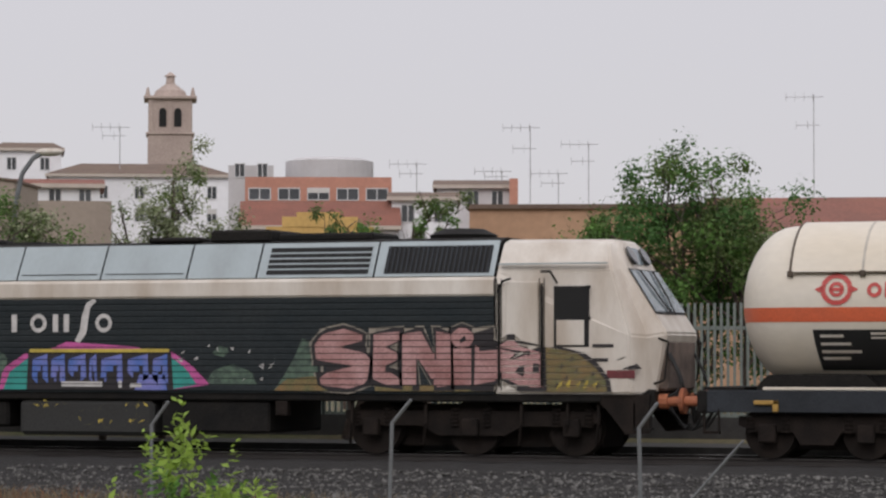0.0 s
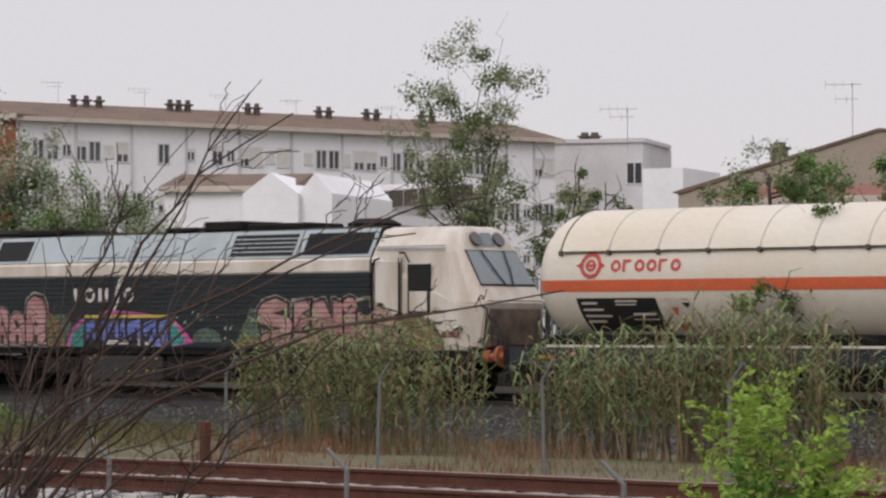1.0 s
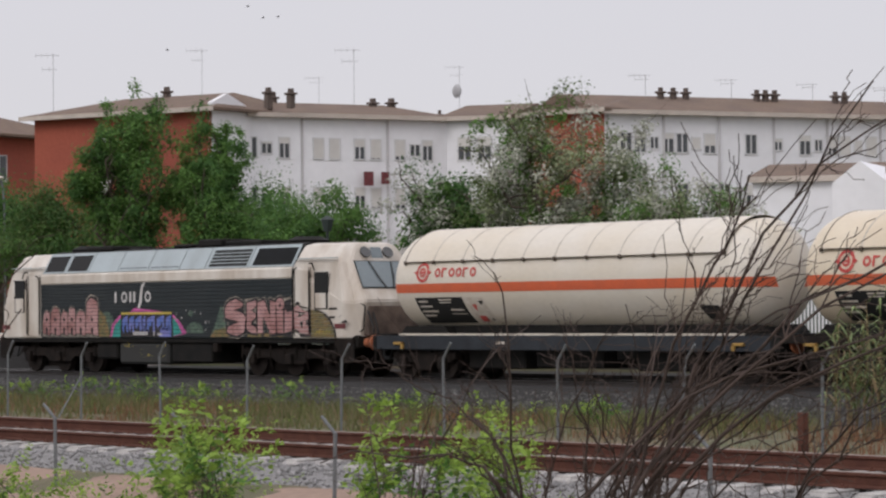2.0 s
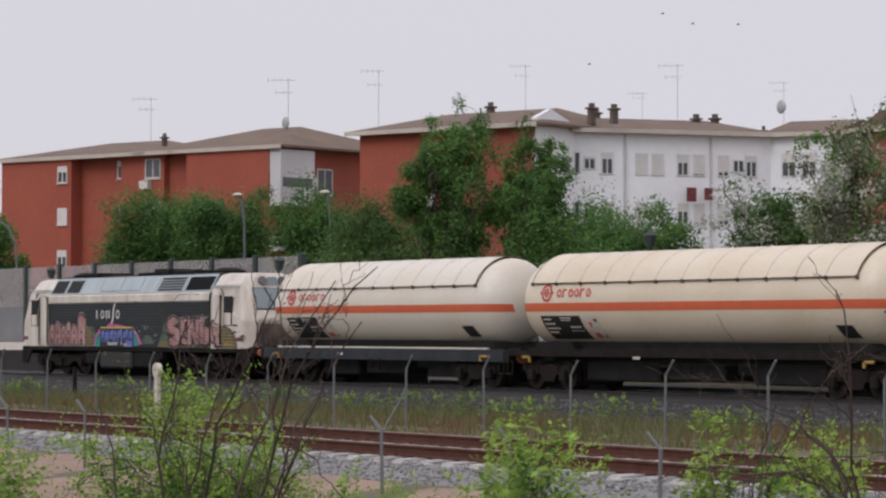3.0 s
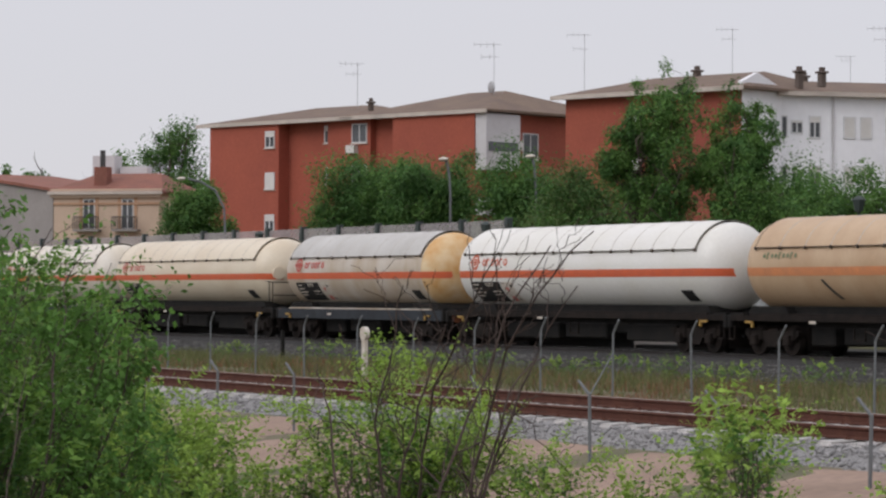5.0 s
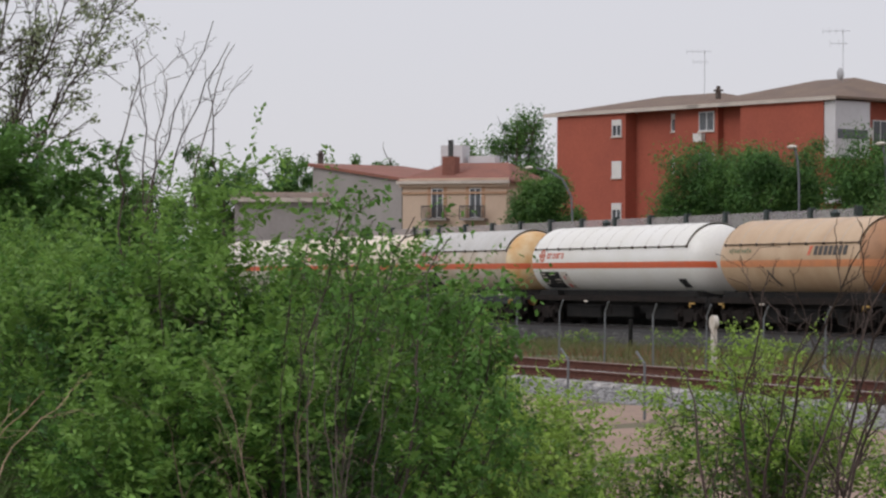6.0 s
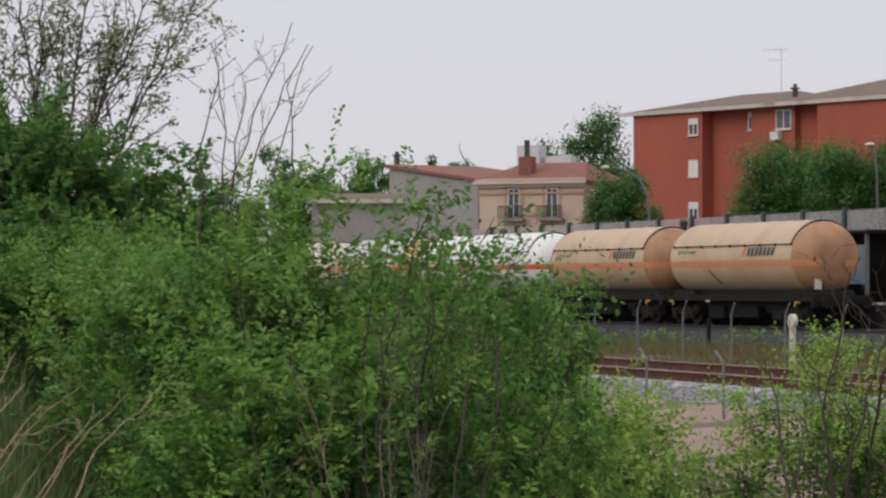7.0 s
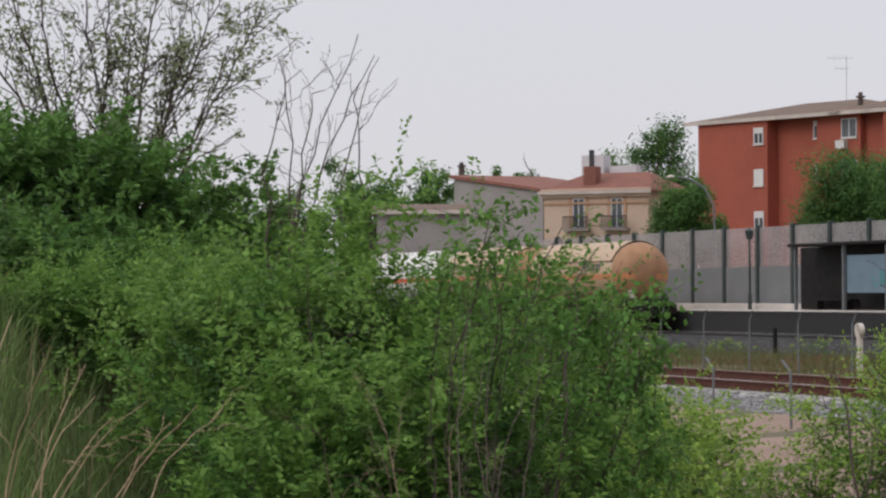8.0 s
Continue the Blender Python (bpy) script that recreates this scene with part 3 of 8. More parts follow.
    block([(-21.55, 1.72), (-21.2, 1.70), (-20.85, 1.75), (-20.8, 1.62), (-21.2, 1.58), (-21.5, 1.50), (-21.45, 1.28), (-20.9, 1.24), (-20.52, 1.34), (-20.45, 1.80), (-20.6, 1.95), (-21.1, 1.98), (-21.0, 2.10), (-20.62, 2.06), (-20.6, 2.26), (-21.0, 2.38), (-21.4, 2.30), (-21.6, 2.08)])
    block([(-20.38, 2.30), (-19.86, 2.32), (-19.86, 2.14), (-20.14, 2.10), (-20.14, 1.96), (-19.90, 1.94), (-19.90, 1.76), (-20.14, 1.74), (-20.14, 1.56), (-19.86, 1.52), (-19.86, 1.30), (-20.4, 1.34)])
    block([(-19.80, 2.30), (-19.42, 2.32), (-19.12, 1.80), (-19.12, 2.32), (-18.84, 2.30), (-18.82, 1.30), (-19.1, 1.28), (-19.52, 1.86), (-19.52, 1.32), (-19.80, 1.34)])
    block([(-18.78, 2.00), (-18.42, 2.00), (-18.42, 1.30), (-18.76, 1.30)])
    block([(-18.60 + 0.24 * math.cos(a * math.pi / 6), 2.20 + 0.20 * math.sin(a * math.pi / 6)) for a in range(12)])
    block([(-18.34, 2.30), (-18.04, 2.32), (-18.02, 1.98), (-17.62, 2.18), (-17.42, 2.02), (-17.70, 1.76), (-17.02, 1.98), (-17.00, 1.28), (-17.45, 1.30), (-17.86, 1.52), (-18.02, 1.30), (-18.36, 1.32)])
    halo = [swell(q, 0.10) for q in inn]
    paint("graffiti_halo", halo, M["graf_pale"], -0.0015, "cream sprayed halo round the lettering")
    paint("graffiti_outline", out_, M["graf_line"], 0.0, "black sprayed outline of the lettering")
    paint("graffiti_lettering", inn, M["graf_pink"], 0.003, "pink sprayed block lettering")
    hl = []
    for x0, x1 in ((-21.5, -20.7), (-20.35, -19.9), (-19.75, -18.9), (-18.7, -18.45), (-18.3, -18.1)):
        hl.append([(x0, 2.20), (x1 - 0.05, 2.22), (x1 - 0.1, 2.25), (x0 + 0.05, 2.24)])
        hl.append([(x0 + 0.04, 1.32), (x1, 1.36), (x1, 1.39), (x0 + 0.04, 1.36)])
    paint("graffiti_highlight", hl, M["graf_white"], 0.006)
    paint("graffiti_notch", [[(-17.62, 1.62), (-17.36, 1.70), (-17.38, 1.48), (-17.5, 1.52)], [(-18.66, 2.2), (-18.54, 2.25), (-18.52, 2.12), (-18.64, 2.1)], rect(-17.4, -17.25, 1.88, 1.95), rect(-17.2, -17.08, 1.55, 1.72)], M["graf_line"], 0.006)
    paint("graffiti_backdrop", [[(-22.45, 1.20), (-22.25, 1.45), (-22.0, 1.85), (-21.85, 2.2), (-21.65, 2.1), (-21.55, 1.75), (-21.5, 1.25), (-21.3, 1.2)]], M["graf_green"], -0.002, "grey-green sprayed cloud")
    paint("graffiti_backdrop", [[(-22.45, 1.19), (-22.2, 1.42), (-21.6, 1.48), (-21.2, 1.19)], [(-20.5, 1.19), (-20.1, 1.36), (-19.6, 1.3), (-18.2, 1.36), (-17.9, 1.19)], [(-16.96, 1.2), (-16.96, 2.02), (-16.4, 1.98), (-15.98, 1.72), (-15.76, 1.45), (-15.72, 1.2)]], M["graf_olive"], -0.001, "olive sprayed patch")
    # blue lettering over the fuel tank
    paint("graffiti_backdrop", [[(-28.4, 1.2), (-28.3, 1.62), (-27.8, 1.92), (-27.5, 1.95), (-27.6, 1.2)], [(-24.7, 1.2), (-24.62, 1.95), (-24.2, 1.7), (-23.7, 1.22)], [(-27.3, 1.98), (-26.9, 2.14), (-25.6, 2.12), (-25.2, 1.98)]], M["graf_mag"], -0.002, "magenta sprayed glow")
    paint("graffiti_backdrop", [[(-28.3, 1.2), (-28.15, 1.55), (-27.72, 1.84), (-27.6, 1.2)], [(-24.7, 1.2), (-24.62, 1.84), (-24.3, 1.62), (-24.0, 1.22)]], M["graf_teal"], -0.001, "teal sprayed wings")
    paint("graffiti_outline", [[(-27.78, 1.2), (-27.74, 2.0), (-24.62, 2.0), (-24.56, 1.2)]], M["graf_line"], 0.0)
    paint("graffiti_band", [[(-27.72, 1.93), (-27.70, 2.0), (-24.66, 2.0), (-24.66, 1.93)]], M["graf_yel"], 0.004)
    bl = []
    for i, (x0, x1) in enumerate(((-27.66, -27.30), (-27.24, -26.92), (-26.86, -26.46), (-26.40, -26.22), (-26.14, -25.66), (-25.56, -25.1), (-25.02, -24.68))):
        o = 0.06 * ((i * 7) % 3 - 1)
        bl.append([(x0, 1.42 + o), (x0 + 0.02, 1.88), (x1 - 0.02, 1.90), (x1, 1.38 + o), (x1 - 0.12, 1.36), (x1 - 0.12, 1.62), (x0 + 0.13, 1.60), (x0 + 0.12, 1.38 + o)])
    bl.append([(-25.4, 1.2), (-25.3, 1.5), (-24.75, 1.5), (-24.7, 1.2)])
    paint("graffiti_lettering", bl, M["graf_blue"], 0.003, "blue sprayed block lettering")
    # far end of the flank carries another pink block row
    rp, rl, rw = [], [], []
    rr = random.Random(9)
    x0 = -32.75
    for k in range(6):
        wd = 0.46 + 0.16 * (k % 3 == 1) + 0.30 * (k == 5)
        tp = 2.08 + 0.12 * (k % 2) + 0.30 * (k == 5)
        q = [(x0, 1.26), (x0 - 0.03, 1.7 + rr.uniform(-0.1, 0.1)), (x0 + 0.04, tp - 0.14), (x0 + wd * 0.4, tp), (x0 + wd * 0.85, tp - 0.05), (x0 + wd, tp - 0.3), (x0 + wd - 0.03, 1.55), (x0 + wd + 0.02, 1.24)]
        rp.append(q)
        cx_, cz_ = x0 + wd / 2, 1.7
        rw.append([(cx_ + (x - cx_) * 1.22, cz_ + (z - cz_) * 1.16) for x, z in q])
        rl += [[(cx_ - 0.05, 1.26), (cx_ - 0.07, 1.5), (cx_ + 0.07, 1.5), (cx_ + 0.05, 1.26)], [(cx_ - 0.07, 1.72), (cx_ - 0.05, 1.88), (cx_ + 0.08, 1.86), (cx_ + 0.06, 1.72)], [(x0 + wd, 1.24), (x0 + wd, 2.0), (x0 + wd + 0.04, 2.0), (x0 + wd + 0.04, 1.24)]]
        x0 += wd + 0.04
    paint("graffiti_halo", rw, M["graf_pale"], -0.0015)
    paint("graffiti_outline", [[(cx + (x - cx) * 0.91, 1.7 + (z - 1.7) * 0.94) for x, z in q] for q in rw for cx in [sum(p[0] for p in q) / len(q)]], M["graf_line"], 0.0)
    paint("graffiti_lettering", rp, M["graf_pink"], 0.003, "pink sprayed block lettering")
    paint("graffiti_notch", rl, M["graf_line"], 0.006)
    paint("graffiti_backdrop", [[(-28.95, 1.3), (-28.9, 2.0), (-28.6, 2.06), (-28.2, 1.85), (-28.3, 1.3)], [(-23.9, 1.3), (-23.7, 1.62), (-23.3, 1.7), (-22.9, 1.55), (-22.8, 1.3)], [(-23.8, 1.85), (-23.6, 2.06), (-23.3, 2.0), (-23.5, 1.84)]], M["graf_green"], -0.003, "dull green sprayed patch")
    paint("graffiti_backdrop", [[(-29.15, 1.2), (-29.1, 2.1), (-28.7, 1.9), (-28.4, 1.2)]], M["graf_olive"], -0.001)
    cab = [[(-16.9, 2.04), (-16.3, 2.0), (-15.95, 1.74), (-15.72, 1.45), (-15.68, 1.2), (-15.76, 1.2), (-15.8, 1.42), (-16.02, 1.68), (-16.36, 1.92), (-16.9, 1.97)]]
    for k in range(9):
        a, b = -16.8 + 0.1 * k, 1.28 + 0.07 * ((k * 5) % 8)
        cab.append([(a, b), (a + 0.07, b + 0.09), (a + 0.11, b + 0.06), (a + 0.04, b - 0.02)])
    paint("graffiti_notch", cab, M["graf_line"], 0.004)
    paint("graffiti_notch", [[(-16.75 + 0.17 * k, 1.24 + 0.06 * (k % 3)), (-16.70 + 0.17 * k, 1.36), (-16.62 + 0.17 * k, 1.40 + 0.08 * (k % 2)), (-16.66 + 0.17 * k, 1.28)] for k in range(5)], M["graf_yel"], 0.005)
    # small scribbles and the number, as bars
    rnd = random.Random(4)
    sc = []
    for (x0, x1, z0, z1, n) in ((-24.6, -24.0, 1.72, 2.0, 6), (-23.0, -22.5, 1.6, 1.72, 5), (-23.9, -22.9, 1.9, 2.1, 6), (-23.2, -22.6, 1.3, 1.45, 3)):
        for _ in range(n):
            x, z = rnd.uniform(x0, x1), rnd.uniform(z0, z1)
            w = rnd.uniform(0.05, 0.14)
            sc.append([(x, z), (x + w, z + rnd.uniform(-0.03, 0.06)), (x + w, z + 0.07), (x, z + 0.04)])
    paint("scribble", sc, M["graf_white"], 0.004)
    paint("number_bar", [rect(-27.0, -26.1, 1.26, 1.36), rect(-25.75, -25.68, 1.24, 1.38), rect(-25.5, -25.25, 1.25, 1.33)], M["graf_white"], 0.006)
    sc = []
    for (x0, x1, z0, z1, n) in ((-27.7, -26.9, 0.86, 0.98, 12), (-27.0, -26.6, 0.65, 0.85, 10), (-26.5, -26.1, 0.72, 0.9, 9), (-26.6, -25.7, 0.42, 0.56, 16), (-25.75, -25.2, 0.80, 0.97, 10), (-25.6, -25.3, 0.62, 0.74, 6), (-25.7, -25.2, 0.42, 0.56, 9)):
        for _ in range(n):
            x, z = rnd.uniform(x0, x1), rnd.uniform(z0, z1)
            w, q = rnd.uniform(-0.05, 0.14), rnd.uniform(-0.09, 0.09)
            sc.append([(x, z), (x + w, z + q), (x + w + 0.04, z + q + 0.035), (x + 0.04, z + 0.035)])
    for one in sc:
        vs, fs = slices([one], 0.3, 0.0, lambda x, z: (lx(x), -1.366, z))
        if fs:
            raw("scrawl", vs, fs, M["graf_yel"], ft, "yellow sprayed scrawl")
    sc = [rect(-16.05, -15.65, 2.02, 2.08), rect(-16.05, -15.75, 1.76, 1.82), [(-15.62, 1.78), (-15.4, 1.86), (-15.1, 1.84), (-15.4, 1.82)], [(-15.6, 1.66), (-15.2, 1.72), (-15.1, 1.62), (-15.5, 1.62)]]
    for one in sc:
        vs, fs = slices([one], 0.3, 0.0, lambda x, z: (lx(x), -(SIDE + 0.025), z))
        raw("cab_scribble", vs, fs, M["graf_line"], loco)
    return loco


# -- tank wagons
TANK_R, TANK_Z = 1.45, 2.80


def build_wagon(x0, x1, paint_mat, stripe_mat, end_mat, label, marks, platform_right=False, dark_frame=True, shield=True, ledge=False, shield_mat=None):
    mid_x = (x0 + x1) / 2
    h = (x1 - x0) / 2
    w = empty("tank_wagon", label, "tank wagon", "tank wagons of the train")
    dome = 0.95
    prof = [(-h + dome * (1 - math.cos(math.pi / 2 * i / 8)), TANK_R * math.sin(math.pi / 2 * i / 8)) for i in range(9)]
    nseg = max(4, int(2 * (h - dome) / 1.3))
    for i in range(1, nseg):
        prof.append((-h + dome + 2 * (h - dome) * i / nseg, TANK_R))
    prof += [(-x, r) for x, r in prof[:9][::-1]]

    def radius(x):
        for (xa, ra), (xb, rb) in zip(prof, prof[1:]):
            if xa <= x <= xb:
                return ra + (rb - ra) * (x - xa) / max(xb - xa, 1e-6)
        return 0.01

    def revolve(name, rows, a0, a1, n, off, mat, parent, lab=""):
        full = abs(a1 - a0) >= 2 * math.pi - 1e-6
        vs, fs = [], []
        m = n if full else n + 1
        for x, r in rows:
            for j in range(m):
                a = a0 + (a1 - a0) * j / n
                vs.append((x, -(r + off) * math.cos(a), TANK_Z + (r + off) * math.sin(a)))
        for i in range(len(rows) - 1):
            for j in range(n):
                k = (j + 1) % m
                fs.append((i * m + j, i * m + k, (i + 1) * m + k, (i + 1) * m + j))
        return raw(name, vs, fs, mat, parent, lab, True)

    tank = revolve("tank", prof, 0, 2 * math.pi, 64, 0, paint_mat, w)
    if end_mat:
        revolve("stained_end", prof[-9:], 0, 2 * math.pi, 48, 0.004, end_mat, w, "rust-stained tank end")
    # belt on both flanks
    lo, hi = math.asin((2.47 - TANK_Z) / TANK_R), math.asin((2.73 - TANK_Z) / TANK_R)
    for f in (0, math.pi):
        sgn = 1 if f == 0 else -1
        vs, fs = [], []
        pr = [p for p in prof if p[1] > 0.5]
        for x, r in pr:
            for zz in (2.47, 2.60, 2.73):
                q = math.sqrt(max(r * r - (zz - TANK_Z) ** 2, 0.01))
                vs.append((x, -sgn * (q + 0.008), zz))
        for i in range(len(pr) - 1):
            for j in range(2):
                fs.append((i * 3 + j, i * 3 + j + 1, i * 3 + 4 + j, i * 3 + 3 + j))
        raw("belt_stripe", vs, fs, stripe_mat, w, "", True)
    # girth welds
    for i in range(1, nseg, 2):
        x = -h + dome + 2 * (h - dome) * i / nseg
        revolve("weld_seam", [(x - 0.02, TANK_R), (x, TANK_R + 0.004), (x + 0.02, TANK_R)], 0, 2 * math.pi, 48, 0.002, paint_mat, tank)
    if shield:
        sa = math.asin((3.36 - TANK_Z) / (TANK_R + 0.07))
        s0, s1 = -h + 1.15, h - 1.05
        rows_x = [s0 + (s1 - s0) * i / nseg for i in range(nseg + 1)]
        sh = revolve("sunshield", [(x, TANK_R) for x in rows_x], sa, math.pi - sa, 28, 0.07, shield_mat or paint_mat, w, "sheet sunshield over the top of the tank")
        for x in rows_x:
            revolve("shield_joint", [(x - 0.022, TANK_R), (x, TANK_R + 0.008), (x + 0.022, TANK_R)], sa, math.pi - sa, 28, 0.074, M["weld"] if x not in (rows_x[0], rows_x[-1]) else M["seam"], sh)
        for sgn in (1, -1):
            y, z = -sgn * (TANK_R + 0.075) * math.cos(sa), TANK_Z + (TANK_R + 0.07) * math.sin(sa)
            part("shield_edge", boxes((s0, s1, y - 0.015, y + 0.015, z - 0.016, z + 0.008)), M["seam"], sh)
            for x in rows_x:
                part("bracket", boxes((x - 0.05, x + 0.05, y - 0.03, y + 0.03, z - 0.08, z + 0.03), bev=0.01), M["seam"], sh)
    # frame
    fm = M["frame_blue"] if dark_frame else M["bogie"]
    e = h + 0.52
    bm = bmesh.new()
    for y in (-1.22, 1.22):
        add_box(bm, -e, e, y - 0.06, y + 0.06, 0.84 if dark_frame else 1.05, 1.24, bev=0.012)
    part("sole_bar", bm, fm, w)
    part("centre_sill", boxes((-e, e, -0.3, 0.3, 0.85, 1.15), bev=0.02), M["black_steel"], w)
    for x in (-e, e):
        part("head_stock", boxes((x - 0.1, x + 0.1, -1.3, 1.3, 0.82, 1.24), bev=0.03), M["black_steel"], w)
    for x in (-h * 0.80, h * 0.80):
        bm = prism([(x - 1.1, 1.22), (x + 1.1, 1.22), (x + 1.1, 1.33), (x + 0.9, 1.52), (x - 0.9, 1.52), (x - 1.1, 1.33)], -1.02, 1.02)
        part("saddle", bm, M["black_steel"], w)
    part("tank_cradle", boxes((-h + 1.2, h - 1.2, -0.7, 0.7, 1.16, 1.56), bev=0.02), M["black_steel"], w)
    part("drip_ledge", boxes((-h + 0.6, h - 0.6, -1.25, -1.12, 1.245, 1.30), bev=0.01), paint_mat if ledge else M["bogie"], w)
    for s in (-1, 1):
        bogie(w, s * (h - 1.55), 1.8, 2, 0.46)
        buffer_pair(w, s * e, s, M["orange_buf"] if dark_frame else M["bogie"])
        # end platform with its handrail
        part("end_platform", boxes((s * (h - 0.25), s * e, -1.25, 1.25, 1.25, 1.30)), M["black_steel"], w)
        pts = []
        for y in (-1.22, 1.22):
            pts += [[(s * (e - 0.05), y, 1.28), (s * (e - 0.05), y, 2.35), (s * (h - 0.15), y * 0.99, 2.38)], [(s * (e - 0.4), y, 1.28), (s * (e - 0.4), y, 2.35)]]
        pts += [[(s * (e - 0.05), -1.22, 2.35), (s * (e - 0.05), 1.22, 2.35)], [(s * (e - 0.05), -1.22, 1.8), (s * (e - 0.05), 1.22, 1.8)]]
        for p in (pts if platform_right and s > 0 else []):
            part("end_rail", rods([p], 0.022), M["bogie"], w)
        part("lever", boxes((s * (h - 0.9), s * (h - 0.45), -1.36, -1.28, 0.98, 1.06), (s * (h - 0.9), s * (h - 0.8), -1.36, -1.28, 0.85, 1.06), bev=0.015), M["ochre"], w, "ochre brake lever")
        part("step", boxes((s * (h + 0.2), s * (h + 0.5), -1.34, -1.2, 0.45, 0.50), (s * (h + 0.2), s * (h + 0.23), -1.3, -1.24, 0.5, 0.9), (s * (h + 0.47), s * (h + 0.5), -1.3, -1.24, 0.5, 0.9)), M["bogie"], w)
    part("brake_gear", boxes((-h + 3.2, -2.0, -0.75, 0.75, 0.3, 0.88), (2.6, h - 3.2, -0.75, 0.75, 0.3, 0.88), (-1.6, 1.2, -0.7, 0.7, 0.35, 0.88), (1.5, 2.3, -0.5, 0.5, 0.55, 0.9), bev=0.05), M["black_steel"], w)
    part("ladder_foot", boxes((-0.3, 0.3, -1.30, -1.24, 0.5, 0.55), (-0.3, -0.26, -1.3, -1.24, 0.5, 0.9), (0.26, 0.3, -1.3, -1.24, 0.5, 0.9)), M["bogie"], w)
    for x in (-2.6,):
        part("plate_bar", boxes((x, x + 0.35, -1.285, -1.27, 1.0, 1.08)), M["label_white"], w)

    def skin(off):
        def f(x, z):
            r = radius(x)
            return (x, -(math.sqrt(max(r * r - (z - TANK_Z) ** 2, 0.04)) + off), z)
        return f

    for name, polys, mat, off, lab in marks(-h):
        for one in (polys if name == "wordmark" else [[q] for q in polys] if name in ("data_bar", "hazard_mark") else [polys]):
            vs, fs = slices(one, 0.025 if name in ("roundel", "wordmark") else 0.10, 0.0, skin(off + 0.012), x_step=0.3)
            raw(name, vs, fs, mat, tank, lab)
    w.location = (mid_x, TRACK_Y, 0)
    return w


def wordmark(x, z, n, wdt, hgt, gap):
    """A row of plain open rings and bars that stands for a wordmark."""
    out = []
    for i in range(n):
        a = x + i * (wdt + gap)
        r = min(wdt, hgt) / 2
        if i % 3 == 1:
            out.append([[(a, z), (a, z + hgt), (a + wdt * 0.8, z + hgt), (a + wdt * 0.8, z + hgt - 0.07), (a + 0.07, z + hgt - 0.07), (a + 0.07, z)]])
        else:
            out.append(ring(a + wdt / 2, z + hgt / 2, r - 0.07, r, 14))
    return out


def red_marks(mark_mat, panel=True):
    def f(l):
        logo = ring(l + 2.0, 3.05, 0.20, 0.29, 28) + ring(l + 2.0, 3.05, 0.07, 0.14, 20) + [rect(l + 1.87, l + 2.13, 3.02, 3.08)]
        logo += [[(l + 1.60, 3.05), (l + 1.74, 3.12), (l + 1.74, 2.98)], [(l + 2.40, 3.05), (l + 2.26, 2.98), (l + 2.26, 3.12)]]
        word = wordmark(l + 2.55, 2.90, 6, 0.27, 0.27, 0.05)
        rows = [("roundel", logo, mark_mat, 0.006, "red ring mark"), ("wordmark", word, mark_mat, 0.006, "plain red wordmark shapes")]
        if panel:
            rows.append(("data_panel", [[(l + 1.55, 2.33), (l + 3.7, 2.33), (l + 3.8, 1.60), (l + 1.62, 1.60)]], M["black"], 0.005, "black data panel"))
            bars = []
            for z, ww in ((2.22, 0.42), (2.08, 0.55), (1.94, 0.72), (1.82, 0.5)):
                bars.append(rect(l + 1.68, l + 1.68 + ww, z - 0.028, z + 0.022))
            bars += [rect(l + 2.6, l + 3.2, 2.24, 2.28), rect(l + 2.6, l + 3.15, 2.17, 2.20), rect(l + 3.0, l + 3.6, 1.95, 2.0), rect(l + 2.95, l + 3.65, 1.85, 1.87)]
            rows.append(("data_bar", bars, M["label_white"], 0.010, ""))
            rows.append(("hazard_panel", [[(l + 3.75, 2.32), (l + 4.6, 2.32), (l + 4.85, 1.60), (l + 4.0, 1.60)]], M["label_white"], 0.005, "stained white hazard label"))
            rows.append(("hazard_mark", [[(l + 4.05, 2.12), (l + 4.25, 2.12), (l + 4.18, 1.92)], rect(l + 4.1, l + 4.4, 1.64, 1.80)], M["red_mark"], 0.010, ""))
            rows.append(("hazard_mark", [[(l + 4.35, 2.22), (l + 4.6, 2.22), (l + 4.5, 2.10)], rect(l + 4.55, l + 4.65, 1.66, 1.72)], M["black"], 0.010, ""))
        rows.append(("end_plate", [[(-l - 2.15, 2.02), (-l - 1.45, 2.02), (-l - 1.35, 1.66), (-l - 2.05, 1.66)]], M["black"], 0.005, "black side placard"))
        return rows
    return f


def tan_marks(l):
    return [("wordmark", wordmark(l + 1.6, 2.98, 9, 0.15, 0.22, 0.06), M["green_mark"], 0.006, "plain green wordmark shapes"),
            ("emblem", [[(l + 8.0, 2.9), (l + 8.15, 3.25), (l + 8.4, 3.25), (l + 8.2, 2.9)]], M["stripe"], 0.006, "orange slanted emblem"),
            ("wordmark", [[[(a, 2.90), (a + 0.05, 3.24), (a + 0.31, 3.24), (a + 0.26, 2.90)]] for a in (l + 8.5 + 0.37 * k for k in range(7))], M["dark_mark"], 0.006, "plain dark wordmark shapes"),
            ("rust_streak", [[(l + 4.6, 2.35), (l + 4.75, 2.35), (l + 5.4, 1.75), (l + 5.2, 1.75)]], M["dark_mark"], 0.005, "")]


def end_hatch(w, h, y=-0.7):
    bm = bmesh.new()
    add_rod(bm, (h - 0.35, y, 2.75), (h - 0.05, y, 2.75), 0.24, sides=20)
    add_rod(bm, (h - 0.05, y, 2.75), (h + 0.02, y, 2.75), 0.28, sides=20)
    add_rod(bm, (h + 0.02, y, 2.75), (h + 0.03, y, 2.75), 0.20, sides=20)
    part("end_hatch", bm, M["cream_b"], w, "round bolted hatch on the tank end")


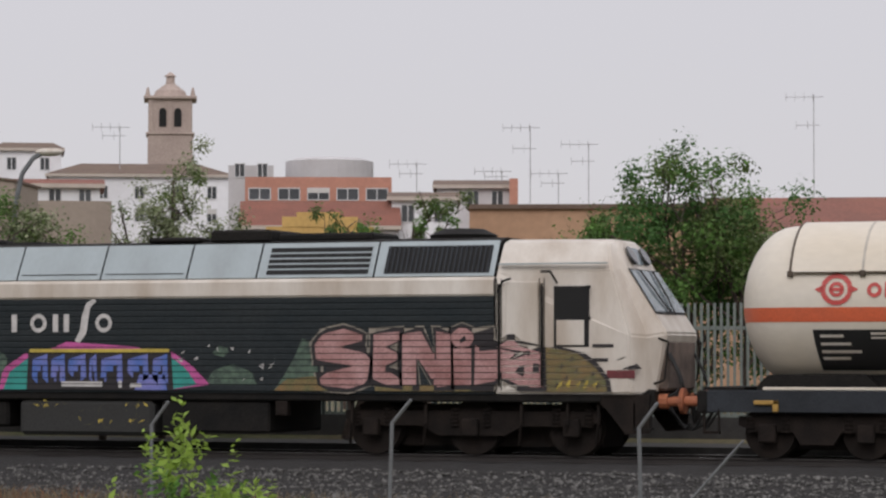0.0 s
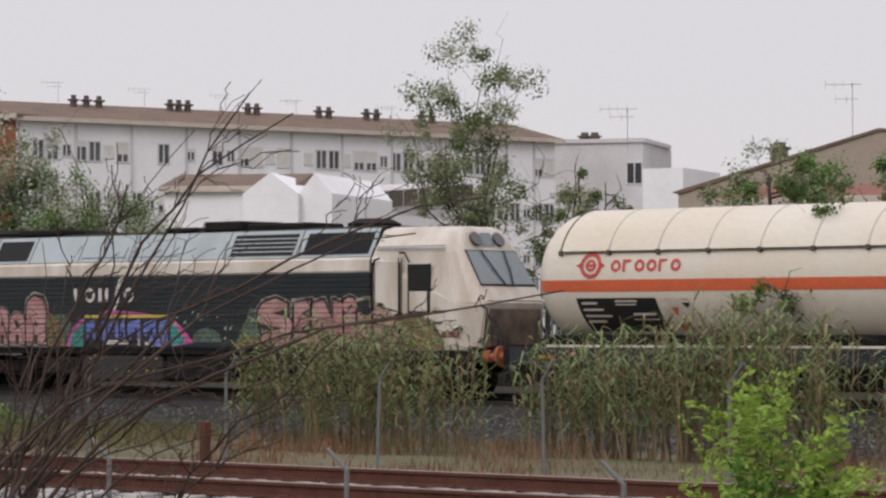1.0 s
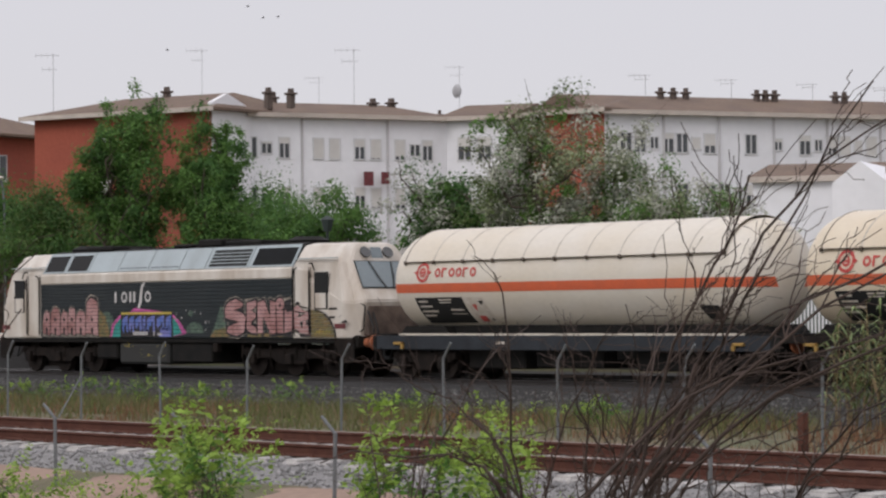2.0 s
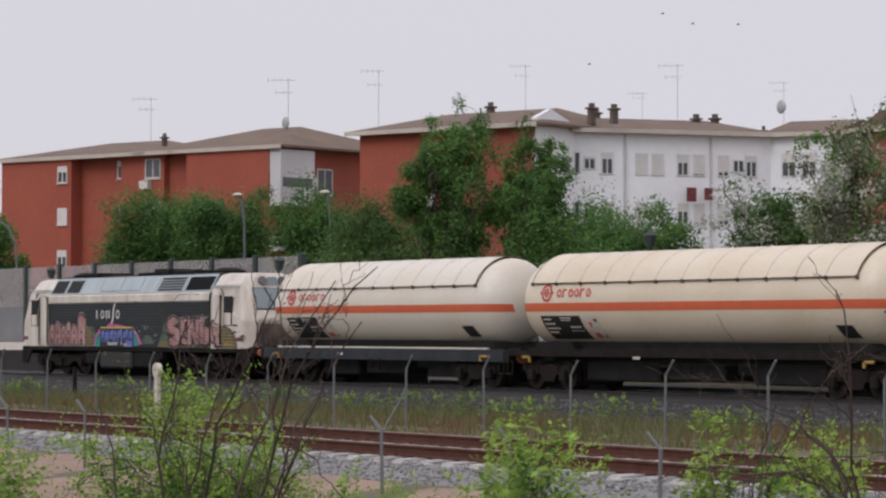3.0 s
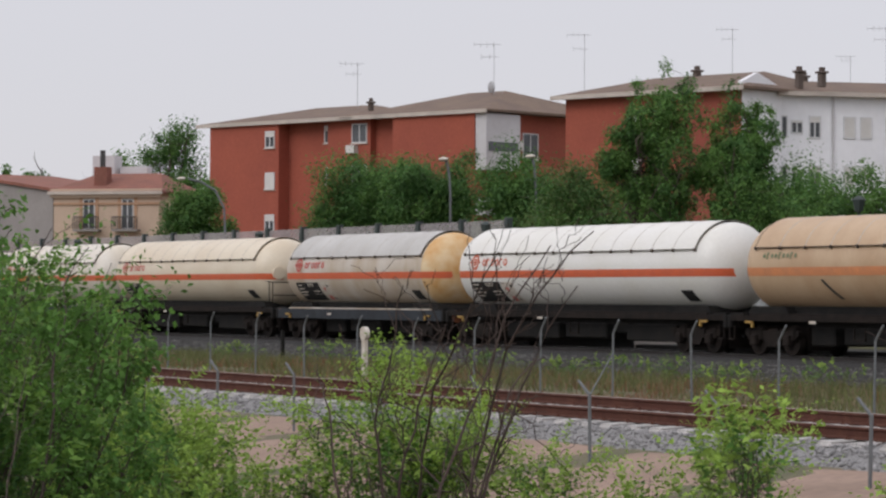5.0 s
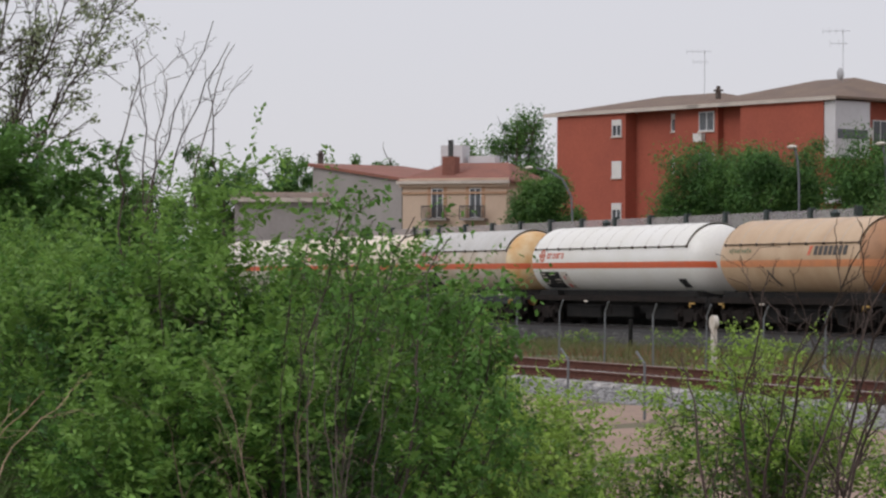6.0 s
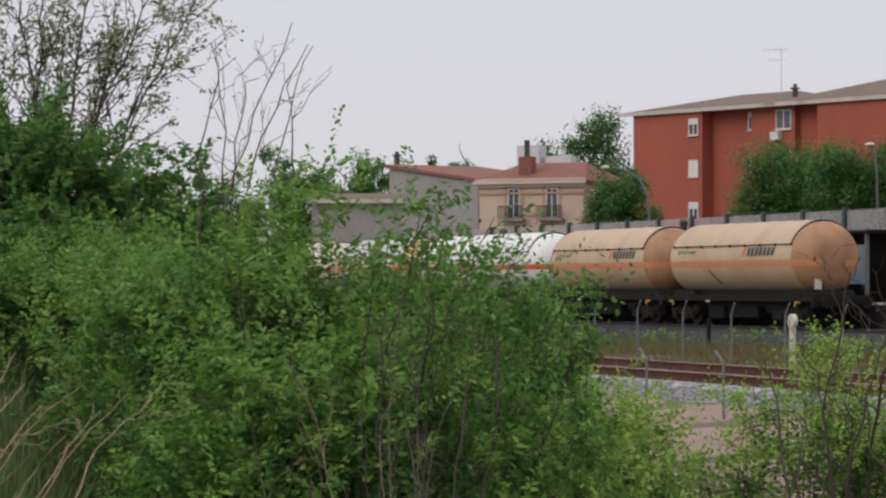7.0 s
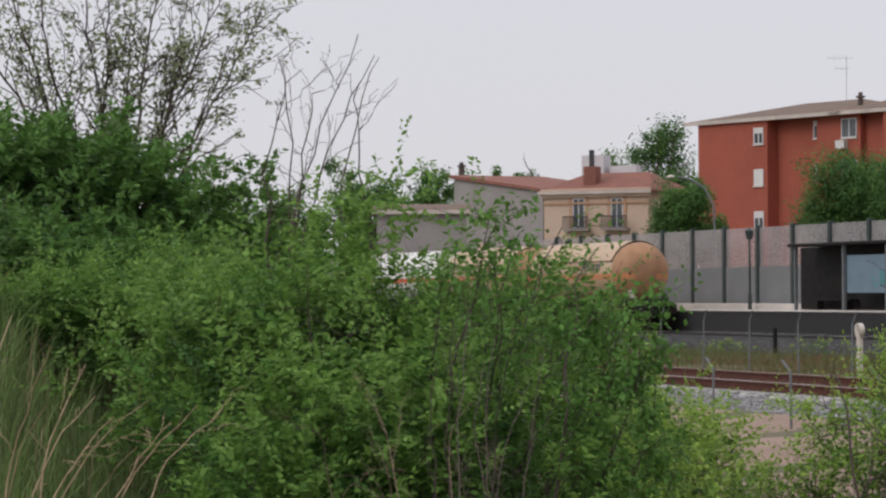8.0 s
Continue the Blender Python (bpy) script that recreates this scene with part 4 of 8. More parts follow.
M["seam"] = material("grimy_brown_edge_strip", (0.10, 0.075, 0.055), 0.8, 0, 0.3, 4)
M["weld"] = material("grey_shield_joint", (0.50, 0.46, 0.40), 0.6, 0, 0.3, 4)
locomotive = build_loco()
locomotive.location = (LOCO_MID, TRACK_Y, 0)
train = [locomotive]
train.append(build_wagon(-13.5, 1.9, M["cream"], M["stripe"], None, "cream tank wagon with orange stripe and black data panel", red_marks(M["red_mark"]), ledge=True))
train.append(build_wagon(3.1, 21.1, M["cream_b"], M["stripe"], None, "long yellowed cream tank wagon with orange stripe", red_marks(M["red_mark"]), platform_right=True, dark_frame=False))
end_hatch(train[-1], 9.0)
train.append(build_wagon(22.7, 36.7, M["greywhite"], M["stripe"], M["rust_end"], "dirty grey-white tank wagon with a rusty end", red_marks(M["red_mark"]), ledge=True, shield_mat=M["shield_grey"]))
train.append(build_wagon(38.1, 56.0, M["white_tank"], M["stripe"], None, "clean white tank wagon with red-orange stripe", red_marks(M["stripe"]), dark_frame=False))
train.append(build_wagon(57.3, 70.2, M["tan_tank"], M["stripe_faded"], M["brown_end"], "dirty tan tank wagon with faded orange stripe", tan_marks, dark_frame=False))
train.append(build_wagon(71.4, 84.9, M["tan_tank"], M["stripe_faded"], M["brown_end"], "dirty tan last tank wagon with a white tail plate", tan_marks, dark_frame=False))
part("tail_plate", boxes((7.23, 7.26, -1.15, -0.85, 1.55, 1.95), bev=0.005), M["label_white"], train[-1], "white tail plate")
for yy in (-0.75, 0.1):
    bm = bmesh.new()
    add_rod(bm, (6.15, yy, 2.75), (6.6, yy, 2.75), 0.11, sides=14)
    part("end_valve", bm, M["black_steel"], train[-1])

# ---- setting ----
M["soil"] = material("dry_grassy_soil", (0.13, 0.10, 0.06), 0.95, 0, 0.4, 0.5, 0.03, second=(0.07, 0.085, 0.03))
M["dirt"] = material("pinkish_bare_dirt", (0.30, 0.205, 0.155), 0.95, 0, 0.25, 0.6, 0.015, second=(0.22, 0.15, 0.11))
M["ballast"] = material("pale_limestone_ballast", (0.26, 0.253, 0.25), 0.95, 0, 0.5, 5.0, 0.03, second=(0.19, 0.185, 0.18))
M["stone"] = material("pale_limestone_stone", (0.29, 0.283, 0.28), 0.95, 0, 0.3, 9.0, island=0.3)
M["ballast_dark"] = material("oily_dark_ballast", (0.030, 0.029, 0.028), 0.95, 0, 0.6, 4.0, 0.06, second=(0.025, 0.023, 0.022))
M["stone_dark"] = material("grey_ballast_stone", (0.145, 0.142, 0.135), 0.95, 0, 0.3, 9.0, island=0.5, spec=0.2)
M["rail"] = material("rusty_rail_steel", (0.075, 0.030, 0.022), 0.85, 0, 0.4, 5.0, 0.002, second=(0.11, 0.047, 0.032), spec=0.2)
M["rail_head"] = material("dull_rail_head", (0.26, 0.19, 0.16), 0.5, 0.3, 0.3, 4.0)
M["rail_bright"] = material("bright_running_rail", (0.38, 0.37, 0.36), 0.3, 0.85, 0.2, 4.0)
M["sleeper"] = material("pale_concrete_sleeper", (0.44, 0.42, 0.40), 0.9, 0, 0.3, 4.0, 0.004, objvar=0.12)
M["galv"] = material("galvanised_post", (0.17, 0.18, 0.185), 0.65, 0.2, 0.3, 5.0)
M["concrete"] = material("weathered_concrete", (0.42, 0.39, 0.36), 0.9, 0, 0.3, 1.5, 0.004, second=(0.30, 0.27, 0.25))
M["paving"] = material("pale_platform_paving", (0.55, 0.50, 0.45), 0.9, 0, 0.2, 1.0, 0.003)
# Pale gravel made dark: the shade under the train is in its colour.
M["gravel"] = material("shade_darkened_gravel", (0.055, 0.053, 0.05), 0.95, 0, 0.3, 4.0, 0.01)
M["panel"] = material("cloudy_translucent_sheet", (0.42, 0.39, 0.385), 0.35, 0, 0.25, 0.6, second=(0.32, 0.29, 0.285))
pt_ = M["panel"].node_tree
tr_, mx_ = pt_.nodes.new("ShaderNodeBsdfTransparent"), pt_.nodes.new("ShaderNodeMixShader")
mx_.inputs[0].default_value = 0.55
pt_.links.new(pt_.nodes["Principled BSDF"].outputs[0], mx_.inputs[1])
pt_.links.new(tr_.outputs[0], mx_.inputs[2])
pt_.links.new(mx_.outputs[0], pt_.nodes["Material Output"].inputs[0])
M["board"] = material("dull_grey_lower_board", (0.17, 0.175, 0.175), 0.7, 0, 0.2, 0.8)
M["fence_green"] = material("pale_green_grey_fence_paint", (0.20, 0.235, 0.21), 0.6, 0, 0.3, 2.0)
M["dark_green"] = material("dark_green_post_paint", (0.03, 0.045, 0.04), 0.6, 0, 0.3, 2.0)
M["shelter_blue"] = material("blue_grey_shelter_panel", (0.14, 0.21, 0.26), 0.6, 0, 0.2, 1.5)


def ground_z(x, y):
    """Height of the ground: a bank under the camera, the bed of the near track, a hollow, the far track, the town."""
    prof_y = [-2000, -6, 0, 2.5, 6, 11, 14, 17.5, 18.7, 22.8, 23.5, 28, 40, 46.8, 49.5, 56, 58, 90, 3000]
    prof_z = [0.2, 0.2, 0.18, 0.0, -0.30, -0.48, -0.33, -0.14, -0.05, -0.10, -0.05, -0.12, -0.5, -0.85, -0.6, -0.15, 0.4, 1.0, 1.0]
    z = np.interp(y, prof_y, prof_z)
    ang = np.degrees(np.arctan2(-x, np.maximum(y, 0.01) + 0.0 * x))
    r = np.hypot(x, y)
    m = np.clip((ang - 73.5) / 7, 0, 1) * np.clip((r - 7) / 16, 0, 1) * np.clip((90 - r) / 40, 0, 1)
    m = m * m * (3 - 2 * m)
    z = z + m * np.where(y < 30, 2.3, 0)
    return z + 0.05 * np.sin(x * 0.9 + 1.3 * np.sin(y * 0.7)) * np.sin(y * 1.1) * (y < 17) + 0.04 * np.sin(x * 0.53) * np.sin(y * 0.8 + x * 0.2) * (y > 23) * (y < 46)


def grid_mesh(name, xs, ys, zf, mat, lab=""):
    X, Y = np.meshgrid(xs, ys, indexing="ij")
    Z = zf(X, Y)
    v = np.stack([X, Y, Z], -1).reshape(-1, 3)
    nx, ny = len(xs), len(ys)
    i, j = np.meshgrid(np.arange(nx - 1), np.arange(ny - 1), indexing="ij")
    a = (i * ny + j).ravel()
    ob = quick_mesh(name, v, np.stack([a, a + ny, a + ny + 1, a + 1], 1), mat)
    ob.data.polygons.foreach_set("use_smooth", [True] * len(ob.data.polygons))
    return tagged(ob, lab, kind="structure")


gx = np.concatenate([[-3000, -1200, -600, -350], np.arange(-240, 40, 0.9), [60, 120, 300, 900, 2500]])
gy = np.concatenate([[-2000, -500, -100, -30], np.arange(-12, 60, 0.6), [64, 70, 80, 95, 130, 250, 600, 1500, 3000]])
grid_mesh("ground", gx, gy, ground_z, M["soil"], "dry soil with thin grass beside the railway")


def dirt_z(x, y):
    return ground_z(x, y) + 0.012 + 0.02 * np.sin(x * 1.7 + y)


grid_mesh("dirt_track", np.arange(-140, 30, 0.7), np.arange(12.2, 18.9, 0.45), dirt_z, M["dirt"], "bare pinkish dirt track below the ballast")

# -- near track
NEAR_A, NEAR_B, NEAR_ZA, NEAR_ZB = 19.83, 21.50, 0.327, 0.372
RAIL_H = 0.15


def near_bed(x, y):
    p = np.interp(y, [18.1, 18.45, 19.1, 19.5, 22.2, 22.9, 23.6], [-0.28, -0.13, 0.065, 0.125, 0.15, -0.07, -0.16])
    return p + 0.02 * np.sin(x * 5.1 + 3 * np.sin(y * 4.3)) * np.sin(y * 6.7)


grid_mesh("near_ballast", np.arange(-150, 40, 0.34), np.arange(18.1, 23.61, 0.12), near_bed, M["ballast"], "bed of pale limestone ballast")


def rail(name, y, z, mats, x0=-600.0, x1=120.0):
    half = [(0.07, -RAIL_H), (0.07, -RAIL_H + 0.012), (0.012, -RAIL_H + 0.03), (0.010, -0.045), (0.035, -0.035), (0.036, -0.006), (0.028, 0.0)]
    pr = half + [(-a, b) for a, b in half[::-1]]
    v, f = [], []
    for x in (x0, x1):
        v += [(x, y + a, z + b) for a, b in pr]
    n = len(pr)
    me = bpy.data.meshes.new(name)
    f = [(i, (i + 1) % n, n + (i + 1) % n, n + i) for i in range(n)]
    me.from_pydata(v, [], f)
    for m in mats:
        me.materials.append(m)
    for k, p in enumerate(me.polygons):
        p.material_index = 1 if k in (5, 6, 7) else 0
    return tagged(new(name, me), kind="structure")


rail("rail", NEAR_A, NEAR_ZA, (M["rail"], M["rail_head"]))
rail("rail", NEAR_B, NEAR_ZB, (M["rail"], M["rail_head"]))
M["rail_far"] = material("oily_dark_rail_web", (0.025, 0.02, 0.018), 0.7, 0, 0.3, 4.0)
rail("rail", TRACK_Y - 0.835, 0.0, (M["rail_far"], M["rail_bright"]))
rail("rail", TRACK_Y + 0.835, 0.0, (M["rail_far"], M["rail_bright"]))

bed = tagged(new("sleeper_row"), "row of pale concrete sleepers under the rusty track", "railway track", kind="structure")
bm = bmesh.new()
add_box(bm, -0.14, 0.14, -1.3, 1.3, -0.2, 0.0, bev=0.03)
add_box(bm, -0.12, 0.12, -1.25, -0.55, -0.01, 0.02, bev=0.01)
add_box(bm, -0.12, 0.12, 0.55, 1.25, -0.01, 0.02, bev=0.01)
first = part("sleeper", bm, M["sleeper"], bed)
bm = boxes((-0.045, 0.045, -0.12, -0.06, 0.018, 0.04), (-0.012, 0.012, -0.12, -0.09, 0.03, 0.065), bev=0.004)
clip0 = part("rail_clip", bm, M["rail"], first)
tilt = math.atan2(NEAR_ZB - NEAR_ZA, NEAR_B - NEAR_A)
mid_y, mid_z = (NEAR_A + NEAR_B) / 2, (NEAR_ZA + NEAR_ZB) / 2 - RAIL_H - 0.02
clip0.location = (0, -0.835, 0)
first.matrix_basis = pose(-4, mid_y, mid_z, math.degrees(tilt))
for i in range(150):
    x = -4 - 0.6 * i
    if i:
        o = new("sleeper", first.data)
        o.parent = bed
        o.matrix_basis = pose(x, mid_y, mid_z, math.degrees(tilt), 0, random.uniform(-0.6, 0.6))
    else:
        o = first
    for dy in (-0.835, 0.835):
        if i == 0 and dy < 0:
            continue
        c = new("rail_clip", clip0.data)
        c.parent = o
        c.location = (0, dy, 0)

# -- far track
def far_bed(x, y):
    p = np.interp(y, [46.6, 47.6, 50.2, 54.0, 54.6, 57.0], [-0.95, -0.72, -0.13, -0.13, -0.14, -0.12])
    return p + 0.03 * np.sin(x * 4.1 + 3 * np.sin(y * 3.3)) * np.sin(y * 5.7)


grid_mesh("far_ballast", np.arange(-230, 40, 0.5), np.arange(46.6, 54.2, 0.2), far_bed, M["ballast_dark"], "bed of dark oily ballast")
far_row = tagged(new("far_sleeper_row"), "row of dark concrete sleepers under the running track", "railway track", kind="structure")
bm = boxes((-0.13, 0.13, -1.3, 1.3, -0.2, 0.0), bev=0.03)
fs0 = part("sleeper", bm, M["concrete"], far_row)
fs0.location = (0, TRACK_Y, -RAIL_H)
for i in range(1, 230):
    o = new("sleeper", fs0.data)
    o.parent = far_row
    o.location = (-0.65 * i, TRACK_Y, -RAIL_H)


def stones(name, n, x0, x1, y0, y1, zf, size, mat, lab, seed, power=1.0):
    rg = np.random.default_rng(seed)
    x = x0 + (x1 - x0) * rg.random(n) ** power
    y = y0 + (y1 - y0) * rg.random(n)
    z = zf(x, y)
    octa = np.array([(1, 0, 0), (-1, 0, 0), (0, 1, 0), (0, -1, 0), (0, 0, 1), (0, 0, -1)], float)
    tri = np.array([(0, 2, 4), (2, 1, 4), (1, 3, 4), (3, 0, 4), (2, 0, 5), (1, 2, 5), (3, 1, 5), (0, 3, 5)])
    s = size * (0.5 + rg.random((n, 1, 1))) * (0.6 + 0.7 * rg.random((n, 6, 1)))
    v = octa[None] * s
    a = rg.random(n) * 6.28
    b = rg.random(n) * 6.28
    ca, sa, cb, sb = np.cos(a)[:, None], np.sin(a)[:, None], np.cos(b)[:, None], np.sin(b)[:, None]
    vx, vy, vz = v[..., 0], v[..., 1], v[..., 2]
    vx, vy = ca * vx - sa * vy, sa * vx + ca * vy
    vy, vz = cb * vy - sb * vz, sb * vy + cb * vz
    v = np.stack([vx + x[:, None], vy + y[:, None], vz * 0.8 + (z + size * 0.3)[:, None]], -1).reshape(-1, 3)
    f = (tri[None] + 6 * np.arange(n)[:, None, None]).reshape(-1, 3)
    return tagged(quick_mesh(name, v, f, mat), lab, "ballast", kind="stuff")


stones("ballast_stones", 26000, -12, -95, 18.15, 20.6, near_bed, 0.030, M["stone"], "loose pale limestone ballast stones", 5, 1.3)
stones("ballast_stones", 9000, -12, -60, 20.6, 23.2, near_bed, 0.030, M["stone"], "loose pale limestone ballast stones", 6, 1.3)
stones("dark_ballast_stones", 22000, -8, -120, 46.9, 49.7, far_bed, 0.038, M["stone_dark"], "loose grey ballast stones beside the running track", 7, 1.3)

# -- fences with cranked post tops


def fence(name, y, spacing, x_first, n, arm, zb, zk, mat, lab, gaps=()):
    fobj = empty(name, lab, "fence", kind="")
    bm = bmesh.new()
    add_rod(bm, (0, 0, zb), (0, 0, zk), 0.021, sides=8)
    add_rod(bm, (0, 0, zk - 0.01), (arm[0], arm[1], zk + arm[2]), 0.019, sides=8)
    p0 = part("post", bm, mat, fobj)
    p0.location = (x_first, y, 0)
    for i in range(1, n):
        o = new("post", p0.data)
        o.parent = fobj
        o.matrix_basis = pose(x_first - spacing * i, y, random.uniform(-0.04, 0.03), random.uniform(-1.5, 1.5), random.uniform(-2, 2), 0)
    return fobj


fence("near_fence", 17.5, 2.745, -7.455, 28, (-0.17, -0.05, 0.16), -0.4, 0.645, M["galv"], "galvanised fence posts with cranked tops on the dirt track")
fence("far_fence", 28.0, 2.705, -5.64, 42, (0.20, 0.0, 0.24), -0.3, 1.12, M["galv"], "galvanised fence posts with cranked tops between the tracks")
for p, q in (((-46.2, 28, 0.75), (-45.85, 27.2, -0.15)), ((-8.3, 28.0, -0.1), (-7.3, 28.0, 1.0))):
    part("brace", rods([[p, q]], 0.014), M["galv"], bpy.data.objects["far_fence"])

bm = bmesh.new()
add_box(bm, -0.09, 0.09, -0.05, 0.05, -0.5, 0.62, bev=0.015)
add_rod(bm, (0, -0.055, 0.68), (0, 0.055, 0.68), 0.17, sides=20)
wp = tagged(part("track_marker", bm, M["label_white"]), "white concrete trackside marker with a round head", "marker post")
wp.location = (-62.7, 31.0, 0.2)
bm = boxes((-0.05, 0.05, -0.05, 0.05, -0.4, 0.75), (-0.07, 0.07, -0.02, 0.02, 0.55, 0.75), bev=0.01)
sp = tagged(part("signal_stake", bm, M["rail"]), "rusty iron stake beside the track", "post")
sp.location = (-23.9, 24.2, -0.1)
o = tagged(part("signal_stake", boxes((-0.06, 0.06, -0.06, 0.06, -0.8, 0.55), bev=0.01), M["black_steel"]), "dark iron stake in the grass", "post")
o.location = (-92.5, 42.5, 0)

# -- platform, screen wall and shelter behind the running track
bm = boxes((-215, -88, 54.25, 58.6, -0.3, 0.92), (-215, -88, 54.15, 54.6, 0.92, 1.0), bev=0.02)
tagged(part("platform", bm, M["paving"]), "pale paved station platform with a concrete edge", kind="structure")
bm = boxes((-215, -88, 54.2, 54.248, -0.3, 0.90))
tagged(part("platform_face", bm, M["ballast_dark"]), kind="structure")
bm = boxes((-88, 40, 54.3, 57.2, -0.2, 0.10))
tagged(part("gravel_walk", bm, M["gravel"]), "gravel strip behind the running track, darkened for the shade under the train", kind="structure")
screen = empty("screen_wall", "tall cloudy sheet screen wall with dark posts", "screen wall")
for i in range(17):
    x = -104 - 4.0 * i
    o = part("post", boxes((-0.14, 0.14, -0.14, 0.14, 0.92, 5.05), bev=0.02), M["dark_green"], screen) if i == 0 else new("post", o.data)
    o.parent = screen
    o.location = (x, 58.0, 0)
    if i < 16:
        p = part("sheet", boxes((-1.86, 1.86, -0.02, 0.02, 1.0, 4.95)), M["panel"], screen) if i == 0 else new("sheet", p.data)
        p.parent = screen
        p.location = (x - 2.0, 58.0, 0)
        q = part("lower_board", boxes((-1.86, 1.86, -0.05, -0.025, 1.0, 3.05), bev=0.01), M["board"], screen) if i == 0 else new("lower_board", q.data)
        q.parent = screen
        q.location = (x - 2.0, 58.0, 0)
part("plinth", boxes((-172, -100, 57.6, 57.9, 0.9, 1.26), bev=0.03), M["paving"], screen, "pale concrete plinth")
sh = empty("platform_shelter", "dark platform shelter with a flat roof and blue-grey panel", "shelter")
part("roof", boxes((-120.3, -106.0, 55.9, 57.9, 3.86, 4.0), bev=0.03), M["black_steel"], sh)
part("back_wall", boxes((-122.1, -106.3, 57.45, 57.55, 1.0, 3.85)), M["black_steel"], sh)
for x in (-119.9, -114.95, -110.8, -106.6):
    part("pillar", boxes((x - 0.07, x + 0.07, 56.1, 56.24, 0.95, 3.88)), M["galv"], sh)
part("front_panel", boxes((-114.85, -107.0, 56.25, 56.3, 1.75, 3.4), bev=0.01), M["shelter_blue"], sh, "blue-grey panel with green sprayed marks")
part("bench", boxes((-119.6, -116.0, 56.9, 57.4, 1.4, 1.48), (-119.4, -119.3, 56.95, 57.3, 0.98, 1.4), (-116.4, -116.3, 56.95, 57.3, 0.98, 1.4)), M["black_steel"], sh)
vs, fs = slices(ring(-112.1, 2.35, 0.2, 0.32, 12, 40, 320) + [rect(-111.6, -111.45, 2.05, 2.7), rect(-111.3, -110.9, 2.1, 2.22), rect(-111.3, -111.18, 2.1, 2.6)], 0.3, 0, lambda x, z: (x, 56.24, z))
raw("sprayed_mark", vs, fs, M["graf_teal"], sh)


def lantern(x, y, z0, z1):
    l = empty("platform_lantern", "dark green cast-iron lantern post on the platform", "street lamp", "platform lanterns")
    bm = bmesh.new()
    add_rod(bm, (0, 0, 0), (0, 0, z1 - z0), 0.07, 0.05)
    add_rod(bm, (0, 0, 0), (0, 0, 0.8), 0.12, 0.09)
    part("post", bm, M["dark_green"], l)
    bm = bmesh.new()
    add_rod(bm, (0, 0, z1 - z0), (0, 0, z1 - z0 + 0.4), 0.15, 0.24, 6)
    add_rod(bm, (0, 0, z1 - z0 + 0.4), (0, 0, z1 - z0 + 0.55), 0.28, 0.05, 6)
    part("lantern_head", bm, M["dark_green"], l)
    l.location = (x, y, z0)


for x in (-127.3, -104.5, -152, -172):
    lantern(x, 57.2, 0.92, 4.35)
lantern(-80.5, 58.6, 0.3, 4.75)

paling = empty("paling_fence", "pale green-grey metal paling fence behind the track", "fence")
# Plinth shares the gravel colour that is darkened for shade behind the train.
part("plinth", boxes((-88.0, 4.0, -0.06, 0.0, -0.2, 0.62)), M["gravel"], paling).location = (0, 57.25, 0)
far_panel = bmesh.new()
for k in range(18):
    add_box(far_panel, -2.5 * k / 18 - 0.055, -2.5 * k / 18, -0.012, 0.012, 0.15, 2.95)
slat0 = part("paling", boxes((-0.055, 0, -0.012, 0.012, 0.15, 2.95)), M["fence_green"])
for i in range(36):
    x = 4 - 2.56 * i
    p = part("fence_panel", boxes((-2.5, 0, 0.012, 0.05, 0.6, 0.68), (-2.5, 0, 0.012, 0.05, 2.4, 2.48)), M["fence_green"], paling) if i == 0 else new("fence_panel", p.data)
    q = part("post", boxes((-0.05, 0.05, 0.0, 0.1, 0.0, 3.0), bev=0.01), M["dark_green"], paling) if i == 0 else new("post", q.data)
    p.parent = q.parent = paling
    p.location = q.location = (x, 57.3, 0.0)
    if x > -34:
        for k in range(18):
            o = slat0 if i == 0 and k == 0 else new("paling", slat0.data)
            o.parent = p
            o.location = (-2.5 * k / 18, 0, 0)
    else:
        if far_panel is not None:
            rest = tagged(part("paling_run", far_panel, M["fence_green"], paling), kind="stuff")
            far_panel = None
        else:
            rest = tagged(new("paling_run", rest.data), kind="stuff")
        rest.parent = paling
        rest.location = (x, 57.3, 0)

# ---- the town ----
M["brick"] = material("red_brick", (0.34, 0.085, 0.050), 0.9, 0, 0.15, 0.4, second=(0.29, 0.072, 0.045), grain=0.15)
# Darker copy of the brick that carries shade in its colour.
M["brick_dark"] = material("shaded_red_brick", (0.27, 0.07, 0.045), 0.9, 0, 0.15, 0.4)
M["white_wall"] = material("whitewashed_wall", (0.84, 0.84, 0.86), 0.9, 0, 0.10, 0.15, second=(0.72, 0.72, 0.74), grain=0.05)
M["white_old"] = material("grey_stained_whitewash", (0.60, 0.59, 0.60), 0.9, 0, 0.2, 0.2, second=(0.45, 0.43, 0.43), grain=0.06)
M["tile"] = material("brown_roof_tile", (0.175, 0.12, 0.085), 0.9, 0, 0.3, 0.5, 0.02, second=(0.13, 0.09, 0.07))
M["terracotta"] = material("terracotta_roof_tile", (0.25, 0.095, 0.065), 0.9, 0, 0.3, 0.6, 0.02, second=(0.18, 0.075, 0.055))
M["cornice"] = material("cream_eaves", (0.55, 0.48, 0.42), 0.9, 0, 0.2, 1.0)
M["beige"] = material("beige_plaster", (0.54, 0.41, 0.31), 0.9, 0, 0.12, 0.3, second=(0.48, 0.36, 0.27), grain=0.06)
M["grey_wall"] = material("grey_cement_render", (0.30, 0.275, 0.26), 0.95, 0, 0.2, 0.3, second=(0.23, 0.21, 0.20), grain=0.1)
M["tan_wall"] = material("tan_plaster", (0.47, 0.30, 0.19), 0.9, 0, 0.15, 0.3, second=(0.40, 0.24, 0.15))
M["salmon"] = material("salmon_brick", (0.52, 0.25, 0.18), 0.9, 0, 0.15, 0.3)
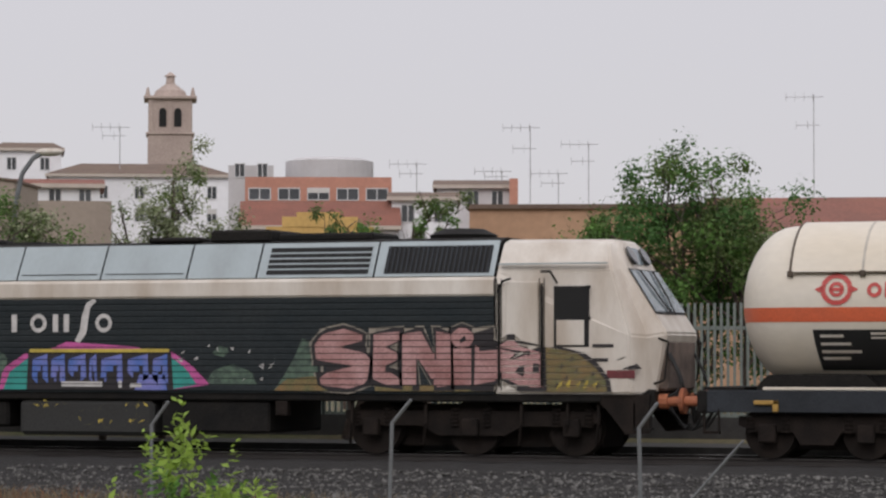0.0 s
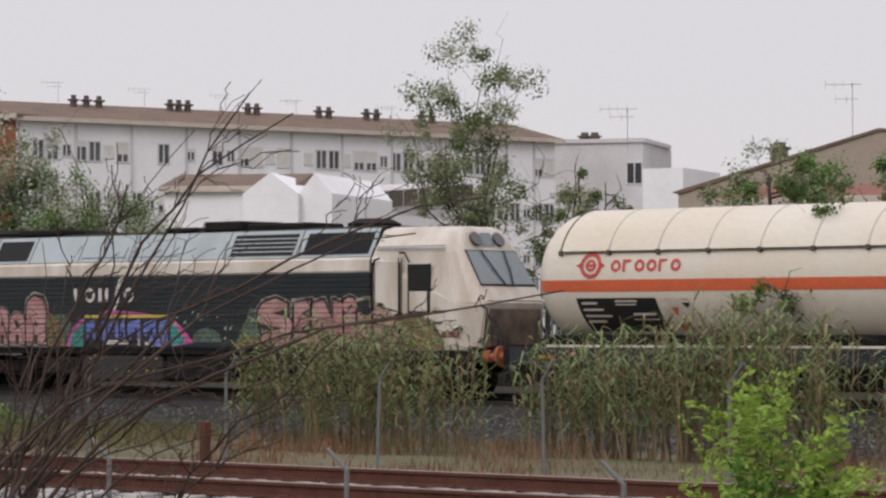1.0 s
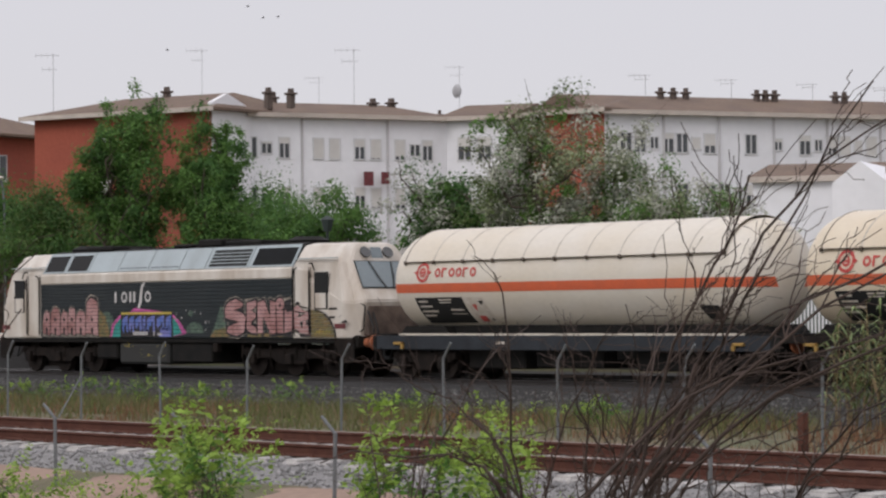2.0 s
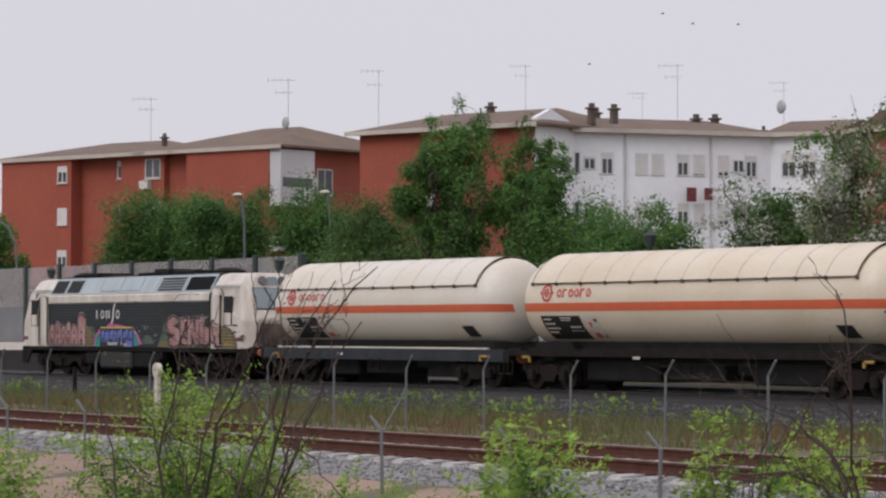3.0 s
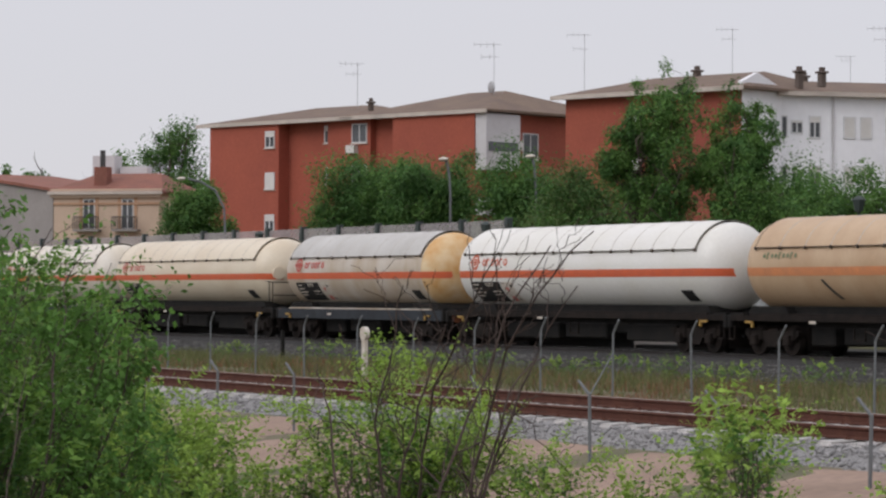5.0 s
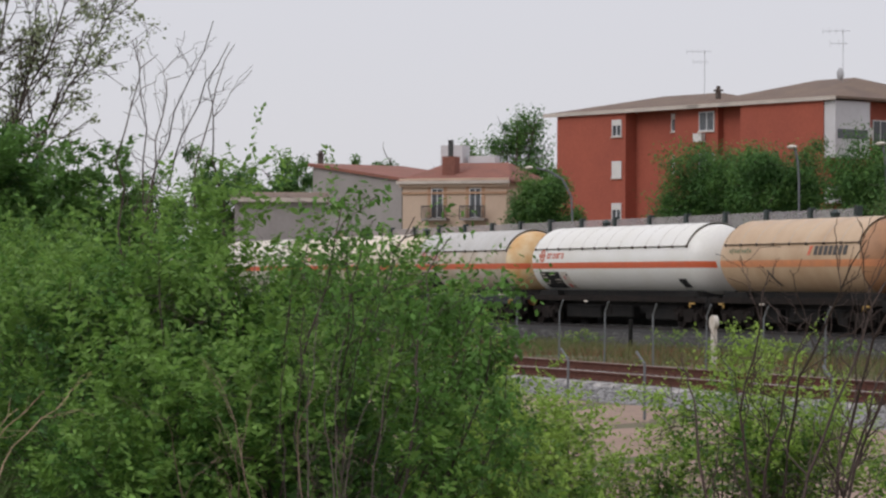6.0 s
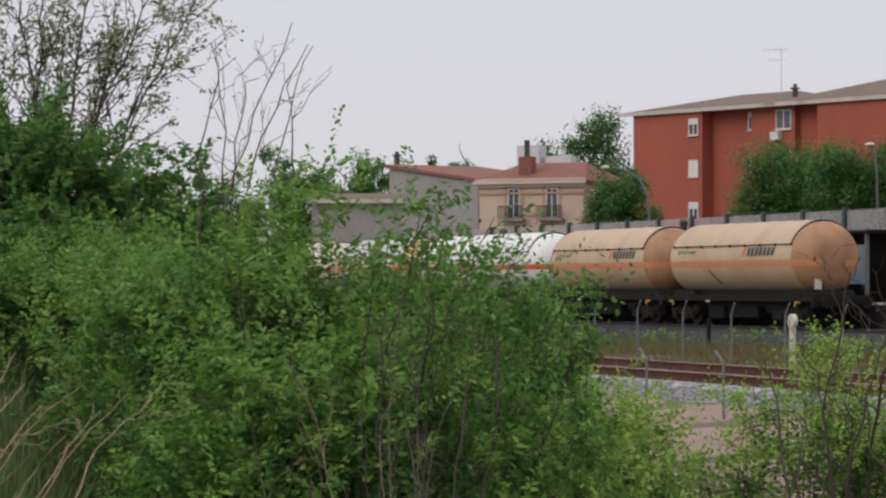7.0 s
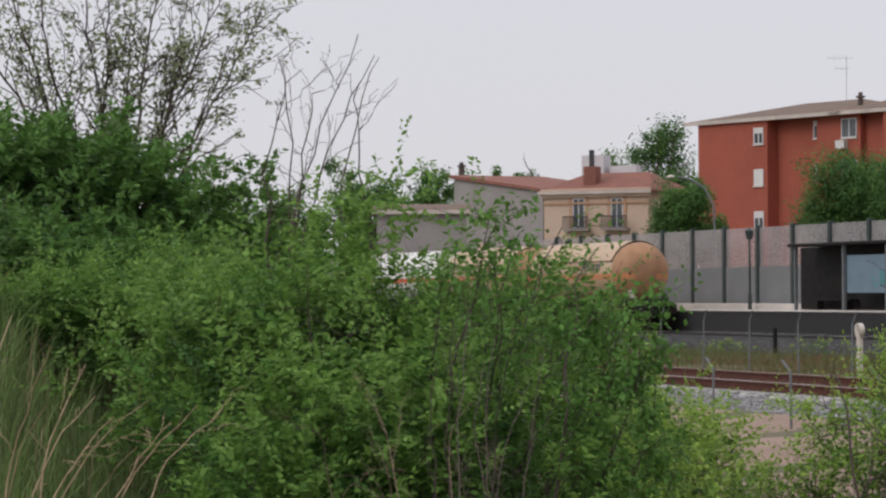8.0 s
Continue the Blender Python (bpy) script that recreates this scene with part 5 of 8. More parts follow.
M["yellow_wall"] = material("yellow_plaster", (0.62, 0.40, 0.14), 0.9, 0, 0.15, 0.3)
# Stone lightened so that its base colour holds the haze of distance.
M["stone_tower"] = material("weathered_hazed_stone", (0.45, 0.365, 0.32), 0.95, 0, 0.25, 0.4, 0.02, second=(0.37, 0.295, 0.26))
M["pane"] = material("dim_window_glass", (0.06, 0.065, 0.07), 0.15, 0, 0.2, 2.0, objvar=0.4, spec=0.6)
M["blind"] = material("pale_roller_blind", (0.62, 0.60, 0.57), 0.8, 0, 0.1, 2.0)
M["frame_white"] = material("white_window_frame", (0.65, 0.65, 0.65), 0.6, 0, 0.1, 2.0)
M["metal_dark"] = material("dark_metal", (0.05, 0.05, 0.05), 0.6, 0.3, 0.2, 2.0)
M["antenna"] = material("grey_antenna_metal", (0.42, 0.42, 0.43), 0.6, 0.2, 0.2, 2.0)


def polar(az, r):
    a = radians(az)
    return Vector((-r * math.sin(a), r * math.cos(a), 0))


def height(el, r):
    return EYE_Z + r * math.tan(radians(el))


def block(parent, a, b, depth, z0, z1, wall, roof=None, rise=0.0, over=0.4, hip=0.0, flat=False, name="wall"):
    """A wing along a -> b as seen from the camera, drawn back by depth, with a ridged roof."""
    d = (b - a).normalized()
    back = Vector((-d.y, d.x, 0))
    if back.dot(a) < 0:
        back = -back
    c, e = b + back * depth, a + back * depth
    bm = bmesh.new()
    lo = [bm.verts.new((p.x, p.y, z0)) for p in (a, b, c, e)]
    hi = [bm.verts.new((p.x, p.y, z1)) for p in (a, b, c, e)]
    for i in range(4):
        bm.faces.new((lo[i], lo[(i + 1) % 4], hi[(i + 1) % 4], hi[i]))
    bm.faces.new(hi)
    bm.faces.new(lo[::-1])
    bmesh.ops.recalc_face_normals(bm, faces=bm.faces)
    w = part(name, bm, wall, parent)
    if roof and not flat:
        bm = bmesh.new()
        o = [a - d * over - back * over, b + d * over - back * over, c + d * over + back * over, e - d * over + back * over]
        t = 0.16
        bot = [bm.verts.new((p.x, p.y, z1 + 0.004)) for p in o]
        top = [bm.verts.new((p.x, p.y, z1 + t)) for p in o]
        m0, m1 = (o[0] + o[3]) / 2 + d * hip, (o[1] + o[2]) / 2 - d * hip
        r0, r1 = bm.verts.new((m0.x, m0.y, z1 + t + rise)), bm.verts.new((m1.x, m1.y, z1 + t + rise))
        for i in range(4):
            bm.faces.new((bot[i], bot[(i + 1) % 4], top[(i + 1) % 4], top[i]))
        bm.faces.new(bot[::-1])
        bm.faces.new((top[0], top[1], r1, r0))
        bm.faces.new((top[2], top[3], r0, r1))
        bm.faces.new((top[1], top[2], r1))
        bm.faces.new((top[3], top[0], r0))
        bmesh.ops.recalc_face_normals(bm, faces=bm.faces)
        part("roof", bm, roof, parent)
        q = boxes((0, (o[1] - o[0]).length, -0.05, 0.05, z1 - 0.08, z1 + t))
        bmesh.ops.transform(q, matrix=Matrix(((d.x, back.x, 0, o[0].x - back.x * 0.06), (d.y, back.y, 0, o[0].y - back.y * 0.06), (0, 0, 1, 0), (0, 0, 0, 1))), verts=q.verts)
        part("eave_board", q, M["cornice"], parent)
    return d, back


def along(a, b, az):
    """How far along a -> b the bearing az meets it, 0 to 1."""
    u = polar(az, 1)
    d = b - a
    det = d.x * -u.y + d.y * u.x
    return (-a.x * -u.y + -a.y * u.x) / det


def window(parent, a, b, u, z, w, h, kind=0, sill=True, name="window"):
    d = (b - a).normalized()
    back = Vector((-d.y, d.x, 0))
    if back.dot(a) < 0:
        back = -back
    p = a + (b - a) * u
    mtx = Matrix(((d.x, back.x, 0, p.x), (d.y, back.y, 0, p.y), (0, 0, 1, z), (0, 0, 0, 1)))
    t = 0.07
    bm = boxes((-w / 2, w / 2, -0.06, 0.02, -h / 2, -h / 2 + t), (-w / 2, w / 2, -0.06, 0.02, h / 2 - t, h / 2), (-w / 2, -w / 2 + t, -0.06, 0.02, -h / 2, h / 2), (w / 2 - t, w / 2, -0.06, 0.02, -h / 2, h / 2), (-t / 2, t / 2, -0.05, 0.02, -h / 2, h / 2))
    bmesh.ops.transform(bm, matrix=mtx, verts=bm.verts)
    f = part(name, bm, M["frame_white"], parent)
    bm = boxes((-w / 2 + 0.02, w / 2 - 0.02, -0.02, 0.01, -h / 2 + 0.02, h / 2 - 0.02))
    bmesh.ops.transform(bm, matrix=mtx, verts=bm.verts)
    part("pane", bm, M["pane"], f)
    if kind:
        k = -h / 2 + h * (1 - kind)
        bm = boxes((-w / 2 + 0.04, w / 2 - 0.04, -0.055, -0.03, k, h / 2 - 0.03))
        bmesh.ops.transform(bm, matrix=mtx, verts=bm.verts)
        part("roller_blind", bm, M["blind"], f)
    if sill:
        bm = boxes((-w / 2 - 0.08, w / 2 + 0.08, -0.12, 0.02, -h / 2 - 0.08, -h / 2))
        bmesh.ops.transform(bm, matrix=mtx, verts=bm.verts)
        part("sill", bm, M["cornice"], f)
    return mtx


def placed_box(name, parent, a, b, u, rows, mat, lab=""):
    d = (b - a).normalized()
    back = Vector((-d.y, d.x, 0))
    if back.dot(a) < 0:
        back = -back
    p = a + (b - a) * u
    bm = boxes(*rows, bev=0.0)
    bmesh.ops.transform(bm, matrix=Matrix(((d.x, back.x, 0, p.x), (d.y, back.y, 0, p.y), (0, 0, 1, 0), (0, 0, 0, 1))), verts=bm.verts)
    return part(name, bm, mat, parent, lab)


def chimney(parent, p, z0, z1, w=0.7):
    bm = boxes((p.x - w / 2, p.x + w / 2, p.y - w / 2, p.y + w / 2, z0, z1), (p.x - w / 2 - 0.1, p.x + w / 2 + 0.1, p.y - w / 2 - 0.1, p.y + w / 2 + 0.1, z1, z1 + 0.12), bev=0.03)
    add_box(bm, p.x - w / 3, p.x + w / 3, p.y - w / 3, p.y + w / 3, z1 + 0.12, z1 + 0.35)
    part("chimney", bm, M["grey_brown"], parent)


M["grey_brown"] = material("sooty_brown_brick", (0.13, 0.10, 0.085), 0.9, 0, 0.3, 2.0)


def aerial(p, z0, z1, s=1.0, dish=False):
    a = empty("tv_aerial", "thin grey roof television aerial on its mast", "aerial", "roof aerials")
    r = 0.016 * s
    bm = bmesh.new()
    add_rod(bm, (0, 0, -0.7), (0, 0, z1 - z0), r, sides=6)
    part("mast", bm, M["antenna"], a)
    d = Vector((-p.y, p.x, 0)).normalized() * -1
    k = (z1 - z0)
    for frac, ln, n in ((0.98, 0.95, 4), (0.74, 0.6, 2)):
        z = k * frac
        bm = rods([[tuple(d * -ln * s + Vector((0, 0, z))), tuple(d * ln * 0.35 * s + Vector((0, 0, z)))]], r * 0.7)
        for i in range(n):
            c = d * s * (-ln + ln * 1.3 * i / n) + Vector((0, 0, z))
            add_rod(bm, c + Vector((0, 0, -0.14 * s)), c + Vector((0, 0, 0.14 * s)), r * 0.5, sides=4)
        part("boom", bm, M["antenna"], a)
    if dish:
        bm = bmesh.new()
        bmesh.ops.create_uvsphere(bm, u_segments=14, v_segments=7, radius=0.42, matrix=Matrix.Translation((0, -0.2, 0.5)) @ Matrix.Diagonal((1, 0.35, 1, 1)))
        part("dish", bm, M["antenna"], a)
    a.location = (p.x, p.y, z0)


BASE = 0.95
EAVE = EYE_Z + 11.8

# -- red apartment house
red = empty("red_apartment_house", "red brick apartment house with a brown tiled roof", "apartment building")
A, C = polar(66.6, 203.5), polar(61.3, 185.0)
Mid = A + (C - A) * 0.52
d_r, back_r = block(red, A, Mid, 11.6, BASE, EAVE, M["brick"], M["tile"], 1.35, 1.15, 5.0)
block(red, Mid + (C - A).normalized() * 1.2, C, 12.0, BASE, EAVE + 0.004, M["brick"], M["tile"], 1.75, 1.15, 5.0)
for az0, az1, deep in ((66.58, 65.22, 1.0), (62.95, 61.32, 1.0), (64.35, 63.5, 0.5)):
    u0, u1 = along(A, C, az0), along(A, C, az1)
    pa, pb = A + (C - A) * u0 - back_r * 0, A + (C - A) * u1
    L = (pb - pa).length
    placed_box("bay", red, A, C, u0, [(0, L, -deep, 0.1, BASE, EAVE - 0.02)], M["brick"])
F0, F1 = A - back_r * 1.0, C - back_r * 1.0
for az, rows in ((65.60, (3.08, 2.26, 1.43)),):
    for k, el in enumerate(rows):
        window(red, F0, F1, along(F0, F1, az), height(el, 199), 0.95, 1.15, (0.35, 1.0, 0.4)[k])
for az, el, kd in ((64.42, 3.20, 0.3), (64.39, 2.38, 0.95), (64.38, 1.55, 0.5)):
    window(red, A, C, along(A, C, az), height(el, 195.5), 0.95, 1.2, kd)
Fm0, Fm1 = A - back_r * 0.5, C - back_r * 0.5
for el in (3.22, 2.40, 1.5):
    window(red, Fm0, Fm1, along(Fm0, Fm1, 63.82), height(el, 193), 1.45, 1.3, 0.0)
    placed_box("air_conditioner", red, Fm0, Fm1, along(Fm0, Fm1, 63.93), [(-0.4, 0.4, -0.42, -0.02, height(el, 193) - 1.35, height(el, 193) - 0.8)], M["blind"])
S0, S1 = C - back_r * 1.0, C + back_r * 12
for f in (0.12,):
    for z in (EAVE - 2.0, EAVE - 4.9, EAVE - 7.8):
        placed_box("balcony", red, S0, S1, f, [(-1.5, 1.7, -0.9, 0.05, z - 1.7, z + (1.9 if z > EAVE - 3 else -0.6))], M["white_old"], "white glazed balcony box")
        placed_box("balcony_glass", red, S0, S1, f, [(-1.3, 1.5, -0.93, -0.905, z - 0.5, z + 0.1)], M["pane"])
for z in (EAVE - 2.0, EAVE - 4.9, EAVE - 7.8):
    window(red, S0, S1, 0.40, z, 1.5, 1.7, 0.0)
    placed_box("air_conditioner", red, S0, S1, 0.29, [(-0.35, 0.35, -0.42, -0.02, z - 0.3, z + 0.3)], M["blind"])
for az, el in ((63.6, 4.12),):
    p = polar(az, 190)
    chimney(red, p, EAVE + 0.4, EAVE + 0.9, 0.3)
aerial(polar(63.87, 199), EAVE + 1.3, EAVE + 4.3, 1.3)
aerial(polar(61.15, 190), EAVE + 1.5, EAVE + 4.9, 1.4, True)
aerial(polar(59.35, 173), EYE_Z + 12.3, EAVE + 4.0, 1.1)

# -- red and white terrace that steps back
ter = empty("brick_and_white_terrace", "apartment terrace, red brick facing the track and whitewashed behind", "apartment building")
H2 = 11.5
E2 = EYE_Z + H2
def at(az, el, hh=H2):
    return polar(az, hh / math.tan(radians(el)))
F, G = at(59.72, 3.92), at(56.22, 4.12)
fd = (G - F).normalized()
fk = Vector((-fd.y, fd.x, 0))
block(ter, F, G - fd * 0.05, 10.5, BASE, E2, M["brick"], M["tile"], 1.25, 0.6, 3.0)
window(ter, F, G, along(F, G, 58.35), height(3.35, 163), 0.9, 1.5, 0.3)
window(ter, F, G, along(F, G, 58.35), height(2.55, 163), 0.9, 1.5, 0.9)
# Flat panel; the shade of a recess is painted as darker brick.
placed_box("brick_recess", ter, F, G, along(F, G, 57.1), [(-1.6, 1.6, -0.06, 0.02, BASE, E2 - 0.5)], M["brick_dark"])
Hh, I_ = G + fk * 3.6, at(51.56, 3.93)
placed_box("gable_wall", ter, G, Hh, 0, [(0, 3.6, 0.0, 0.3, BASE, E2 - 0.1)], M["white_wall"])
gb_ = prism([(0, -0.1), (3.6, -0.1), (3.6, 0.25), (1.4, 1.0), (0, 0.45)], 0.0, 0.3)
gv = Vector((fk.y, -fk.x, 0)) * -1
bmesh.ops.transform(gb_, matrix=Matrix(((fk.x, gv.x, 0, G.x), (fk.y, gv.y, 0, G.y), (0, 0, 1, E2), (0, 0, 0, 1))), verts=gb_.verts)
part("gable", gb_, M["white_wall"], ter)
block(ter, Hh, I_, 11.0, BASE, E2 - 0.1, M["white_wall"], M["tile"], 1.05, 0.4, 2.0)
for z in (E2 - 1.9, E2 - 4.7, E2 - 7.5):
    for k, az in enumerate((55.45, 55.15, 54.80, 54.12, 53.80, 53.30, 52.98, 52.50, 52.2, 51.95)):
        window(ter, Hh, I_, along(Hh, I_, az), z, 0.72, 1.25 * (0.6 if k in (1, 8) else 1), (0, 0.2, 0.3, 1, 1, 0.4, 0.9, 0.8, 0, 0.3)[k], False)
for az in (54.45, 52.75):
    placed_box("drain_pipe", ter, Hh, I_, along(Hh, I_, az), [(-0.06, 0.06, -0.1, -0.02, BASE, E2 - 0.2)], M["white_old"])
placed_box("laundry", ter, Hh, I_, along(Hh, I_, 53.0), [(-0.9, -0.3, -0.5, -0.46, E2 - 4.0, E2 - 3.2), (0.2, 0.7, -0.5, -0.46, E2 - 3.9, E2 - 3.2)], M["maroon"])
W_ = at(50.36, 3.96)
block(ter, I_, W_, 9.0, BASE, E2 - 0.1, M["white_wall"], M["tile"], 1.0, 0.4)
for z in (E2 - 1.8, E2 - 4.6):
    for az in (51.2, 50.8):
        window(ter, I_, W_, along(I_, W_, az), z, 0.9, 1.4, 0.4, False)
wk = (Hh - F).normalized()
R0, R1 = Hh - fd * 5.5, I_ - fd * 5.5
for az, el in ((58.20, 4.62), (56.17, 4.60), (55.72, 4.58)):
    p = F + (G - F) * along(F, G, az) + fk * 5.0
    chimney(ter, p, E2 + 0.3, height(el - 0.16, p.length), 0.38)
for az, el in ((55.02, 4.50), (53.03, 4.38), (52.66, 4.38), (51.7, 4.14)):
    p = R0 + (R1 - R0) * along(R0, R1, az)
    chimney(ter, p, E2 + 0.3, height(el - 0.16, p.length), 0.4 if az > 52 else 0.22)
aerial(polar(56.42, 171), E2 + 2.0, E2 + 4.4, 1.0)
aerial(polar(53.40, 173), E2 + 1.8, E2 + 4.6, 1.2)
aerial(polar(54.1, 173), E2 + 1.8, E2 + 2.9, 0.9)
aerial(polar(51.3, 174), E2 + 1.6, E2 + 3.6, 0.9, True)

ter2 = empty("long_white_terrace", "long whitewashed apartment terrace with a brown tiled roof and many chimneys", "apartment building")
K0, K1, K2 = at(49.95, 3.95), at(48.42, 4.05), at(37.75, 3.62)
block(ter2, K0, K1, 10.0, BASE, E2, M["brick"], M["tile"], 1.0, 0.6, 3.0)
block(ter2, K1, K2, 11.0, BASE, E2 - 0.1, M["white_wall"], M["tile"], 1.3, 0.45)
n = 42
for row in range(3):
    for k in range(n):
        u = (k + 0.5) / n
        if random.random() < 0.12:
            continue
        window(ter2, K1, K2, u, E2 - 1.75 - 2.85 * row, 0.8 if k % 3 else 0.6, 1.2 if k % 3 else 0.75, random.choice((0, 0, 0.3, 0.6, 1.0)), False)
for k in range(0, n, 4):
    placed_box("drain_pipe", ter2, K1, K2, k / n + 0.004, [(-0.06, 0.06, -0.1, -0.02, BASE, E2 - 0.2)], M["white_old"])
for az, el in ((47.30, 4.36), (47.05, 4.34), (46.8, 4.25), (45.40, 4.22), (45.23, 4.20), (45.05, 4.15), (43.86, 4.10), (43.68, 4.09), (42.45, 4.02), (42.25, 4.0), (41.5, 3.95), (41.3, 3.93), (40.4, 3.9), (40.2, 3.88), (39.3, 3.84), (39.1, 3.83)):
    u = along(K1, K2, az)
    p = K1 + (K2 - K1) * u
    p = p + p.normalized() * 5.0
    chimney(ter2, p, E2 + 0.5, E2 + 1.45, 0.32)
for az in (47.6, 45.9, 44.3, 42.9, 41.0, 39.8):
    p = K1 + (K2 - K1) * along(K1, K2, az)
    p = p + p.normalized() * 5.0
    aerial(p, E2 + 1.5, height(4.75 - (47.6 - az) * 0.07, p.length), 1.0)

# -- white sheds in front of the terrace
shed = empty("white_gabled_shed", "whitewashed shed with two front gables and a brown roof", "shed")
a, b = polar(45.5, 122), polar(43.0, 121)
block(shed, a, b, 9, BASE, height(2.62, 122), M["white_wall"], M["tile"], 0.75, 0.2)
for az0, az1, azp, el in ((43.95, 42.86, 43.40, 2.98), (42.86, 42.18, 42.58, 2.96)):
    a, b = polar(az0, 119), polar(az1, 118.5)
    zz = height(2.56, 119)
    gd, gb = block(shed, a, b, 8, BASE, zz, M["white_wall"], None)
    L = (b - a).length
    bm = prism([(0, 0), (L, 0), (L * 0.5, height(el, 119) - zz)], 0, 8)
    bmesh.ops.transform(bm, matrix=Matrix(((gd.x, gb.x, 0, a.x), (gd.y, gb.y, 0, a.y), (0, 0, 1, zz), (0, 0, 0, 1))), verts=bm.verts)
    part("gable", bm, M["white_wall"], shed)
hall = empty("glazed_hall", "low white hall with a sloping band of brown windows", "hall")
a, b = polar(42.1, 128), polar(39.4, 150)
block(hall, a, b, 8, BASE, height(2.35, 128), M["white_wall"], None)
gd = (b - a).normalized()
gb = Vector((-gd.y, gd.x, 0))
L = (b - a).length
bm = prism([(0, 0), (L, 0), (L, 2.0), (0, 0.45)], -0.05, 6)
tr = Matrix(((gd.x, gb.x, 0, a.x), (gd.y, gb.y, 0, a.y), (0, 0, 1, height(2.35, 128)), (0, 0, 0, 1)))
bmesh.ops.transform(bm, matrix=tr, verts=bm.verts)
part("upper_wall", bm, M["white_old"], hall)
for k in range(9):
    x0, x1 = L * (k + 0.08) / 9, L * (k + 0.92) / 9
    h0, h1 = 0.40 + 1.55 * (k + 0.08) / 9, 0.40 + 1.55 * (k + 0.92) / 9
    bm = prism([(x0, h0 - 0.75), (x1, h1 - 0.75), (x1, h1), (x0, h0)], -0.12, -0.05)
    bmesh.ops.transform(bm, matrix=tr, verts=bm.verts)
    part("window", bm, M["grey_brown"], hall)
wend = empty("white_flat_block", "grey-white flat-roofed block behind the trees", "house")
a, b = polar(38.3, 208), polar(36.0, 206)
block(wend, a, b, 10, BASE, height(3.56, 207), M["white_old"])
placed_box("parapet", wend, a, b, 0, [(-0.2, (b - a).length + 0.2, -0.2, 9, height(3.56, 207), height(3.64, 207))], M["white_old"])
window(wend, a, b, 0.93, height(2.95, 207), 1.2, 1.6, 0, False)
for az in (37.15, 36.95):
    chimney(wend, polar(az, 211), height(3.6, 207), height(3.75, 207), 0.6)
a, b = polar(36.0, 200), polar(35.2, 199)
block(wend, a, b, 8, BASE, height(3.05, 200), M["white_wall"])
gh = empty("cement_gable_house", "grey cement gable end of a house", "house")
a, b = polar(35.3, 132), polar(28.95, 128)
M["gable_render"] = material("tan_grey_gable_render", (0.36, 0.30, 0.245), 0.95, 0, 0.2, 0.3, second=(0.29, 0.24, 0.20), grain=0.1)
d_, b_ = block(gh, a, b, 5, BASE, height(2.55, 131), M["gable_render"], None)
L = (b - a).length
bm = prism([(0, 0), (L, 0), (L, 1.95), (L * 0.63, 2.65)], 0, 5)
bmesh.ops.transform(bm, matrix=Matrix(((d_.x, b_.x, 0, a.x), (d_.y, b_.y, 0, a.y), (0, 0, 1, height(2.55, 131)), (0, 0, 0, 1))), verts=bm.verts)
part("gable", bm, M["gable_render"], gh)
bm = prism([(0, 0.0), (L * 0.63, 2.65), (L + 0.1, 1.95), (L + 0.1, 2.06), (L * 0.63, 2.78), (-0.3, 0.10)], -0.10, 5.2)
bmesh.ops.transform(bm, matrix=Matrix(((d_.x, b_.x, 0, a.x), (d_.y, b_.y, 0, a.y), (0, 0, 1, height(2.55, 131)), (0, 0, 0, 1))), verts=bm.verts)
part("roof", bm, M["tile"], gh)
chimney(gh, polar(33.3, 135), height(2.9, 135), height(3.4, 135), 0.6)
aerial(polar(31.87, 134), height(3.5, 134), height(4.70, 134), 1.3)
lowr = empty("low_terracotta_shed", "low brown shed with a terracotta roof", "shed")
a, b = polar(34.6, 88), polar(31.4, 86)
block(lowr, a, b, 6, BASE, height(2.35, 87), M["tan_wall"], M["terracotta"], 0.5, 0.2)

# -- old town round the church
tower = empty("church_tower", "weathered stone church bell tower with arched openings", "church tower")
tc, R_T = polar(25.91, 330), 330
td = Vector((tc.y, -tc.x, 0)).normalized()
hw = 2.55


def tower_box(name, h0, z0, z1, mat, par=tower, bev=0.05, off=(0, 0)):
    u = tc.normalized()
    bm = boxes((-h0, h0, -h0, h0, z0, z1), bev=bev)
    bmesh.ops.transform(bm, matrix=Matrix(((td.x, u.x, 0, tc.x + td.x * off[0]), (td.y, u.y, 0, tc.y + td.y * off[0]), (0, 0, 1, 0), (0, 0, 0, 1))), verts=bm.verts)
    return part(name, bm, mat, par)


z_c, z_b = height(5.12, R_T), height(4.42, R_T)
tower_box("shaft", hw, BASE, z_b, M["stone_tower"])
tower_box("ledge", hw + 0.2, z_b, z_b + 0.25, M["stone_tower"])
belf = tower_box("belfry", hw - 0.05, z_b + 0.25, z_c, M["stone_tower"])
u = tc.normalized()
for s in (-0.85, 0.85):
    pol = [(s - 0.42, 0.5), (s + 0.42, 0.5), (s + 0.42, 2.2)] + [(s + 0.42 * math.cos(radians(k * 30)), 2.2 + 0.42 * math.sin(radians(k * 30))) for k in range(1, 6)] + [(s - 0.42, 2.2)]
    bm = prism(pol, -hw - 0.02, -hw + 0.3)
    bmesh.ops.transform(bm, matrix=Matrix(((td.x, u.x, 0, tc.x), (td.y, u.y, 0, tc.y), (0, 0, 1, z_b + 0.4), (0, 0, 0, 1))), verts=bm.verts)
    part("arch_opening", bm, M["black"], belf)
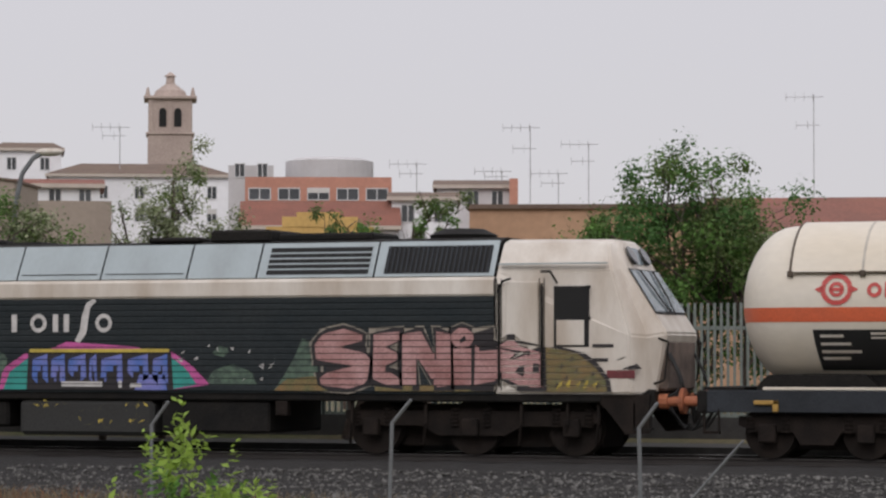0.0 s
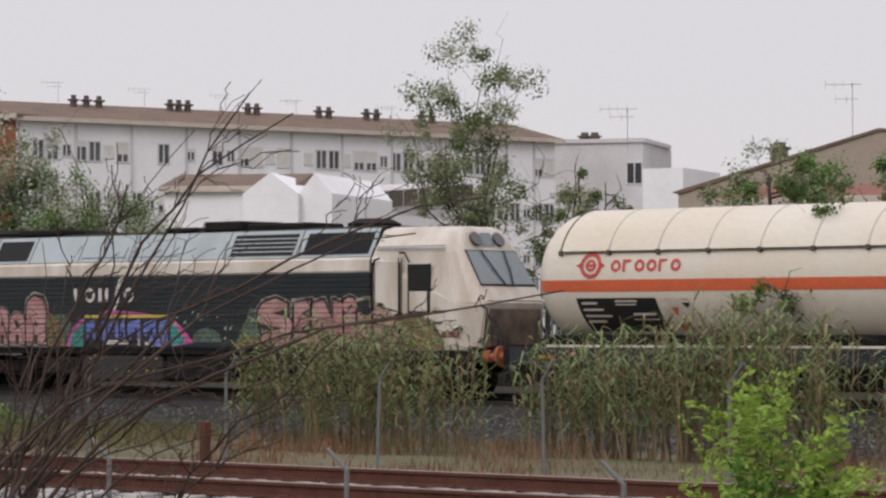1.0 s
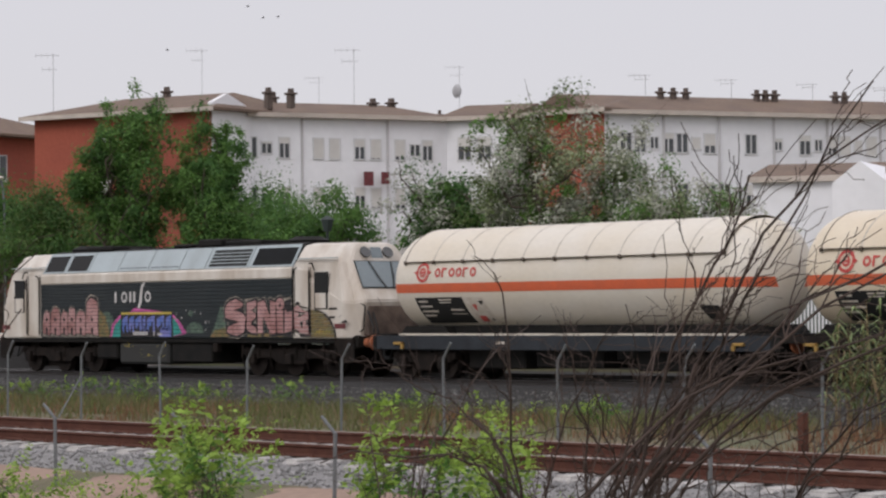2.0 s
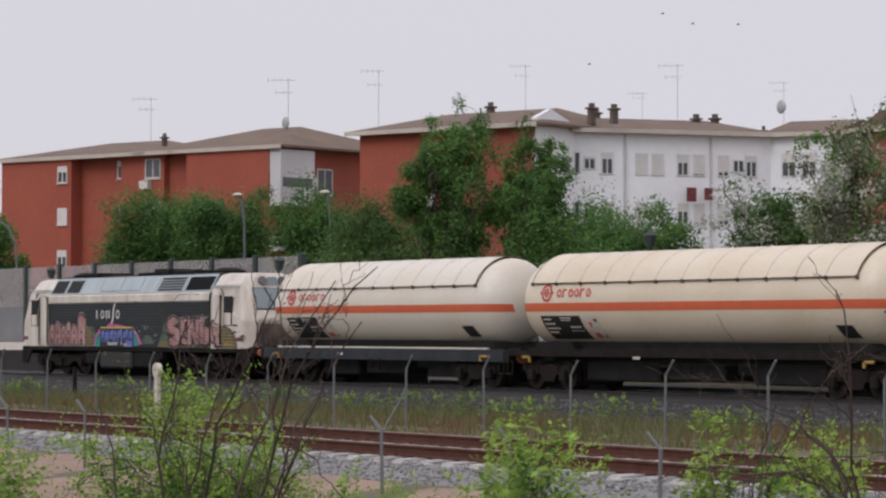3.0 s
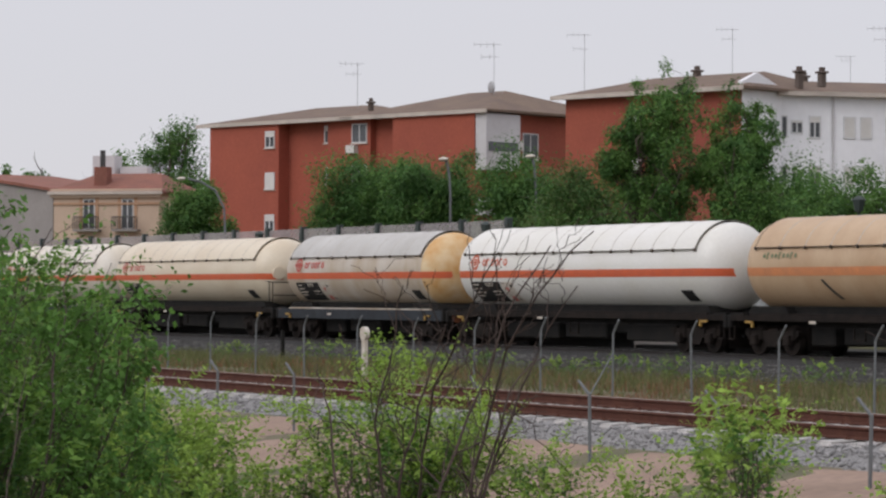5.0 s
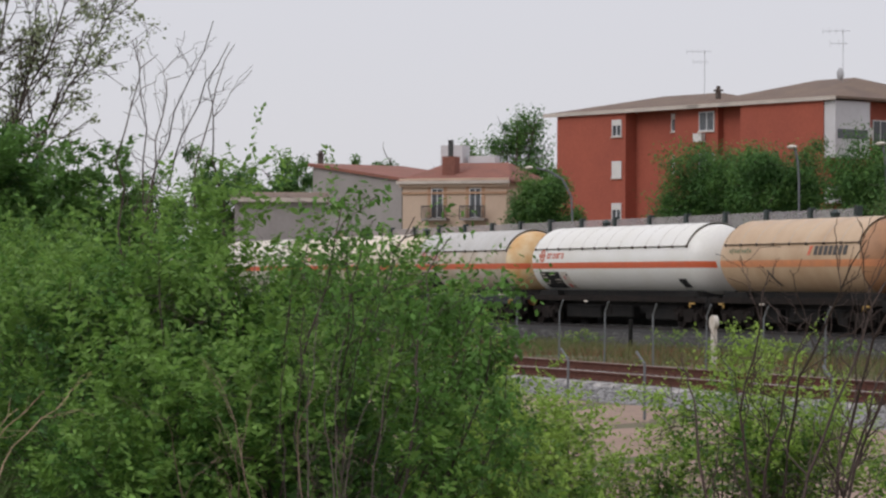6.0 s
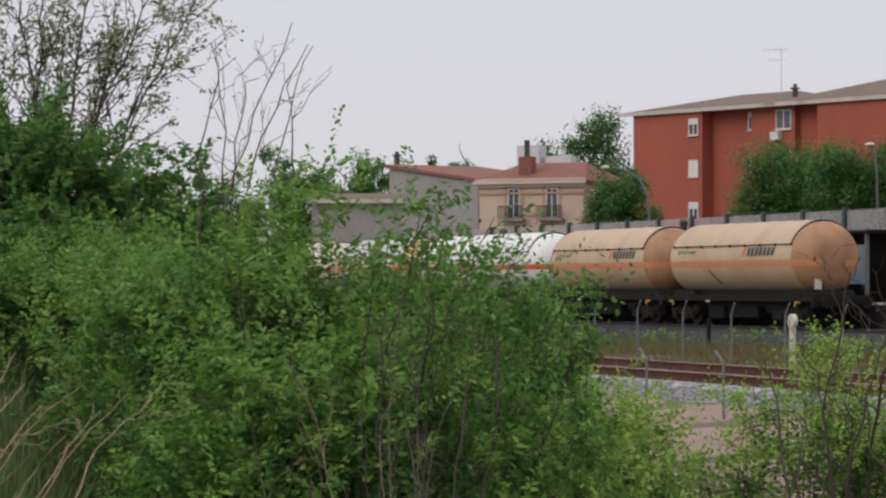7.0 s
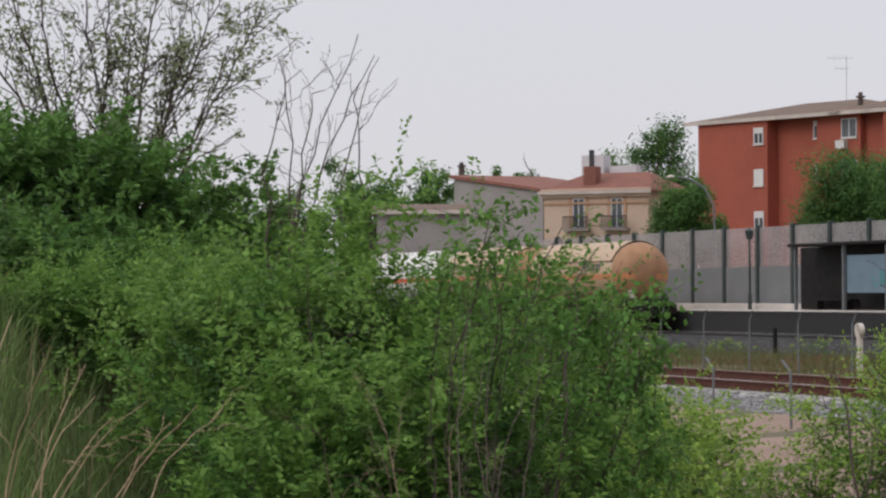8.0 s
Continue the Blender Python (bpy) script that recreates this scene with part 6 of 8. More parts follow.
for s in (-2.2, 0, 2.2):
    bm = boxes((s - 0.2, s + 0.2, -hw - 0.12, -hw + 0.1, z_b + 0.25, z_c))
    bmesh.ops.transform(bm, matrix=Matrix(((td.x, u.x, 0, tc.x), (td.y, u.y, 0, tc.y), (0, 0, 1, 0), (0, 0, 0, 1))), verts=bm.verts)
    part("pilaster", bm, M["stone_tower"], belf)
tower_box("cornice", hw + 0.45, z_c, z_c + 0.35, M["stone_tower"])
for s in (-1, 1):
    for q in (-1, 1):
        bm = bmesh.new()
        pp = tc + td * s * hw + u * q * hw
        add_rod(bm, (pp.x, pp.y, z_c + 0.35), (pp.x, pp.y, z_c + 1.3), 0.32, 0.12, 8)
        part("pinnacle", bm, M["stone_tower"], tower)
bm = bmesh.new()
add_rod(bm, (tc.x, tc.y, z_c + 0.35), (tc.x, tc.y, z_c + 1.1), 2.0, 1.7, 12)
add_rod(bm, (tc.x, tc.y, z_c + 1.1), (tc.x, tc.y, z_c + 1.9), 1.7, 0.6, 12)
add_rod(bm, (tc.x, tc.y, z_c + 1.9), (tc.x, tc.y, z_c + 2.8), 0.55, 0.5, 8)
add_rod(bm, (tc.x, tc.y, z_c + 2.8), (tc.x, tc.y, z_c + 3.3), 0.75, 0.1, 8)
part("dome", bm, M["stone_tower"], tower)


def house(name, lab, az0, az1, r, el_eave, wall, roof=None, rise=1.0, depth=9, win=0, win_el=None, base=BASE, hip=0.0, size=(0.9, 1.2)):
    h_ = empty(name, lab, "house")
    a, b = polar(az0, r), polar(az1, r)
    block(h_, a, b, depth, base, height(el_eave, r), wall, roof, rise, 0.3, hip)
    for el in (win_el or ()):
        for k in range(win):
            window(h_, a, b, (k + 0.5) / win, height(el, r), size[0], size[1], random.choice((0, 0, 0.4)), False)
    return h_


nave = house("church_nave", "large white church house with a long brown roof", 28.3, 24.72, 255, 3.62, M["white_wall"], M["tile"], 1.4, 14, 5, (3.3, 2.85), hip=3)
bell = house("white_belfry_house", "white house with a small bell gable", 30.3, 28.9, 285, 3.95, M["white_old"], M["tile"], 1.2, 9, 0)
p = polar(29.53, 287)
bm = boxes((p.x - 0.9, p.x - 0.4, p.y - 0.5, p.y + 0.5, height(4.0, 287), height(4.4, 287)), (p.x + 0.4, p.x + 0.9, p.y - 0.5, p.y + 0.5, height(4.0, 287), height(4.4, 287)), (p.x - 1.1, p.x + 1.1, p.y - 0.6, p.y + 0.6, height(4.4, 287), height(4.47, 287)))
add_rod(bm, (p.x, p.y, height(4.47, 287)), (p.x, p.y, height(4.56, 287)), 0.9, 0.15, 8)
part("bell_gable", bm, M["stone_tower"], bell)
house("white_town_house", "white town house under a brown roof", 29.35, 28.05, 262, 4.12, M["white_wall"], M["tile"], 0.8, 8, 2, (3.85,), hip=1)
house("white_row_house", "white row house with three dark windows", 29.05, 27.28, 172, 3.40, M["white_wall"], M["terracotta"], 0.5, 7, 3, (3.22,), size=(0.8, 0.9))
house("cement_yard_wall", "tall grey-brown cement wall below the houses", 29.1, 27.05, 150, 3.12, M["gable_render"], None, 0, 3)
house("white_side_house", "white house with small windows", 24.75, 23.85, 240, 3.85, M["white_old"], None, 0, 8, 2, (3.75,))
orange = house("salmon_brick_block", "salmon brick block with a row of grey windows", 24.42, 21.50, 205, 3.62, M["salmon"], None, 0, 12, 5, (3.28,), size=(1.6, 0.9))
house("terracotta_roof_house", "low house with a reddish tiled roof", 24.45, 21.4, 182, 2.6, M["white_old"], M["terracotta"], 1.75, 8)
yel = house("yellow_house", "yellow plastered house with a stepped front", 24.0, 21.85, 160, 2.63, M["yellow_wall"], None, 0, 6)
placed_box("stepped_front", yel, polar(24.0, 160), polar(21.85, 160), 0.15, [(0, 4.2, -0.05, 0.4, height(2.63, 160), height(2.83, 160)), (0.8, 3.2, -0.05, 0.4, height(2.83, 160), height(2.92, 160))], M["yellow_wall"])
drum = empty("round_water_tank", "pale round roof tank behind the brick block", "water tank")
p = polar(22.74, 245)
bm = bmesh.new()
add_rod(bm, (p.x, p.y, BASE), (p.x, p.y, height(3.92, 245)), 3.75, sides=32)
add_rod(bm, (p.x, p.y, height(3.92, 245)), (p.x, p.y, height(3.98, 245)), 3.75, 2.9, 32)
part("shell", bm, M["white_old"], drum)
house("white_corner_house", "small white house among the trees", 21.5, 20.2, 185, 3.18, M["white_wall"], M["tile"], 0.5, 7, 2, (2.9,))
house("white_tall_house", "white house with a brown roof and salmon end", 20.6, 19.15, 205, 3.42, M["white_old"], M["tile"], 0.6, 8, 3, (3.2,))
house("salmon_gable_wall", "thin salmon side wall", 19.15, 18.98, 200, 3.6, M["salmon"], None, 0, 6)
tanh = house("tan_flat_house", "tan plastered house with a brown parapet", 19.95, 13.9, 96, 2.98, M["tan_wall"], None, 0, 9)
placed_box("parapet", tanh, polar(19.95, 96), polar(13.9, 96), 0, [(-0.1, 10.3, -0.15, 9, height(2.98, 96), height(3.07, 96))], M["tile"])
house("terracotta_roof_shed", "low shed under a wide terracotta roof", 15.2, 9.5, 78, 2.35, M["tan_wall"], M["terracotta"], 1.25, 10)
for az, e0, e1, r in ((18.74, 2.9, 4.63, 99), (13.14, 2.9, 5.21, 86), (17.58, 2.9, 4.29, 99), (18.18, 2.9, 3.7, 98), (19.3, 3.3, 3.75, 207), (21.0, 3.1, 3.9, 188), (36.3, 3.6, 4.25, 205), (26.9, 3.9, 4.6, 258)):
    aerial(polar(az, r), height(e0, r), height(e1, r), r / 100)


def street_lamp(az, r, el, az_tip, lab="tall grey street lamp with a curved arm"):
    l = empty("street_lamp", lab, "street lamp", "street lamps")
    p, q = polar(az, r), polar(az_tip, r)
    z = height(el, r)
    pts = [(p.x, p.y, 0.9)] + [(p.x + (q.x - p.x) * f, p.y + (q.y - p.y) * f, 0.9 + (z - 0.9) * g) for f, g in ((0.02, 0.5), (0.06, 0.78), (0.25, 0.91), (0.55, 0.975), (0.85, 1.0))]
    part("pole", rods([pts], 0.06), M["galv"], l)
    bm = bmesh.new()
    bmesh.ops.create_uvsphere(bm, u_segments=12, v_segments=6, radius=0.3, matrix=Matrix.Translation((q.x, q.y, z)) @ Matrix.Diagonal((1.3, 0.7, 0.35, 1)))
    part("lamp_head", bm, M["label_white"], l)


street_lamp(28.95, 72, 4.06, 28.25)
street_lamp(66.45, 158, 2.3, 67.35)
street_lamp(62.0, 142, 2.72, 62.15)
street_lamp(60.3, 138, 2.78, 60.42)

# -- beige house beyond the platform
bh = empty("beige_house", "two-storey beige house with iron balconies and terracotta roof", "house")
RB = 215
a, b = polar(69.86, RB), polar(67.78, RB * 0.985)
db, bb = block(bh, a, b, 9, BASE, height(1.98, RB), M["beige"], M["terracotta"], 1.5, 0.35, 2.0)
placed_box("cornice", bh, a, b, 0, [(-0.2, (b - a).length + 0.2, -0.25, 0.0, height(1.90, RB), height(2.07, RB))], M["beige"])
placed_box("string_course", bh, a, b, 0, [(0, (b - a).length, -0.12, 0.0, height(1.76, RB), height(1.80, RB))], M["tan_wall"])
for uu in (0.335, 0.70):
    z = height(1.58, RB)
    window(bh, a, b, uu, z, 0.95, 2.2, 0.0, False, "balcony_door")
    placed_box("lintel", bh, a, b, uu, [(-0.8, 0.8, -0.12, 0, z + 1.35, z + 1.6)], M["tan_wall"])
    placed_box("surround", bh, a, b, uu, [(-0.75, -0.5, -0.06, 0, z - 1.2, z + 1.35), (0.5, 0.75, -0.06, 0, z - 1.2, z + 1.35)], M["tan_wall"])
    bal = placed_box("balcony", bh, a, b, uu, [(-1.0, 1.0, -0.7, 0, z - 1.3, z - 1.15)], M["grey_wall"])
    placed_box("rail_bar", bal, a, b, uu, [(-1.0, 1.0, -0.7, -0.66, z - 0.28, z - 0.2)], M["metal_dark"])
    for k in range(13):
        xx = -1.0 + 2.0 * k / 12
        placed_box("baluster", bal, a, b, uu, [(xx - 0.03, xx + 0.03, -0.7, -0.66, z - 1.15, z - 0.28)], M["metal_dark"])
placed_box("chimney", bh, a, b, 0.38, [(-0.5, 0.5, 1.2, 2.2, height(1.98, RB), height(2.52, RB))], M["terracotta"])
placed_box("flue", bh, a, b, 0.38, [(-0.15, 0.15, 1.5, 1.8, height(2.52, RB), height(2.85, RB))], M["metal_dark"])
placed_box("roof_unit", bh, a, b, 0.12, [(-0.9, 0.9, 7, 8.5, height(2.3, RB), height(2.82, RB)), (1.2, 3.4, 7.5, 8.5, height(2.45, RB), height(2.6, RB))], M["white_old"])
gs = empty("cement_side_house", "grey cement side house with a tiled roof edge", "house")
a2, b2 = polar(71.65, RB * 1.06), polar(69.88, RB * 1.002)
dg_, bg_ = block(gs, a2, b2, 8, BASE, height(1.98, RB), M["grey_wall"], None)
L = (b2 - a2).length
bm = prism([(0, 0), (L, 0), (L, 0.25), (0, 1.75)], 0, 8)
tr = Matrix(((dg_.x, bg_.x, 0, a2.x), (dg_.y, bg_.y, 0, a2.y), (0, 0, 1, height(1.98, RB)), (0, 0, 0, 1)))
bmesh.ops.transform(bm, matrix=tr, verts=bm.verts)
part("gable", bm, M["grey_wall"], gs)
bm = prism([(-0.3, 1.75), (L + 0.3, 0.2), (L + 0.3, 0.42), (-0.3, 2.0)], -0.3, 8.2)
bmesh.ops.transform(bm, matrix=tr, verts=bm.verts)
part("roof", bm, M["terracotta"], gs)
chimney(gs, polar(71.5, RB * 1.06 + 3), height(2.3, RB), height(2.72, RB), 0.4)
house("white_lane_house", "small white house beside the tree", 67.75, 66.9, 240, 1.72, M["white_wall"], M["terracotta"], 0.9, 7)
house("low_grey_house", "low grey house with a tiled roof", 73.2, 71.4, 180, 1.62, M["grey_wall"], M["tile"], 0.5, 8)
house("yard_wall", "low beige yard wall along the lane", 71.2, 68.0, 178, 1.02, M["beige"], None, 0, 1)

# ---- plants ----
M["bark"] = material("grey_brown_bark", (0.10, 0.075, 0.06), 0.95, 0, 0.4, 6.0, 0.01)
M["bark_dark"] = material("dark_bare_twig_bark", (0.075, 0.05, 0.04), 0.9, 0, 0.4, 8.0)
M["bark_straw"] = material("tan_dry_stalk", (0.48, 0.35, 0.22), 0.9, 0, 0.4, 8.0)
M["bark_pale"] = material("pale_dead_stem", (0.30, 0.22, 0.15), 0.9, 0, 0.4, 8.0)
M["leaf_lime"] = leaf_material("fresh_lime_leaf", (0.30, 0.44, 0.085), 0.3, 0.4)
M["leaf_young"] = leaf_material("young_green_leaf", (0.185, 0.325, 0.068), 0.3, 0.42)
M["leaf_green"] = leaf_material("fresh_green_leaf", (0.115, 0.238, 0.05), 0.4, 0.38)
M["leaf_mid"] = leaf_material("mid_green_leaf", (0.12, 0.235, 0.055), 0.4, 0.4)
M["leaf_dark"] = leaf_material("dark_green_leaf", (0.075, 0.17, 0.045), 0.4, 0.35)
M["leaf_grey"] = leaf_material("grey_green_leaf", (0.29, 0.33, 0.19), 0.45, 0.35)
M["blossom"] = leaf_material("pale_blossom", (0.45, 0.46, 0.38), 0.3, 0.2)
M["leaf_olive"] = leaf_material("olive_green_leaf", (0.12, 0.17, 0.055), 0.4, 0.35)
M["reed"] = leaf_material("grey_green_reed_leaf", (0.19, 0.25, 0.10), 0.4, 0.3)
M["reed_dry"] = leaf_material("dry_straw_reed", (0.30, 0.22, 0.12), 0.35, 0.2)
M["grass_dry"] = leaf_material("dry_brown_grass", (0.21, 0.16, 0.095), 0.4, 0.2)
M["grass_red"] = leaf_material("reddish_dry_weed", (0.22, 0.10, 0.055), 0.4, 0.2)
M["grass_green"] = leaf_material("green_grass", (0.125, 0.14, 0.05), 0.4, 0.3)


def clump_leaves(name, cen, rad, axis, count, size, mat, rg, parent=None, slim=0.55, tri=False):
    """Leaves packed in rounded clumps, each turned outward and up from the middle of its clump; axis stretches a clump into a spray."""
    k = len(cen)
    idx = np.repeat(np.arange(k), count)
    n = len(idx)
    d = rg.normal(size=(n, 3))
    d /= np.linalg.norm(d, axis=1)[:, None]
    u = rg.random((n, 1)) ** 0.45
    off = d * u * rad[idx][:, None] * [1, 1, 0.8]
    off += axis[idx] * rad[idx][:, None] * (rg.random((n, 1)) * 2 - 1)
    p = cen[idx] + off
    nr = d * 0.8 + [0, 0, 0.55] + rg.normal(size=(n, 3)) * 0.45
    nr /= np.linalg.norm(nr, axis=1)[:, None]
    a = np.cross(nr, rg.normal(size=(n, 3)))
    a /= np.linalg.norm(a, axis=1)[:, None] + 1e-9
    b = np.cross(nr, a)
    L = size * (0.6 + 0.8 * rg.random((n, 1)))
    if tri:
        v = np.stack([p - a * L * 0.5, p + b * L * slim, p + a * L * 0.5], 1).reshape(-1, 3)
        return quick_mesh(name, v, 3 * np.arange(n)[:, None] + [[0, 1, 2]], mat, parent)
    v = np.stack([p - a * L * 0.5, p + b * L * slim * 0.5 + nr * L * 0.06, p + a * L * 0.5, p - b * L * slim * 0.5 + nr * L * 0.06], 1).reshape(-1, 3)
    f = 4 * np.arange(n)[:, None] + [[0, 1, 2, 3]]
    return quick_mesh(name, v, f, mat, parent)


def shoot_leaves(name, cen, axis, length, per, size, mat, rg, parent=None, slim=0.52):
    """Young shoots: from each centre a short arching shoot with leaves in two ranks, smaller towards its tip."""
    k = len(cen)
    ax = axis / (np.linalg.norm(axis, axis=1)[:, None] + 1e-9)
    side = np.cross(ax, np.array([0, 0, 1.0]) + rg.normal(size=(k, 3)) * 0.35)
    side /= np.linalg.norm(side, axis=1)[:, None] + 1e-9
    idx = np.repeat(np.arange(k), per)
    f = np.tile((np.arange(per) + 0.5) / per, k)[:, None]
    sgn = np.tile(np.where(np.arange(per) % 2, 1.0, -1.0), k)[:, None]
    n = len(idx)
    ln = length[idx][:, None]
    p = cen[idx] + ax[idx] * ln * f - np.array([0, 0, 0.28]) * ln * f * f + rg.normal(size=(n, 3)) * 0.012
    d = ax[idx] * (0.35 + 0.5 * f) + side[idx] * sgn * 0.85 + rg.normal(size=(n, 3)) * 0.28 - [0, 0, 0.18]
    d /= np.linalg.norm(d, axis=1)[:, None]
    w = np.cross(d, np.array([0, 0, 1.0]) + rg.normal(size=(n, 3)) * 0.55)
    w /= np.linalg.norm(w, axis=1)[:, None] + 1e-9
    nr = np.cross(w, d)
    L = size * (1.15 - 0.5 * f) * (0.7 + 0.6 * rg.random((n, 1)))
    v = np.stack([p, p + d * L * 0.45 + w * L * slim * 0.5 + nr * L * 0.07, p + d * L - nr * L * 0.08, p + d * L * 0.45 - w * L * slim * 0.5 + nr * L * 0.07], 1).reshape(-1, 3)
    return quick_mesh(name, v, 4 * np.arange(n)[:, None] + [[0, 1, 2, 3]], mat, parent)


def bend(p0, p1, rg, n=6, wob=0.08, sag=0.0):
    p0, p1 = np.asarray(p0, float), np.asarray(p1, float)
    t = np.linspace(0, 1, n)[:, None]
    L = np.linalg.norm(p1 - p0)
    off = rg.normal(size=(n, 3)) * wob * L * np.sin(np.pi * t) ** 0.7
    c = p0 + (p1 - p0) * t + off
    c[:, 2] += sag * L * np.sin(np.pi * t[:, 0])
    return c


def tree(name, lab, x, y, z0, h, rx, lo, leaf, n_leaf, size, seed, limbs=14, clump=0.16, trunk=0.03, bark="bark", cat="tree", stems=1, lean=(0, 0), extra=None, spray=0.5, dense=45, top=1.0, fine=2.0, shoot=0.0):
    """A tapered trunk or several stems, limbs that fork, and leaves in clumps round the twigs."""
    rg = np.random.default_rng(seed)
    ob = empty(name, lab, cat)
    lines, tips = [], []
    cz, rz = (lo + 1) / 2 * h, (1 - lo) / 2 * h
    for s in range(stems):
        b0 = np.array([0, 0, 0.0]) + (rg.normal(size=3) * [rx * 0.3, rx * 0.3, 0] if stems > 1 else 0)
        topp = np.array([lean[0] + rg.normal() * rx * 0.2, lean[1] + rg.normal() * rx * 0.2, h * (0.75 + 0.15 * rg.random())])
        tr = bend(b0, topp, rg, 8, 0.03)
        r = trunk * h / (stems ** 0.5)
        lines.append((tr, np.linspace(r, r * 0.15, 8)))
        for k in range(limbs // stems + 1):
            f = lo * 0.7 + (0.95 - lo * 0.7) * rg.random()
            st = np.array([np.interp(f * 7, np.arange(8), tr[:, q]) for q in range(3)])
            dirn = rg.normal(size=3)
            dirn /= np.linalg.norm(dirn)
            rad = 0.55 + 0.5 * rg.random()
            tgt = np.array([lean[0] * 0.6 + dirn[0] * rx * rad, lean[1] * 0.6 + dirn[1] * rx * rad, cz + dirn[2] * rz * rad * top])
            tgt[2] = max(tgt[2], st[2] * 0.8 + 0.1 * h)
            lb = bend(st, tgt, rg, 6, 0.07, 0.05)
            rr = r * (1 - 0.75 * f) * 0.55
            lines.append((lb, np.linspace(rr, rr * 0.2, 6)))
            for m in range(5):
                g = 0.35 + 0.65 * rg.random()
                s2 = np.array([np.interp(g * 5, np.arange(6), lb[:, q]) for q in range(3)])
                t2 = s2 + np.clip(rg.normal(size=3), -1.4, 1.4) * [rx * 0.28, rx * 0.28, rz * 0.2] + np.array([0, 0, 0.03 * h])
                tw = bend(s2, t2, rg, 4, 0.1)
                lines.append((tw, np.linspace(rr * 0.35, rr * 0.08, 4)))
                tips += [tw[1], tw[2], tw[3], t2]
            tips.append(tgt)
    tubes("trunk", lines, M[bark], ob)
    tips = np.array(tips)
    away = ((tips - [lean[0], lean[1], cz]) / [rx, rx, rz * 1.05]) ** 2
    near = tips[away.sum(axis=1) < 1.45]
    tips = near if len(near) > 20 else tips
    mats = leaf if isinstance(leaf, (list, tuple)) else [leaf]
    n_clump = int(np.clip(n_leaf / dense, 24, 1100 if shoot else 520))
    pick = rg.permutation(len(tips))[:n_clump]
    cen = tips[pick]
    rad = rx * clump * (0.55 + 0.75 * rg.random(len(cen)))
    out = cen - [0, 0, lo * h]
    ax = (out / (np.linalg.norm(out, axis=1)[:, None] + 1e-6) + rg.normal(size=(len(cen), 3)) * 0.4) * spray
    which = rg.integers(0, len(mats), len(cen))
    if shoot:
        # New growth is paler; bright tips and dark inside also put light into colour.
        lit_rank = (((cen - [0, 0, cz]) / [rx, rx, rz]) ** 2).sum(axis=1) ** 0.5 + 0.5 * cen[:, 2] / h + rg.random(len(cen)) * 0.7
        which = (np.argsort(np.argsort(lit_rank)) * len(mats) // len(cen)).astype(int)
    per = max(6, int(n_leaf * 1.35 * fine / len(cen)))
    for q, lm in enumerate(mats):
        w = which == q
        if w.any() and shoot:
            tagged(shoot_leaves("crown" if q == 0 else "crown_" + lm.split("_")[-1], cen[w], ax[w] + rg.normal(size=(w.sum(), 3)) * 0.5 + [0, 0, 0.5], shoot * (0.5 + rg.random(w.sum())), dense, size, M[lm], rg, ob), kind="stuff")
        elif w.any():
            tagged(clump_leaves("crown" if q == 0 else "crown_" + lm.split("_")[-1], cen[w], rad[w], ax[w], per, size * 0.8 / fine ** 0.5 * 0.95, M[lm], rg, ob, tri=fine > 2), kind="stuff")
    ob.location = (x, y, z0)
    return ob


def tree_at(name, lab, az, r, el_top, width, lo, leaf, n, size, seed, **kw):
    p = polar(az, r)
    z0 = float(ground_z(np.array(p.x), np.array(p.y)))
    return tree(name, lab, p.x, p.y, z0, height(el_top, r) - z0, width / 2, lo, leaf, n, size, seed, **kw)


# -- behind the running track
tree_at("leafy_bush", "tall bushy green tree against the paling fence", 15.7, 64, 4.10, 5.6, 0.12, ("leaf_mid", "leaf_dark", "leaf_olive"), 9000, 0.19, 11, limbs=26, stems=3, clump=0.17)
tree_at("leafy_bush", "bushy green tree with a ragged top", 14.0, 66, 2.9, 4.2, 0.1, ("leaf_mid", "leaf_dark"), 6000, 0.19, 12, limbs=20, stems=2, clump=0.2)
tree_at("leafy_bush", "thin green sapling behind the train", 17.4, 65, 3.1, 2.6, 0.2, "leaf_olive", 2200, 0.16, 13, limbs=14, stems=2)
tree_at("street_tree", "airy grey-green tree before the white houses", 25.9, 75, 3.9, 4.6, 0.15, ("leaf_grey", "leaf_olive"), 4800, 0.17, 14, limbs=16)
tree_at("street_tree", "thin green tree behind the train", 20.7, 70, 3.45, 2.6, 0.3, ("leaf_olive", "leaf_mid"), 1800, 0.17, 15, limbs=12)
tree_at("street_tree", "small green tree before the yellow house", 22.4, 72, 3.25, 2.4, 0.35, ("leaf_olive", "leaf_mid"), 1500, 0.17, 16, limbs=10)
tree_at("street_tree", "pale-leaved tree in bud", 30.1, 70, 3.95, 5.4, 0.12, ("leaf_olive", "leaf_grey", "leaf_mid"), 11000, 0.19, 17, limbs=20, stems=2)
tree_at("street_tree", "ragged grey-green tree before the gable", 33.2, 70, 3.95, 4.2, 0.15, ("leaf_grey", "leaf_olive", "leaf_mid"), 6500, 0.17, 18, limbs=14)
tree_at("street_tree", "small leafy tree behind the wagon", 32.8, 68, 3.0, 3.4, 0.2, ("leaf_olive", "leaf_mid"), 3000, 0.17, 19, limbs=14)
tree_at("tall_tree", "tall airy tree with grey-green young leaves", 39.2, 76, 5.65, 4.8, 0.22, ("leaf_grey", "leaf_grey", "leaf_olive"), 6500, 0.17, 20, limbs=34, clump=0.16, trunk=0.008)
